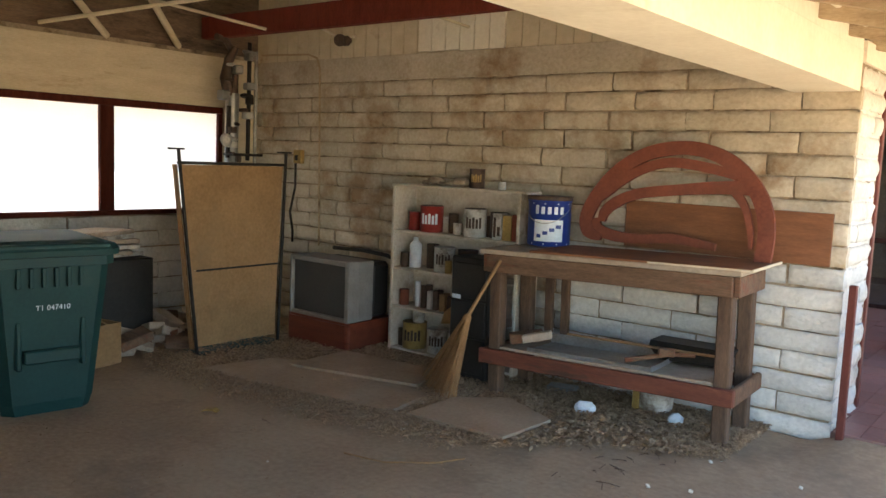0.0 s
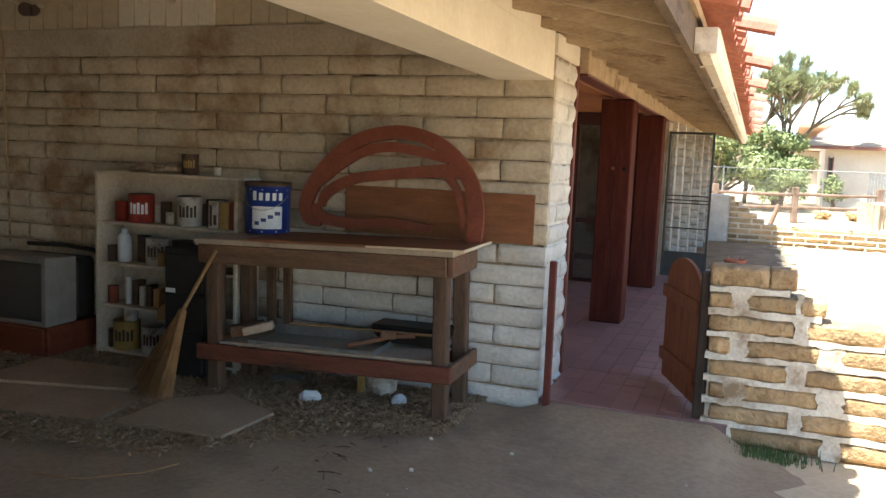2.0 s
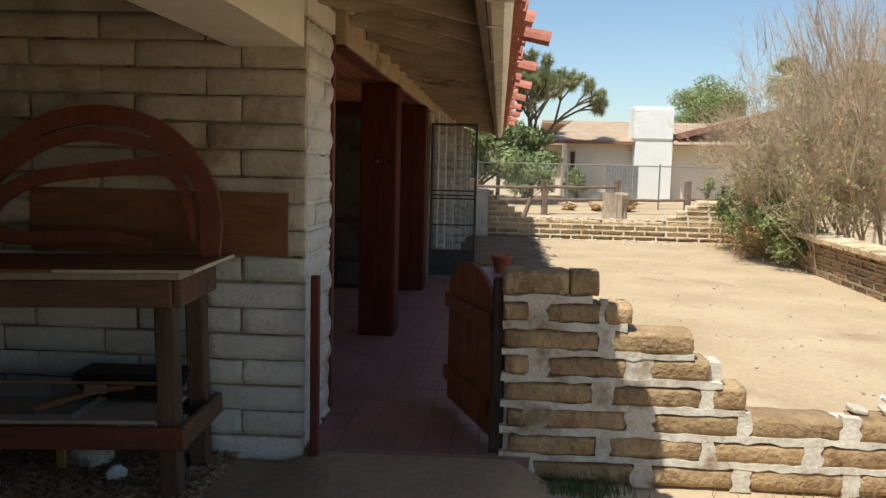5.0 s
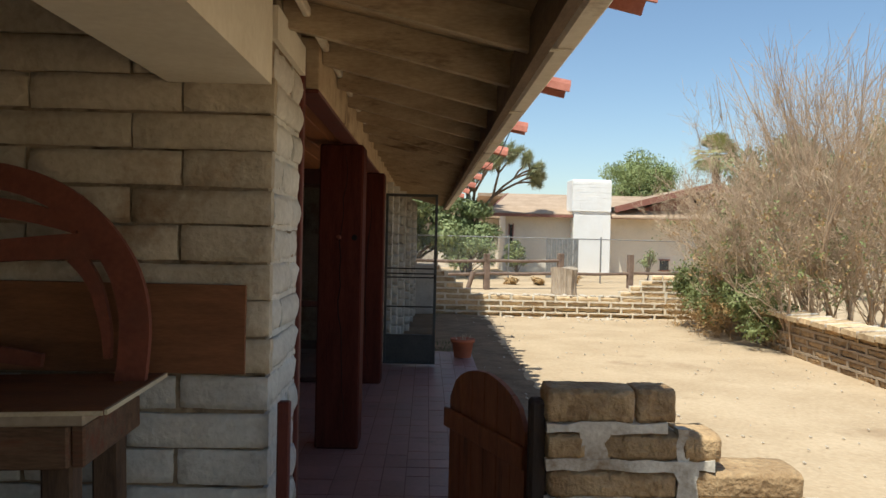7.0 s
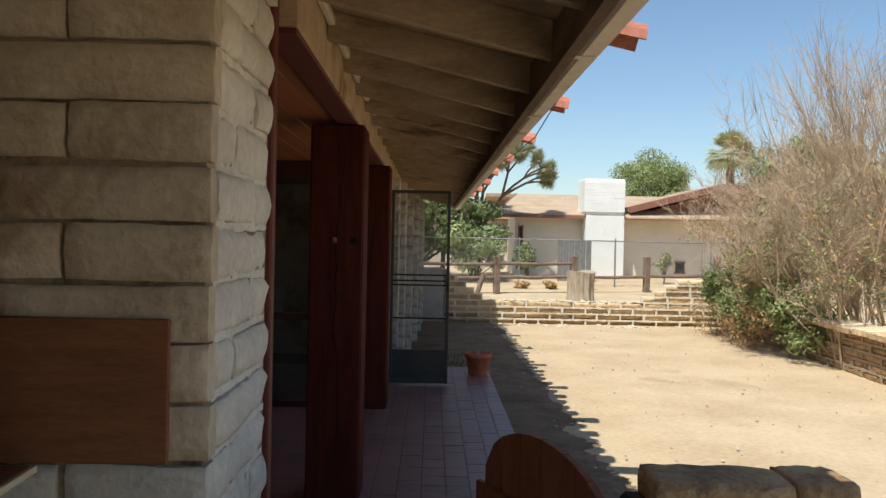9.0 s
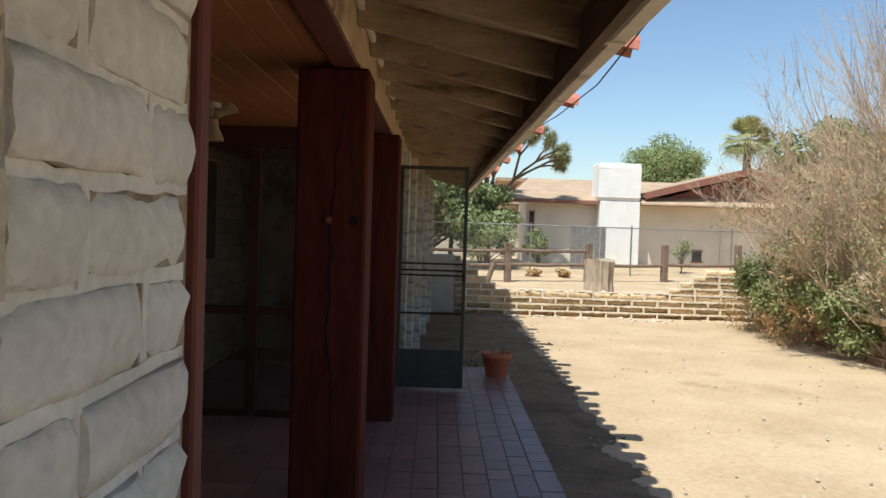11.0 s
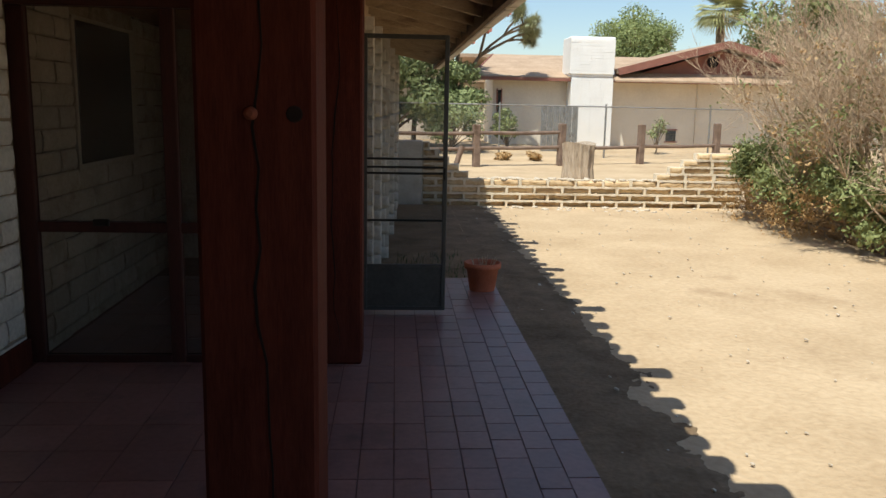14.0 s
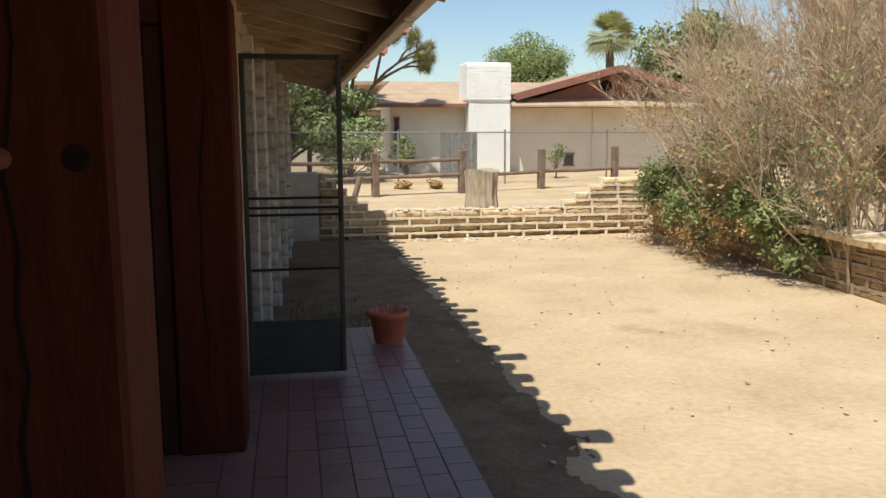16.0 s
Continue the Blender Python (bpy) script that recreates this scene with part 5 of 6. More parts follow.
        if (on_board(x, y) and rng.random() < 0.985) or rng.random() > min(1.0, 0.08 + inside) * (0.85 + 0.45 * noise.noise((x * 2.5, y * 2.5, 1))):
            continue
        leaf(x, y, -0.062 + rng.uniform(0, 0.034), rng.choice((0.007, 0.010, 0.013, 0.019)) * rng.uniform(0.8, 1.3))
    for k in range(500):
        leaf(rng.uniform(-4.5, -0.4), rng.uniform(-4, -0.8), -0.066, rng.uniform(0.006, 0.014))
    for k in range(110):
        leaf(rng.uniform(1.3, 6), rng.uniform(0.4, 14), -0.064, rng.uniform(0.006, 0.016))
    part("leaf_litter", g, LEAFDRY, kind="stuff")
    g = Geo()
    for k in range(260):
        x, y, a, n = rng.uniform(-4.5, -0.5), rng.gauss(-1.05, 0.3), rng.uniform(0, 6.3), rng.uniform(0.03, 0.13)
        if y > -0.1 or on_board(x, y):
            continue
        z = -0.058 + rng.uniform(0, 0.02)
        g.tube([(x, y, z), (x + n * 0.5 * math.cos(a) + 0.006, y + n * 0.5 * math.sin(a), z + 0.006), (x + n * math.cos(a), y + n * math.sin(a), z)], [0.003, 0.0025, 0.0015], 4, False)
    part("fallen_twigs", g, BENCHLEG, kind="stuff")
    g = Geo()
    for k in range(380):
        x, y = (rng.uniform(1.3, 5.7), rng.uniform(0.4, 13.8)) if k % 5 else (rng.uniform(-3, 5), rng.uniform(-4.5, -0.3))
        s = rng.uniform(0.004, 0.014)
        g.box(-s, -s, 0, s, s, s, pose(x, y, -0.070, 20, 15, rng.uniform(0, 90)), bev=0.003)
    part("pebbles", g, ROCK, kind="stuff")


clutter()


def lamp_and_pot():
    t = thing("porch_spotlight", "cream double spotlight hanging from the plank ceiling", "lamp", m=pose(-0.985, 4.30, 2.199))
    part("ceiling_plate", Geo().lathe([(0.07, -0.03), (0.08, -0.02), (0.08, 0)], 20), BRASS, t)
    part("stem", Geo().tube([(0, 0, -0.03), (0, 0, -0.085)], 0.02, 10), BRASS, t)
    part("head", Geo().lathe([(0.07, -0.13), (0.06, -0.1), (0.035, -0.05), (0.03, 0.0)], 18, pose(0.01, 0, -0.095)), BRASS, t)
    part("head", Geo().lathe([(0.06, -0.12), (0.05, -0.1), (0.032, -0.05), (0.025, 0.0)], 18, pose(0.03, 0, -0.07, 0, -125, 0)), BRASS, t)
    t = thing("flower_pot", "terracotta flower pot with dead stems on the tiled walk", "plant pot", m=pose(1.05, 7.47, 0) @ Matrix.Diagonal((0.88, 0.88, 0.85, 1)))
    part("pot", Geo().lathe([(0.12, 0), (0.155, 0.22), (0.175, 0.225), (0.18, 0.28), (0.16, 0.28), (0.14, 0.23)], 28), TERRACOTTA, t)
    g = Geo()
    rng = random.Random(3)
    for k in range(24):
        a, r = rng.uniform(0, 6.3), rng.uniform(0, 0.1)
        g.tube([(r * math.cos(a), r * math.sin(a), 0.22), (r * 1.5 * math.cos(a), r * 1.5 * math.sin(a), 0.27 + rng.uniform(0, 0.08))], 0.003, 3)
    part("stems", g, TWIG, t)
    g = Geo()
    for k in range(220):
        x, y = rng.uniform(0.3, 1.0), rng.uniform(8.0, 9.4)
        h = rng.uniform(0.04, 0.10)
        g.add([(x, y, -0.08), (x + 0.008, y, -0.08), (x + rng.uniform(-0.02, 0.03), y + rng.uniform(-0.02, 0.02), -0.08 + h)], [(0, 1, 2)])
    for k in range(260):
        x, y = rng.gauss(1.38, 0.15), rng.uniform(-0.16, -0.01)
        h = rng.uniform(0.03, 0.11)
        g.add([(x, y, -0.15), (x + 0.007, y, -0.15), (x + rng.uniform(-0.03, 0.03), y + rng.uniform(-0.02, 0.02), -0.145 + h)], [(0, 1, 2)])
    part("green_weeds", g, HEDGEGRASS, kind="stuff")
    g = Geo()
    for k in range(420):
        x, y = rng.gauss(3.1, 0.35), rng.uniform(-0.22, -0.01)
        h = rng.uniform(0.02, 0.10)
        g.add([(x, y, -0.15), (x + 0.005, y, -0.15), (x + rng.uniform(-0.04, 0.04), y + rng.uniform(-0.03, 0.03), -0.145 + h)], [(0, 1, 2)])
    part("dry_grass", g, STRAW, kind="stuff")
    t = thing("plastic_pipe", "short white plastic pipe elbow lying on the low brick wall", "pipe", m=pose(3.0, 0.10, 0.284))
    part("pipe", Geo().tube([(0.03, 0, 0), (0.01, 0, 0.05), (-0.04, 0.0, 0.09)], [0.011, 0.011, 0.014], 10), WHITE, t)


lamp_and_pot()


def eave_cable():
    t = thing("loose_cable", "thin black cable sagging under the tile eaves", "cable")
    part("wire", Geo().tube([(1.02, 1.6, 2.14), (1.04, 2.6, 2.09), (1.03, 3.6, 2.10), (1.02, 4.6, 2.14)], 0.003, 5), BLACKMETAL, t)


eave_cable()


# white block fins of the house wall beyond the screen door
def fins():
    meshes = block_meshes("fin_block", BLOCKWHITE, 3, 0.006, 21, deep=0.2)
    for x1, y in ((0.14, 7.2), (0.19, 8.0), (0.25, 9.2), (0.30, 10.8), (0.34, 12.2), (0.36, 13.4)):
        base = setting("wall_fin", Geo().box(0.062, y + 0.02, -0.08, x1 - 0.008, y + 0.18, 2.2), BLOCKWHITE)
        bricks(base, meshes, (0.06, y, 0), (1, 0, 0), -0.08, 16, PITCH, 0.41, x1 - 0.06, 0.2, 0.012, int(y * 10))


fins()


# ---- the yard: walls ----
YARDWALL = 0.138
COURSES = [  # bricks of each course near the gate, from the bottom; the run goes on from the last one
    [(1.08, 1.14), (1.19, 1.72), (1.80, 2.225), (2.295, 2.78)],
    [(1.07, 1.53), (1.583, 2.06), (2.11, 2.575), (2.64, 3.10)],
    [(1.06, 1.155), (1.245, 1.68), (1.79, 2.234), (2.285, 2.75)],
    [(1.05, 1.50), (1.585, 2.045), (2.09, 2.26)],
    [(1.04, 1.16), (1.25, 1.67), (1.765, 2.075)],
    [(1.03, 1.517), (1.57, 1.99)],
    [(1.025, 1.158), (1.232, 1.517), (1.535, 1.67)],
    [(1.02, 1.35), (1.36, 1.50)],
]
COURSE_ENDS = [5.66, 5.66, 5.66, 2.29, 2.17, 2.02, 1.68, 1.50]


def yard_walls():
    g = Geo()
    for r, hi in enumerate(COURSE_ENDS):
        z = -0.135 + YARDWALL * r
        g.box(1.04, 0.05, z, hi - 0.03, 0.21, z + YARDWALL - 0.03)
        if r < 7:
            g.box(1.04, 0.05, z + YARDWALL - 0.03, COURSE_ENDS[r + 1] - 0.03, 0.21, z + YARDWALL)
    front = setting("yard_wall_front", g, MORTAR)
    g = Geo().box(0.75, 14.13, -0.1, 6.1, 14.22, 0.36)
    for r in range(4):
        g.box(4.62 + 0.22 * r, 14.06, 0.361 + 0.118 * r, 6.1, 14.2, 0.361 + 0.118 * r + 0.117)
    for r in range(5):
        g.box(0.75, 14.06, 0.361 + 0.118 * r, 1.50 - 0.16 * r, 14.2, 0.361 + 0.118 * r + 0.117)
    setting("wall_end", Geo().box(0.062, 14.02, -0.1, 0.748, 14.25, 0.97, bev=0.02), BLOCKWHITE)
    far = setting("yard_wall_far", g, FARMORTAR)
    g = Geo()
    def side(y):
        return 5.72 + 0.045 * (y - 5) if y > 5 else 5.72
    k = 28
    for i in range(k):
        a, b = 0.24 + (13.78) * i / k, 0.24 + 13.78 * (i + 1) / k
        g.add([(side(a) + 0.05, a, -0.1), (side(b) + 0.05, b, -0.1), (side(b) + 0.22, b, -0.1), (side(a) + 0.22, a, -0.1),
               (side(a) + 0.05, a, 0.44), (side(b) + 0.05, b, 0.44), (side(b) + 0.22, b, 0.44), (side(a) + 0.22, a, 0.44)],
              [(3, 2, 1, 0), (4, 5, 6, 7), (0, 1, 5, 4), (1, 2, 6, 5), (2, 3, 7, 6), (3, 0, 4, 7)])
    right = setting("yard_wall_side", g, SIDEMORTAR)
    return front, far, right, side


front_wall, far_wall, side_wall, side_x = yard_walls()


# ---- roof tiles ----
def roof_tiles():
    """Barrel tiles along the eave, in two courses; the caps stick out unevenly."""
    rng = random.Random(11)
    def barrel(r0, r1, length, up):
        vs, n = [], 7
        for x, r in ((0, r0), (length, r1)):
            for t in (0, 0.014):
                for i in range(n):
                    a = math.pi * i / (n - 1)
                    vs.append((x, math.cos(a) * (r - t), (math.sin(a) * (r - t) * 0.85) * up))
        q = []
        for i in range(n - 1):
            q += [(i, i + 1, 2 * n + i + 1, 2 * n + i), (n + i + 1, n + i, 3 * n + i, 3 * n + i + 1), (i + 1, i, n + i, n + i + 1), (2 * n + i, 2 * n + i + 1, 3 * n + i + 1, 3 * n + i)]
        q += [(0, 2 * n, 3 * n, n), (n - 1, 2 * n - 1, 4 * n - 1, 3 * n - 1)]
        return Geo().add(vs, q, False).mesh("roof_tile", CLAY)
    cap, pan = barrel(0.095, 0.075, -0.46, 1), barrel(0.085, 0.10, -0.46, -1)
    holder = tagged(thing("tile_courses", "overlapping barrel clay tiles jutting unevenly past the eave", "roof"), kind="structure")
    tilt = math.atan(0.225)
    y = -7.9
    while y < 13.6:
        for row in range(2):
            for me, dy, out, dz in ((cap, 0, (0.0, 0.02, 0.05, 0.0, 0.17, 0.03)[int(round((y + 7.9) / 0.27)) % 6] + rng.uniform(-0.015, 0.015), 0.115), (pan, 0.135, rng.uniform(-0.02, 0.02), 0.13)):
                if row == 2 and me is pan:
                    continue
                ob = bpy.data.objects.new("roof_tile", me)
                scene.collection.objects.link(ob)
                x = 1.09 + (out if row == 0 else 0) - row * 0.37
                ob.location = (x, y + dy + rng.uniform(-0.01, 0.01), roof_z(x) + dz + row * 0.012)
                ob.rotation_euler = (rng.uniform(-0.05, 0.05), tilt + rng.uniform(-0.03, 0.01), rng.uniform(-0.04, 0.04))
                ob.parent = holder
        y += 0.27


roof_tiles()


# ---- the far side ----
def fences():
    f = thing("split_rail_fence", "weathered brown post and rail fence beyond the yard wall", "fence")
    pts = [(-2.2, 21.3), (0.1, 21.9), (2.45, 22.5), (4.82, 23.05), (7.25, 23.75), (9.7, 24.4), (12.1, 25.0)]
    for k, (x, y) in enumerate(pts):
        part("post", Geo().box(-0.09, -0.09, 0, 0.09, 0.09, 1.13 + 0.03 * (k % 2), pose(x, y, level(x, y) - 0.02, 0, 1.5 - k % 3, 16), bev=0.02), FENCEWOOD, f)
    for k in range(len(pts) - 1):
        for z in ((0.50, 0.90) if k < 3 else (0.50,)):
            if k >= 4 and z > 0.6:
                continue
            a, b = Vector((*pts[k], z)), Vector((*pts[k + 1], z - 0.02 * (k % 2)))
            part("rail", Geo().tube([a + Vector((0.05, -0.02, level(*pts[k]))), (a + b) / 2 + Vector((0, 0, level(*pts[k]) - 0.01)), b + Vector((-0.05, -0.02, level(*pts[k + 1])))], 0.055, 6), FENCEWOOD, f)
    c = thing("chain_link_fence", "thin galvanised wire netting fence before the neighbour's house", "fence")
    xs = [-3, 0.2, 3.4, 6.6, 9.8, 13.0, 16.2]
    for x in xs:
        part("post", Geo().tube([(x, 25.3, 0.0), (x, 25.3, 1.66)], 0.028, 8), GREYMETAL, c)
    part("top_rail", Geo().tube([(-3, 25.3, 1.6), (16.2, 25.3, 1.55)], 0.02, 6), GREYMETAL, c)
    part("netting", Geo().add([(-3, 25.3, 0.05), (16.2, 25.3, 0.05), (16.2, 25.3, 1.55), (-3, 25.3, 1.6)], [(0, 1, 2, 3)]), NETTING, c)


fences()


def stump():
    t = thing("tree_stump", "sawn grey tree stump with furrowed sides behind the adobe wall", "stump", m=pose(3.86, 16.6, -0.1))
    rng = random.Random(2)
    n = 40
    prof = [(0.0, 0.38), (0.2, 0.33), (0.5, 0.30), (0.8, 0.31), (0.96, 0.33)]
    vs = []
    fur = [rng.uniform(0.88, 1.06) for _ in range(n)]
    for z, r in prof:
        for j in range(n):
            a = 2 * math.pi * j / n
            vs.append((r * fur[j] * math.cos(a), r * fur[j] * math.sin(a), z + (0.03 * math.sin(a * 2) if z > 0.9 else 0)))
    fs = [(i * n + j, i * n + (j + 1) % n, (i + 1) * n + (j + 1) % n, (i + 1) * n + j) for i in range(len(prof) - 1) for j in range(n)]
    fs.append(tuple(range((len(prof) - 1) * n, len(prof) * n)))
    part("trunk", Geo().add(vs, fs), STUMPWOOD, t)
    t = thing("leaning_stake", "short leaning broken stake by the rail fence", "stake")
    part("stake", Geo().tube([(1.75, 21.0, -0.1), (1.95, 21.0, 0.55)], 0.07, 6), FENCEWOOD, t)


stump()


def neighbour():
    h = thing("neighbour_house", "cream stucco house with tan shingle roof and white brick chimney", "house")
    z0, y0, y1 = 0.05, 29.78, 40.0
    xl, xr = 3.7, 26.0
    g = Geo().box(xl, y0, z0, xr, y1, 2.62)
    part("wall", g, STUCCO, h)
    # gabled roof running along x, front slope towards the yard
    def slope(ya, za, yb, zb, xa, xb, t=0.14):
        return Geo().add([(xa, ya, za), (xb, ya, za), (xb, yb, zb), (xa, yb, zb), (xa, ya, za + t), (xb, ya, za + t), (xb, yb, zb + t), (xa, yb, zb + t)],
                         [(3, 2, 1, 0), (4, 5, 6, 7), (0, 1, 5, 4), (1, 2, 6, 5), (2, 3, 7, 6), (3, 0, 4, 7)])
    part("roof_slope", Geo().add([(2.9, 29.15, 2.42), (26.5, 29.15, 2.42), (26.5, 35, 3.5), (4.3, 35, 3.5), (2.9, 29.15, 2.56), (26.5, 29.15, 2.56), (26.5, 35, 3.64), (4.3, 35, 3.64)],
                                  [(3, 2, 1, 0), (4, 5, 6, 7), (0, 1, 5, 4), (1, 2, 6, 5), (2, 3, 7, 6), (3, 0, 4, 7)]), SHINGLE, h)
    part("roof_slope", slope(28.80, 2.44, 29.62, 2.72, 7.77, 16.2, 0.06), SHINGLE, h)
    part("roof_slope", slope(40.9, 2.42, 35.002, 3.5, 2.9, 26.5), SHINGLE, h)
    part("fascia", Geo().box(2.85, 29.10, 2.42, 6.28, 29.148, 2.53).box(7.77, 29.10, 2.42, 26.55, 29.148, 2.53), BROWNTRIM, h)
    part("barge_board", Geo().add([(2.84, 29.15, 2.40), (4.24, 35, 3.48), (4.24, 35, 3.66), (2.84, 29.15, 2.58), (2.895, 29.15, 2.40), (4.295, 35, 3.48), (4.295, 35, 3.66), (2.895, 29.15, 2.58)],
                                  [(0, 3, 2, 1), (4, 5, 6, 7), (0, 1, 5, 4), (1, 2, 6, 5), (2, 3, 7, 6), (3, 0, 4, 7)]), BROWNTRIM, h)
    # forward facing gable
    gx, gz, gy = 11.7, 3.72, 29.6
    part("gable_wall", Geo().slab([(8.5, 2.66), (14.9, 2.66), (gx, gz - 0.12)], 0.2, pose(0, gy, 0)), BROWNTRIM, h)
    for s in (-1, 1):
        xa = gx + s * 3.8
        g = Geo()
        vs = []
        for y in (29.0, 36.0):
            for x, z in ((gx, gz), (xa, 2.72), (xa, 2.88), (gx, gz + 0.16)):
                vs.append((x, y, z))
        g.add(vs, [(0, 1, 2, 3), (7, 6, 5, 4), (0, 4, 5, 1), (1, 5, 6, 2), (2, 6, 7, 3), (3, 7, 4, 0)])
        part("gable_roof", g, SHINGLE, h)
        part("barge_board", Geo().ribbon([(gx, gz + 0.05), (xa, 2.77)], 0.24, 0.06, pose(0, 28.93, 0)), BROWNTRIM, h)
    part("gable_vent", Geo().lathe([(0.2, 0), (0.2, 0.05)], 16, pose(gx - 0.3, gy - 0.02, 3.2, 90)), CRACK, h)
    c = part("chimney", Geo().box(6.30, 29.02, z0, 7.75, 29.77, 2.58, bev=0.02).box(6.22, 28.96, 2.66, 7.75, 30.3, 3.92, bev=0.03).box(6.26, 29.0, 2.58, 7.73, 30.1, 2.66, bev=0.01), WHITEBRICK, h)
    g, rng = Geo(), random.Random(14)
    for z0c, z1c, xa, xb, yf in ((0.06, 2.55, 6.30, 7.75, 29.02), (2.68, 3.91, 6.22, 7.75, 28.96)):
        z = z0c
        while z < z1c - 0.09:
            x = xa - rng.uniform(0, 0.2)
            while x < xb - 0.02:
                e = min(x + 0.40, xb)
                g.box(max(x, xa) + 0.004, yf - 0.012 - rng.uniform(0, 0.008), z + 0.003, e - 0.004, yf - 0.001, z + 0.101)
                x = e
            z += 0.104
    part("chimney_brickwork", g, WHITEBRICK, c, kind="stuff")
    w = part("window", Geo().box(3.86, 29.73, 1.0, 3.98, 29.80, 2.1), DARKGLASS, h)
    part("frame", Geo().box(3.82, 29.71, 0.95, 3.859, 29.77, 2.15).box(3.981, 29.71, 0.95, 4.02, 29.77, 2.15), BROWNTRIM, w)
    w = part("window", Geo().box(9.95, 29.74, 0.42, 10.3, 29.80, 0.80), DARKGLASS, h)
    part("frame", Geo().box(9.9, 29.72, 0.37, 10.35, 29.779, 0.419).box(9.9, 29.72, 0.801, 10.35, 29.779, 0.85), BROWNTRIM, w)
    part("side_wing", Geo().box(-0.5, 33, z0, 3.69, 40, 2.4), STUCCO, h)
    part("side_wing_roof", Geo().box(-1.1, 32.4, 2.42, 3.69, 40.4, 2.6), SHINGLE, h)
    for xw in (2.45, 2.95):
        part("side_window", Geo().box(xw, 32.95, 0.9, xw + 0.32, 33.01, 2.0), DARKGLASS, h)
    part("conduit", Geo().tube([(11.0, 29.75, 0.3), (11.0, 29.75, 2.5)], 0.025, 6), STUCCO, h)
    t = thing("metal_shed_door", "grey corrugated sheet panel standing before the neighbour's wall", "panel")
    g = Geo()
    for k in range(12):
        g.box(4.95 + k * 0.1, 27.0 + 0.02 * (k % 2), 0.05, 5.04 + k * 0.1, 27.03 + 0.02 * (k % 2), 1.6)
    part("panel", g, GREYMETAL, t)
    b = thing("far_house", "small distant house with a tan roof", "house")
    part("wall", Geo().box(-4, 52, 0, 3, 60, 2.6), STUCCO, b)
    part("roof", Geo().slab([(-5, 2.6), (4, 2.6), (2.5, 4.0), (-3.5, 4.0)], 9, pose(0, 51.4, 0)), SHINGLE, b)


neighbour()


# ---- plants ----
def leaves_into(g, rng, c, rad, count, size, squash=0.8, shell=0.5):
    for k in range(count):
        d = Vector((rng.gauss(0, 1), rng.gauss(0, 1), rng.gauss(0, 1))).normalized()
        p = Vector(c) + Vector((d.x, d.y, d.z * squash)) * rad * (shell + (1 - shell) * rng.random())
        a = Vector((rng.gauss(0, 1), rng.gauss(0, 1), rng.gauss(0, 1))).normalized() * size * rng.uniform(0.6, 1.3)
        b = a.cross(d + Vector((0.1, 0.2, 0.1)))
        b = b.normalized() * size * 0.45 if b.length > 1e-5 else Vector((size * 0.4, 0, 0))
        g.add([p - a, p + b, p + a, p - b], [(0, 1, 2, 3)])


def tree(name, label, x, y, z, height, radius, mat, seed, count=9000, size=0.16, trunk=0.2, squash=0.7, blobs=16, low=0.35):
    t = thing(name, label, "tree", m=pose(x, y, z))
    rng = random.Random(seed)
    g, crown = Geo(), Geo()
    g.tube([(0, 0, 0), (0.05, 0, height * low), (0, 0.1, height * 0.8)], [trunk, trunk * 0.7, trunk * 0.2], 10)
    for k in range(blobs):
        a, r = rng.uniform(0, 6.28), radius * 0.72 * math.sqrt(rng.random())
        h = height * low + (height * (1 - low)) * (0.25 + 0.6 * rng.random() * (1 - 0.5 * (r / radius) ** 2))
        c = (r * math.cos(a), r * math.sin(a), h)
        g.tube([(0, 0, height * low * 0.8), (c[0] * 0.5, c[1] * 0.5, (h + height * low) / 2), c], [trunk * 0.45, trunk * 0.25, 0.02], 6)
        leaves_into(crown, rng, c, radius * rng.uniform(0.28, 0.44), count // blobs, size, squash, 0.45)
    part("trunk", g, BARK, t)
    part("crown", crown, mat, t)
    return t


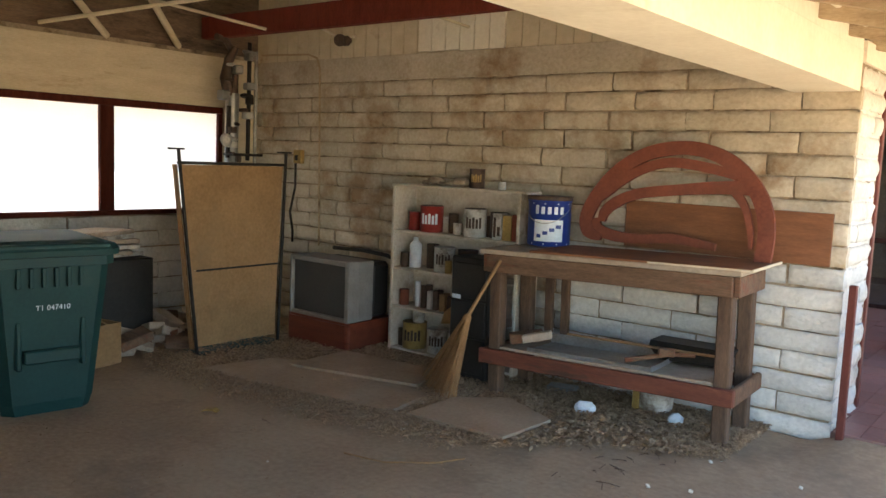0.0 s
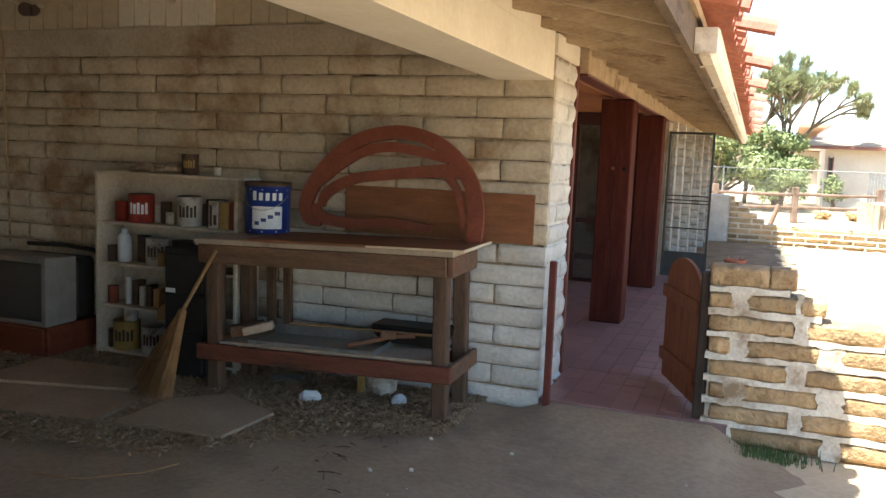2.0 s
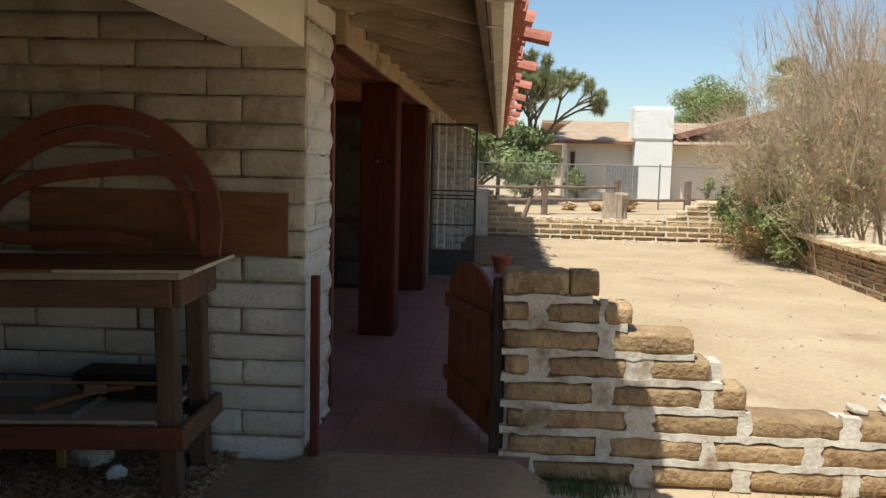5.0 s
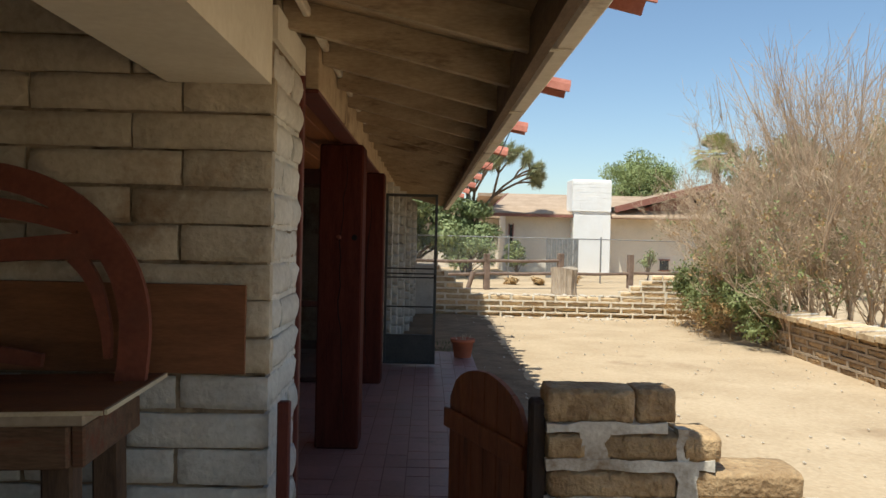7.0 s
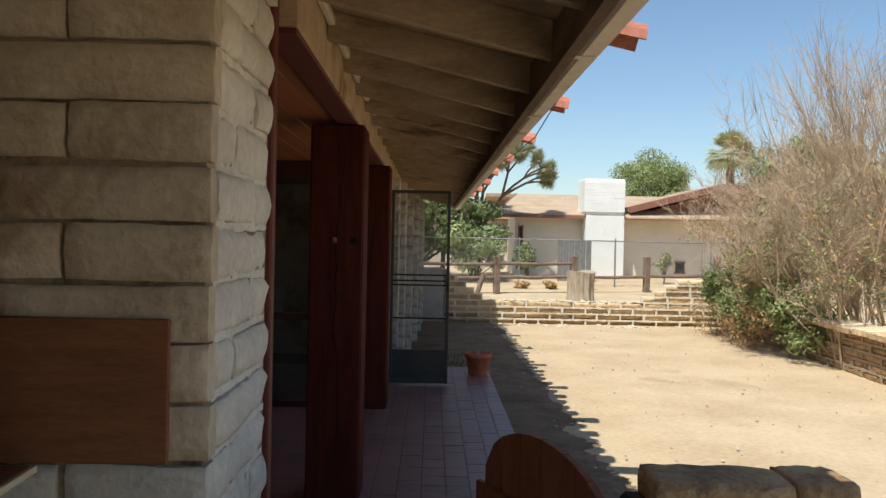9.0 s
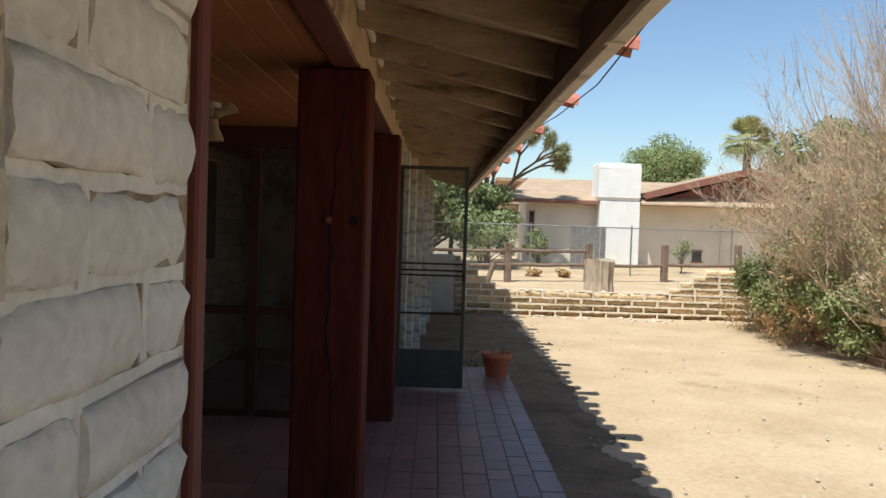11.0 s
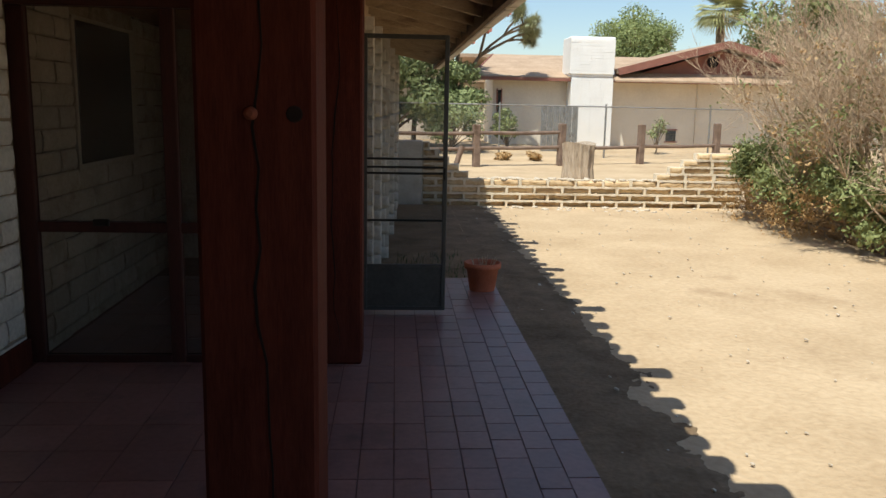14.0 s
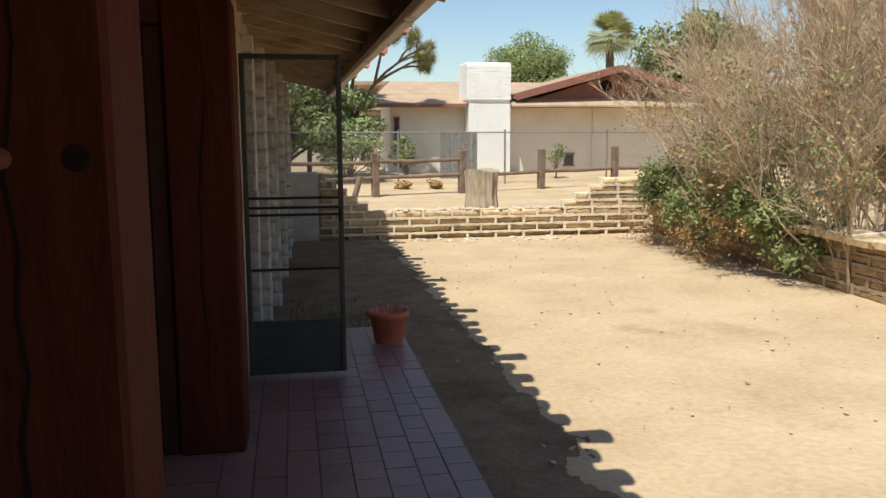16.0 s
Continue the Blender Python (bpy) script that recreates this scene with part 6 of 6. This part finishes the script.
def bush():
    t = thing("dry_tamarisk_bush", "huge half dead bush of bare twigs with some green leaves", "bush", m=pose(7.38, 11.0, -0.08))
    rng = random.Random(9)
    wood, twig = Geo(), Geo()
    tips = []
    def grow(p, d, length, r, depth):
        pts, rad = [p], [r]
        bend = Vector((rng.gauss(0, 0.05), rng.gauss(0, 0.05), rng.gauss(0.03, 0.04)))
        for k in range(3):
            d = (d + bend + Vector((rng.gauss(0, 0.07), rng.gauss(0, 0.07), rng.gauss(0, 0.05)))).normalized()
            p = p + d * length / 3
            pts.append(p)
            rad.append(r * (1 - 0.24 * (k + 1)))
        (wood if depth < 2 else twig).tube(pts, rad, 5 if depth < 2 else 3, False)
        if depth == 4:
            tips.append(p)
            return
        for k in range((5, 5, 5, 4)[depth]):
            q = pts[rng.randrange(1, 4)] if depth else pts[rng.randrange(1, 4)]
            spread = (0.30, 0.36, 0.42, 0.5)[depth]
            nd = (d + Vector((rng.gauss(0, spread), rng.gauss(0, spread), rng.gauss(0.10, spread * 0.6)))).normalized()
            grow(q, nd, length * rng.uniform(0.48, 0.74), max(0.0035, r * 0.45), depth + 1)
    for k in range(34):
        a = 2.4 * k
        s = math.sqrt(k / 34)
        tilt = 0.12 + 0.95 * s * rng.uniform(0.7, 1.1)
        d = Vector((math.cos(a) * tilt, math.sin(a) * tilt, 1.0)).normalized()
        b = Vector((0.5 + math.cos(a) * 1.5 * s, math.sin(a) * 1.8 * s, 0))
        grow(b, d, rng.uniform(1.5, 2.3) * (1.12 - 0.25 * s), 0.034, 0)
    for k in range(18):
        b = Vector((rng.uniform(-1.5, 0.2), rng.uniform(-2.4, 2.0), 0.0))
        d = Vector((rng.uniform(-0.7, 0.1), rng.uniform(-0.5, 0.5), rng.uniform(0.5, 1.0))).normalized()
        grow(b, d, rng.uniform(0.9, 1.4), 0.022, 0)
    for k in range(34):
        b = Vector((rng.uniform(-0.6, 1.8), rng.uniform(-1.2, 1.2), rng.uniform(1.0, 1.6)))
        d = Vector((rng.uniform(-0.75, 0.5), rng.uniform(-0.4, 0.4), 1.0)).normalized()
        wood.tube([b, b + d * 1.3 + Vector((0.05, 0, 0)), b + d * 2.4 + Vector((0.0, 0, 0.25)), b + d * 3.2 + Vector((0.05, 0.05, 0.5))], [0.016, 0.012, 0.007, 0.003], 5, False)
        for q in range(30):
            o = b + d * rng.uniform(1.0, 3.0)
            e = (d + Vector((rng.gauss(0, 0.35), rng.gauss(0, 0.35), 0.2))).normalized() * rng.uniform(0.4, 0.9)
            twig.tube([o, o + e * 0.5, o + e + Vector((0, 0, 0.06))], [0.005, 0.0035, 0.002], 3, False)
    for k in range(90):
        b = Vector((rng.uniform(-1.2, 0.8), rng.uniform(-2.2, 2.2), rng.uniform(1.0, 2.6)))
        s = rng.uniform(0.7, 1.5)
        d = Vector((rng.uniform(-1.0, -0.1), rng.uniform(-0.8, 0.5), 0)).normalized()
        pts = [b + d * s * u + Vector((0, 0, 0.35 * u * s - 0.75 * s * u * u)) for u in (0, 0.2, 0.4, 0.6, 0.8, 1.0)]
        pts = [Vector((p.x, p.y, max(p.z, 0.1))) for p in pts]
        twig.tube(pts, [0.008, 0.007, 0.006, 0.005, 0.004, 0.002], 3, False)
        for q in range(6):
            o = pts[rng.randrange(1, 6)]
            e = Vector((rng.gauss(-0.1, 0.25), rng.gauss(0, 0.25), rng.gauss(0.05, 0.2)))
            twig.tube([o, o + e * 0.6, o + e + Vector((0, 0, -0.05))], [0.004, 0.003, 0.0015], 3, False)
    part("limb_structure", wood, TWIG, t)
    part("twig_crown", twig, TWIG, t)
    green, rust = Geo(), Geo()
    for p in tips:
        if p.z < 1.5 and rng.random() < 0.05:
            leaves_into(green if rng.random() < 0.6 else rust, rng, p, 0.25, 12, 0.035, 0.7, 0.1)
        elif p.z < 2.8 and rng.random() < 0.01:
            leaves_into(rust, rng, p, 0.22, 16, 0.028, 0.9, 0.1)
        elif p.z < 2.3 and rng.random() < 0.02:
            leaves_into(green, rng, p, 0.25, 16, 0.03, 0.9, 0.1)
    for k in range(95):
        y = rng.uniform(-1.8, 2.3)
        c = (-1.75 + rng.uniform(-0.25, 0.6), y, rng.uniform(0.45, 1.0) + 0.12 * y)
        leaves_into(green, rng, c, 0.28, 150, 0.036, 0.8, 0.05)
    for k in range(40):
        c = (-1.75 + rng.uniform(-0.35, 0.2), rng.uniform(-1.2, 2.3), rng.uniform(0.05, 0.75))
        leaves_into(rust, rng, c, 0.26, 110, 0.022, 0.8, 0.05)
    for k in range(30):
        c = (rng.uniform(-0.6, 0.9), rng.uniform(-1.5, 0.5), rng.uniform(1.6, 2.7))
        leaves_into(rust, rng, c, 0.28, 60, 0.025, 0.9, 0.05)
    part("green_foliage", green, LEAFGREEN, t)
    part("dried_foliage", rust, LEAFRUST, t)


bush()
tree("round_tree", "rounded green pepper tree behind the neighbour's house", 13.0, 45, 0.2, 6.9, 2.6, LEAFPALE, 31, 26000, 0.075, squash=0.75, blobs=40)
tree("round_tree", "loose green tree behind the dry bush", 16.0, 30.5, 0.2, 6.3, 3.4, LEAFDARK, 32, 9000, 0.14)
tree("round_tree", "tall green tree showing through the dry bush", 14.5, 19.5, 0.0, 5.6, 3.0, LEAFGREEN, 33, 9000, 0.10, low=0.2)
tree("desert_willow", "dense green tree beyond the end of the house", -0.2, 26.8, 0.0, 3.9, 2.3, LEAFDARK, 34, 10000, 0.09, low=0.12)
tree("desert_willow", "leafy green shrub below the joshua trees", 1.9, 27.6, 0.0, 3.2, 1.5, LEAFDARK, 41, 8000, 0.08, trunk=0.08, low=0.1)
tree("desert_willow", "green shrub behind the wire fence", 2.0, 26.4, 0.0, 2.1, 1.2, LEAFDARK, 35, 4500, 0.06, trunk=0.06, low=0.1)
tree("round_shrub", "small rounded green shrub by the neighbour's wall", 3.95, 27.6, 0.1, 1.5, 0.62, LEAFGREEN, 36, 2600, 0.05, trunk=0.04, low=0.1)
tree("round_shrub", "straggly small shrub behind the rail fence", 8.6, 26.6, 0.1, 1.3, 0.5, LEAFGREEN, 37, 350, 0.05, trunk=0.03, low=0.2)
for tx, tr, th, ts in ((5.4, 0.35, 0.5, 38), (4.3, 0.3, 0.35, 39), (3.4, 0.28, 0.3, 40)):
    tree("dry_tumbleweed", "low round dry tumbleweed on the sand by the rail fence", tx, 24.2, -0.05, th, tr, LEAFRUST, ts, 1400, 0.04, trunk=0.02, low=0.1)


def joshua(x, y, h, seed):
    t = thing("joshua_tree", "shaggy spiky joshua tree rising above the green shrubs", "tree", m=pose(x, y, 0))
    rng = random.Random(seed)
    g, s = Geo(), Geo()
    def arm(p, d, length, r, depth):
        q = p + d * length
        g.tube([p, (p + q) / 2 + Vector((rng.uniform(-0.05, 0.05), 0, 0.03)), q], [r, r * 0.9, r * 0.8], 8)
        if depth == 4 or (depth > 1 and rng.random() < 0.2):
            for k in range(280):
                v = (d * 0.5 + Vector((rng.gauss(0, 0.8), rng.gauss(0, 0.8), rng.gauss(0, 0.7)))).normalized() * rng.uniform(0.18, 0.34)
                o = q - d * rng.uniform(0, 0.42)
                w = v.cross(Vector((0.3, 0.2, 1))).normalized() * 0.018
                s.add([o - w, o + w, o + v], [(0, 1, 2)])
            return
        for k in range(3 if depth else 4):
            arm(q, (d + Vector((rng.gauss(0, 0.55), rng.gauss(0, 0.5), rng.gauss(0.1, 0.25)))).normalized(), length * rng.uniform(0.55, 0.8), r * 0.75, depth + 1)
    arm(Vector((0, 0, 0)), Vector((0.05, 0, 1)), h * 0.42, 0.09, 0)
    part("trunk", g, BARK, t)
    part("spiky_crown", s, JOSHUALEAF, t)


joshua(2.2, 28.3, 4.6, 5)
joshua(0.9, 28.8, 5.2, 7)


def palm(x, y, h):
    t = thing("fan_palm", "tall fan palm with drooping fronds behind the neighbour's roof", "tree", m=pose(x, y, 0))
    rng = random.Random(6)
    part("trunk", Geo().tube([(0, 0, 0), (0.1, 0, h * 0.5), (0, 0, h * 0.86)], [0.28, 0.22, 0.2], 10), BARK, t)
    g = Geo()
    for k in range(90):
        a, el = rng.uniform(0, 6.28), rng.uniform(-0.8, 1.35)
        d = Vector((math.cos(a) * math.cos(el), math.sin(a) * math.cos(el), math.sin(el)))
        b = Vector((0, 0, h * 0.86)) + d * 0.5
        side = d.cross(Vector((0, 0, 1))).normalized()
        up = side.cross(d)
        for j in range(13):
            f = (j - 6) / 6
            v = (d * math.cos(f * 1.1) + side * math.sin(f * 1.1)).normalized()
            e = b + v * 1.05 - Vector((0, 0, 0.22))
            m = b + v * 0.6
            g.add([b, m + up * 0.02 + side * 0.035, e, m - side * 0.035], [(0, 1, 2, 3)])
    part("fronds", g, PALMLEAF, t)


palm(16.4, 42, 7.5)


def far_scrub():
    rng = random.Random(77)
    g = Geo()
    for k in range(60):
        x, y = rng.uniform(-60, 90), rng.uniform(62, 110)
        leaves_into(g, rng, (x, y, rng.uniform(0.5, 2.2)), rng.uniform(2, 4), 260, 0.4, 0.6, 0.4)
    part("far_trees", g, LEAFDARK, kind="stuff")
    g = Geo()
    for k in range(150):
        s = rng.uniform(0.015, 0.045)
        if k < 40:
            x, y, z = rng.uniform(1.5, 6.0), rng.uniform(13.4, 13.95), -0.09
        elif k < 55:
            x, y, z = rng.uniform(2.4, 5.5), rng.uniform(0.05, 0.2), 0.268
        else:
            x, y, z = rng.uniform(1.6, 5.2), rng.uniform(14.03, 14.2), 0.352
        g.box(-s * 1.3, -s, 0, s * 1.3, s, s * 0.8, pose(x, y, z, rng.uniform(-15, 15), rng.uniform(-15, 15), rng.uniform(0, 180)), bev=s * 0.25)
    part("rubble", g, ROCK, kind="stuff")


far_scrub()


# ---- pieces of walls and floors ----
def worn_bricks(name, mat, count, seed, power=7.0):
    """Unit bricks with rounded, weathered edges, to be scaled."""
    made = []
    nx, ny, nz = 8, 4, 4
    for k in range(count):
        o = seed + k * 7.3
        index, vs, fs = {}, [], []
        def at(i, j, l):
            key = (i, j, l)
            if key not in index:
                p = Vector((2 * i / nx - 1, 2 * j / ny - 1, 2 * l / nz - 1))
                p = Vector([math.copysign(abs(c) ** 0.75, c) for c in p])
                q = p / (abs(p.x) ** (power * 2.2) + abs(p.y) ** power + abs(p.z) ** power) ** (1 / power)
                q = Vector((max(-1.0, min(1.0, q.x)), q.y, q.z))
                w = 1 + 0.07 * noise.noise((q.x * 3 + o, q.y * 1.2, q.z * 1.2)) + 0.05 * noise.noise((q.x * 9, q.y * 4 + o, q.z * 4))
                index[key] = len(vs)
                vs.append((q.x * 0.5 * (1 + (w - 1) * 0.35), q.y * 0.5 * w, q.z * 0.5 * w))
            return index[key]
        for i in range(nx):
            for j in range(ny):
                fs += [(at(i, j, 0), at(i, j + 1, 0), at(i + 1, j + 1, 0), at(i + 1, j, 0)), (at(i, j, nz), at(i + 1, j, nz), at(i + 1, j + 1, nz), at(i, j + 1, nz))]
            for l in range(nz):
                fs += [(at(i, 0, l), at(i + 1, 0, l), at(i + 1, 0, l + 1), at(i, 0, l + 1)), (at(i, ny, l), at(i, ny, l + 1), at(i + 1, ny, l + 1), at(i + 1, ny, l))]
        for j in range(ny):
            for l in range(nz):
                fs += [(at(0, j, l), at(0, j, l + 1), at(0, j + 1, l + 1), at(0, j + 1, l)), (at(nx, j, l), at(nx, j + 1, l), at(nx, j + 1, l + 1), at(nx, j, l + 1))]
        made.append(Geo().add(vs, fs, True).mesh(name, mat))
    return made


def front_bricks(meshes, joints):
    """Stepped adobe wall by the gate: slightly recessed bricks with smeared mortar between them."""
    rng = random.Random(18)
    for r, row in enumerate(COURSES):
        row, end, z = list(row), COURSE_ENDS[r], -0.135 + YARDWALL * r
        while row[-1][1] + 0.2 < end:
            a = row[-1][1] + rng.uniform(0.055, 0.08)
            row.append((a, min(end, a + 0.465 + rng.uniform(-0.02, 0.02))))
        for k, (a, b) in enumerate(row):
            ob = bpy.data.objects.new("brick", meshes[rng.randrange(len(meshes))])
            scene.collection.objects.link(ob)
            top = r == len(COURSES) - 1
            high = YARDWALL - (0.012 if top else rng.uniform(0.024, 0.044))
            ob.location = ((a + b) / 2, 0.128 - rng.uniform(0.0, 0.006) - (0.012 if top else 0), z + 0.012 + high / 2 + rng.uniform(0, 0.006))
            ob.scale = (b - a + 0.012, 0.185 if top else 0.225, high * 1.02)
            ob.rotation_euler = (rng.uniform(-0.015, 0.015), rng.uniform(-0.012, 0.012), rng.uniform(-0.01, 0.01))
            ob.parent = front_wall
            if k and not top:
                m = (row[k - 1][1] + a) / 2
                w = a - row[k - 1][1] + 0.02
                n = 5
                line = [(m + rng.uniform(-0.006, 0.006), z + YARDWALL * i / n) for i in range(n + 1)]
                joints.ribbon(line, [w * rng.uniform(0.85, 1.3) for _ in line], 0.06, pose(0, 0.012 + rng.uniform(-0.004, 0.004), 0))
        if r:
            n = int((end - 1.03) / 0.06)
            line = [(1.02 + (end - 1.05) * i / n, z + rng.uniform(-0.005, 0.005)) for i in range(n + 1)]
            joints.ribbon(line, [0.032 * rng.uniform(0.7, 1.5) for _ in line], 0.06, pose(0, 0.010, 0))


def lay_pieces():
    white = block_meshes("brick", BLOCK, 9, 0.009, 1, slump=0.014, edge=0.008)
    whiter = block_meshes("brick", BLOCKWHITE, 8, 0.009, 3, slump=0.014, edge=0.008)
    adobe = block_meshes("brick", ADOBE, 8, 0.020, 2, deep=0.20, slump=0.0, edge=0.007)
    pale = block_meshes("brick", PALEADOBE, 6, 0.022, 4, deep=0.20, slump=0.0, edge=0.010)
    # lower right of the bench wall: sky light put in as whiter blocks
    def skylit_low_right(u, r):
        return whiter if u is None else (r < 9 and u > 3.6)
    G = 0.014
    bricks(wall_bench, white, (-5.63, 0.0, 0), (1, 0, 0), -0.2255, 17, PITCH, 0.556, 5.63, 0.07, G, 10, phase=(0.27, 0.455), jitter=0.006, lower=skylit_low_right)
    bricks(wall_bench, white, (-5.63, 0.0, 0), (1, 0, 0), 2.095, 1, PITCH, 0.556, 5.23, 0.07, G, 11, phase=(0.455, 0.27))
    # end face of the pier
    def all_clean(u, r):
        return whiter if u is None else r < 30
    pier = block_meshes("brick", BLOCKWHITE, 8, 0.011, 7, slump=0.0, edge=0.012)
    J = Geo()
    bricks(wall_bench, pier, (0.0, 0.072, 0), (0, 1, 0), -0.2255, 18, PITCH, 0.42, 0.622, 0.07, 0.022, 12, phase=(0.22, 0.0), jitter=0.007, joints=J, recess=0.004, sunk=0.021, short=0.016)
    part("pointing", J, BLOCKWHITE, wall_bench)
    bricks(wall_window, whiter, (-5.63, -7.5, 0), (0, 1, 0), -0.08, 7, 0.1475, 0.556, 7.4, 0.05, G, 13)
    # porch side wall and its run behind the screens, broken by the window
    bricks(wall_porch, whiter, (-1.82, 0.77, 0), (0, 1, 0), -0.089, 17, PITCH, 0.556, 4.66, 0.05, G, 14)
    bricks(wall_porch, white, (-1.82, 5.53, 0), (0, 1, 0), -0.08, 8, 0.1434, 0.556, 3.3, 0.05, G, 15)
    bricks(wall_porch, white, (-1.82, 5.53, 0), (0, 1, 0), 1.07, 8, 0.139, 0.556, 0.82, 0.05, G, 16)
    bricks(wall_porch, white, (-1.82, 7.66, 0), (0, 1, 0), 1.07, 8, 0.139, 0.556, 1.18, 0.05, G, 17)
    J = Geo()
    front_bricks(worn_bricks("brick", ADOBE, 9, 5, 13.0), J)
    part("pointing", J, MORTAR, front_wall)
    J = Geo()
    for r, (deep_set, uneven, tight) in enumerate(((0.09, 0.035, 0.024), (0.08, 0.03, 0.028), (0.05, 0.022, 0.03), (0.014, 0.012, 0.034))):
        bricks(far_wall, pale, (0.75, 14.0, 0), (1, 0, 0), -0.11 + 0.118 * r, 1, 0.118, 0.46, 5.35, 0.2, tight, 19 + 30 * r, phase=(0.24 * (r % 2), 0), jitter=uneven, joints=J, recess=deep_set)
    bricks(far_wall, pale, (0, 14.0, 0), (1, 0, 0), 0.362, 4, 0.118, 0.48, 6, 0.2, 0.034, 20, jitter=0.012, limits=lambda r: (4.62 + 0.22 * r, 6.1), joints=J, recess=0.018)
    bricks(far_wall, pale, (0, 14.0, 0), (1, 0, 0), 0.362, 5, 0.118, 0.48, 6, 0.2, 0.034, 21, jitter=0.012, limits=lambda r: (0.75, 1.50 - 0.16 * r), joints=J, recess=0.018)
    part("pointing", J, FARMORTAR, far_wall)
    J = Geo()
    d = Vector((side_x(14) - side_x(5), 9, 0)).normalized()
    bricks(side_wall, adobe, (side_x(14), 14.0, 0), tuple(-d), -0.1, 5, 0.112, 0.48, 9.0, 0.2, 0.030, 22, jitter=0.012, joints=J, recess=0.014)
    bricks(side_wall, adobe, (side_x(5), 5.0, 0), (0, -1, 0), -0.1, 5, 0.112, 0.48, 4.7, 0.2, 0.030, 23, jitter=0.012, joints=J, recess=0.014)
    part("pointing", J, SIDEMORTAR, side_wall)
    J = Geo()
    rng = random.Random(24)
    y = 10.2
    while y > 0.4:
        me = pale[rng.randrange(6)]
        ob = bpy.data.objects.new("cap_stone", me)
        scene.collection.objects.link(ob)
        ob.location, ob.scale = (side_x(y) + 0.11, y, 0.495 + rng.uniform(-0.006, 0.006)), (0.40, 0.07, 0.44)
        ob.rotation_euler = (-math.pi / 2, rng.uniform(-0.06, 0.0) + 0.12, math.pi / 2 * 0 + math.atan(-0.045) + math.pi / 2)
        ob.rotation_euler = (Matrix.Rotation(math.atan(-0.045), 3, "Z") @ Matrix.Rotation(rng.uniform(-0.10, -0.04), 3, "Y") @ Matrix.Rotation(math.pi / 2, 3, "Z") @ Matrix.Rotation(-math.pi / 2, 3, "X")).to_euler()
        ob.parent = side_wall
        J.box(-0.235, -0.014, 0, 0.235, 0.014, 0.05, pose(side_x(y) + 0.11, y - 0.212, 0.492, 0, -4, -2.6), bev=0.006)
        y -= 0.425
    part("cap_pointing", J, MORTAR, side_wall)
    # floor tiles
    floor = bpy.data.objects["floor"]
    def tile_mesh():
        g = Geo().box(-0.5, -0.5, -0.5, 0.5, 0.5, 0.5)
        me = g.mesh("floor_tile", TILE)
        return me
    me = tile_mesh()
    rng = random.Random(25)
    def lay(x0, x1, y0, y1):
        ob = bpy.data.objects.new("floor_tile", me)
        scene.collection.objects.link(ob)
        ob.location = ((x0 + x1) / 2, (y0 + y1) / 2, -0.008 + rng.uniform(-0.0015, 0.0015))
        ob.scale = (x1 - x0 - 0.006, y1 - y0 - 0.006, 0.016)
        ob.rotation_euler = (rng.uniform(-0.003, 0.003), rng.uniform(-0.003, 0.003), 0)
        ob.parent = floor
    xs = [-1.79, -1.49, -1.19, -0.89, -0.59, -0.29, 0.01, 0.16, 0.31, 0.46, 0.61, 0.76, 0.91, 1.045, 1.185]
    for i in range(len(xs) - 1):
        a, b = xs[i], xs[i + 1]
        step = 0.20 if a > 0.45 else 0.30
        y = 0.0 if i % 2 == 0 or a < 0.6 else -step * 0.5
        lo = 0.0 if a > -0.02 else 0.5
        while y < 7.93:
            y2 = min(y + step, 7.95)
            if y2 > lo + 0.03:
                lay(a, b, max(y, lo), y2)
            y = y2


lay_pieces()
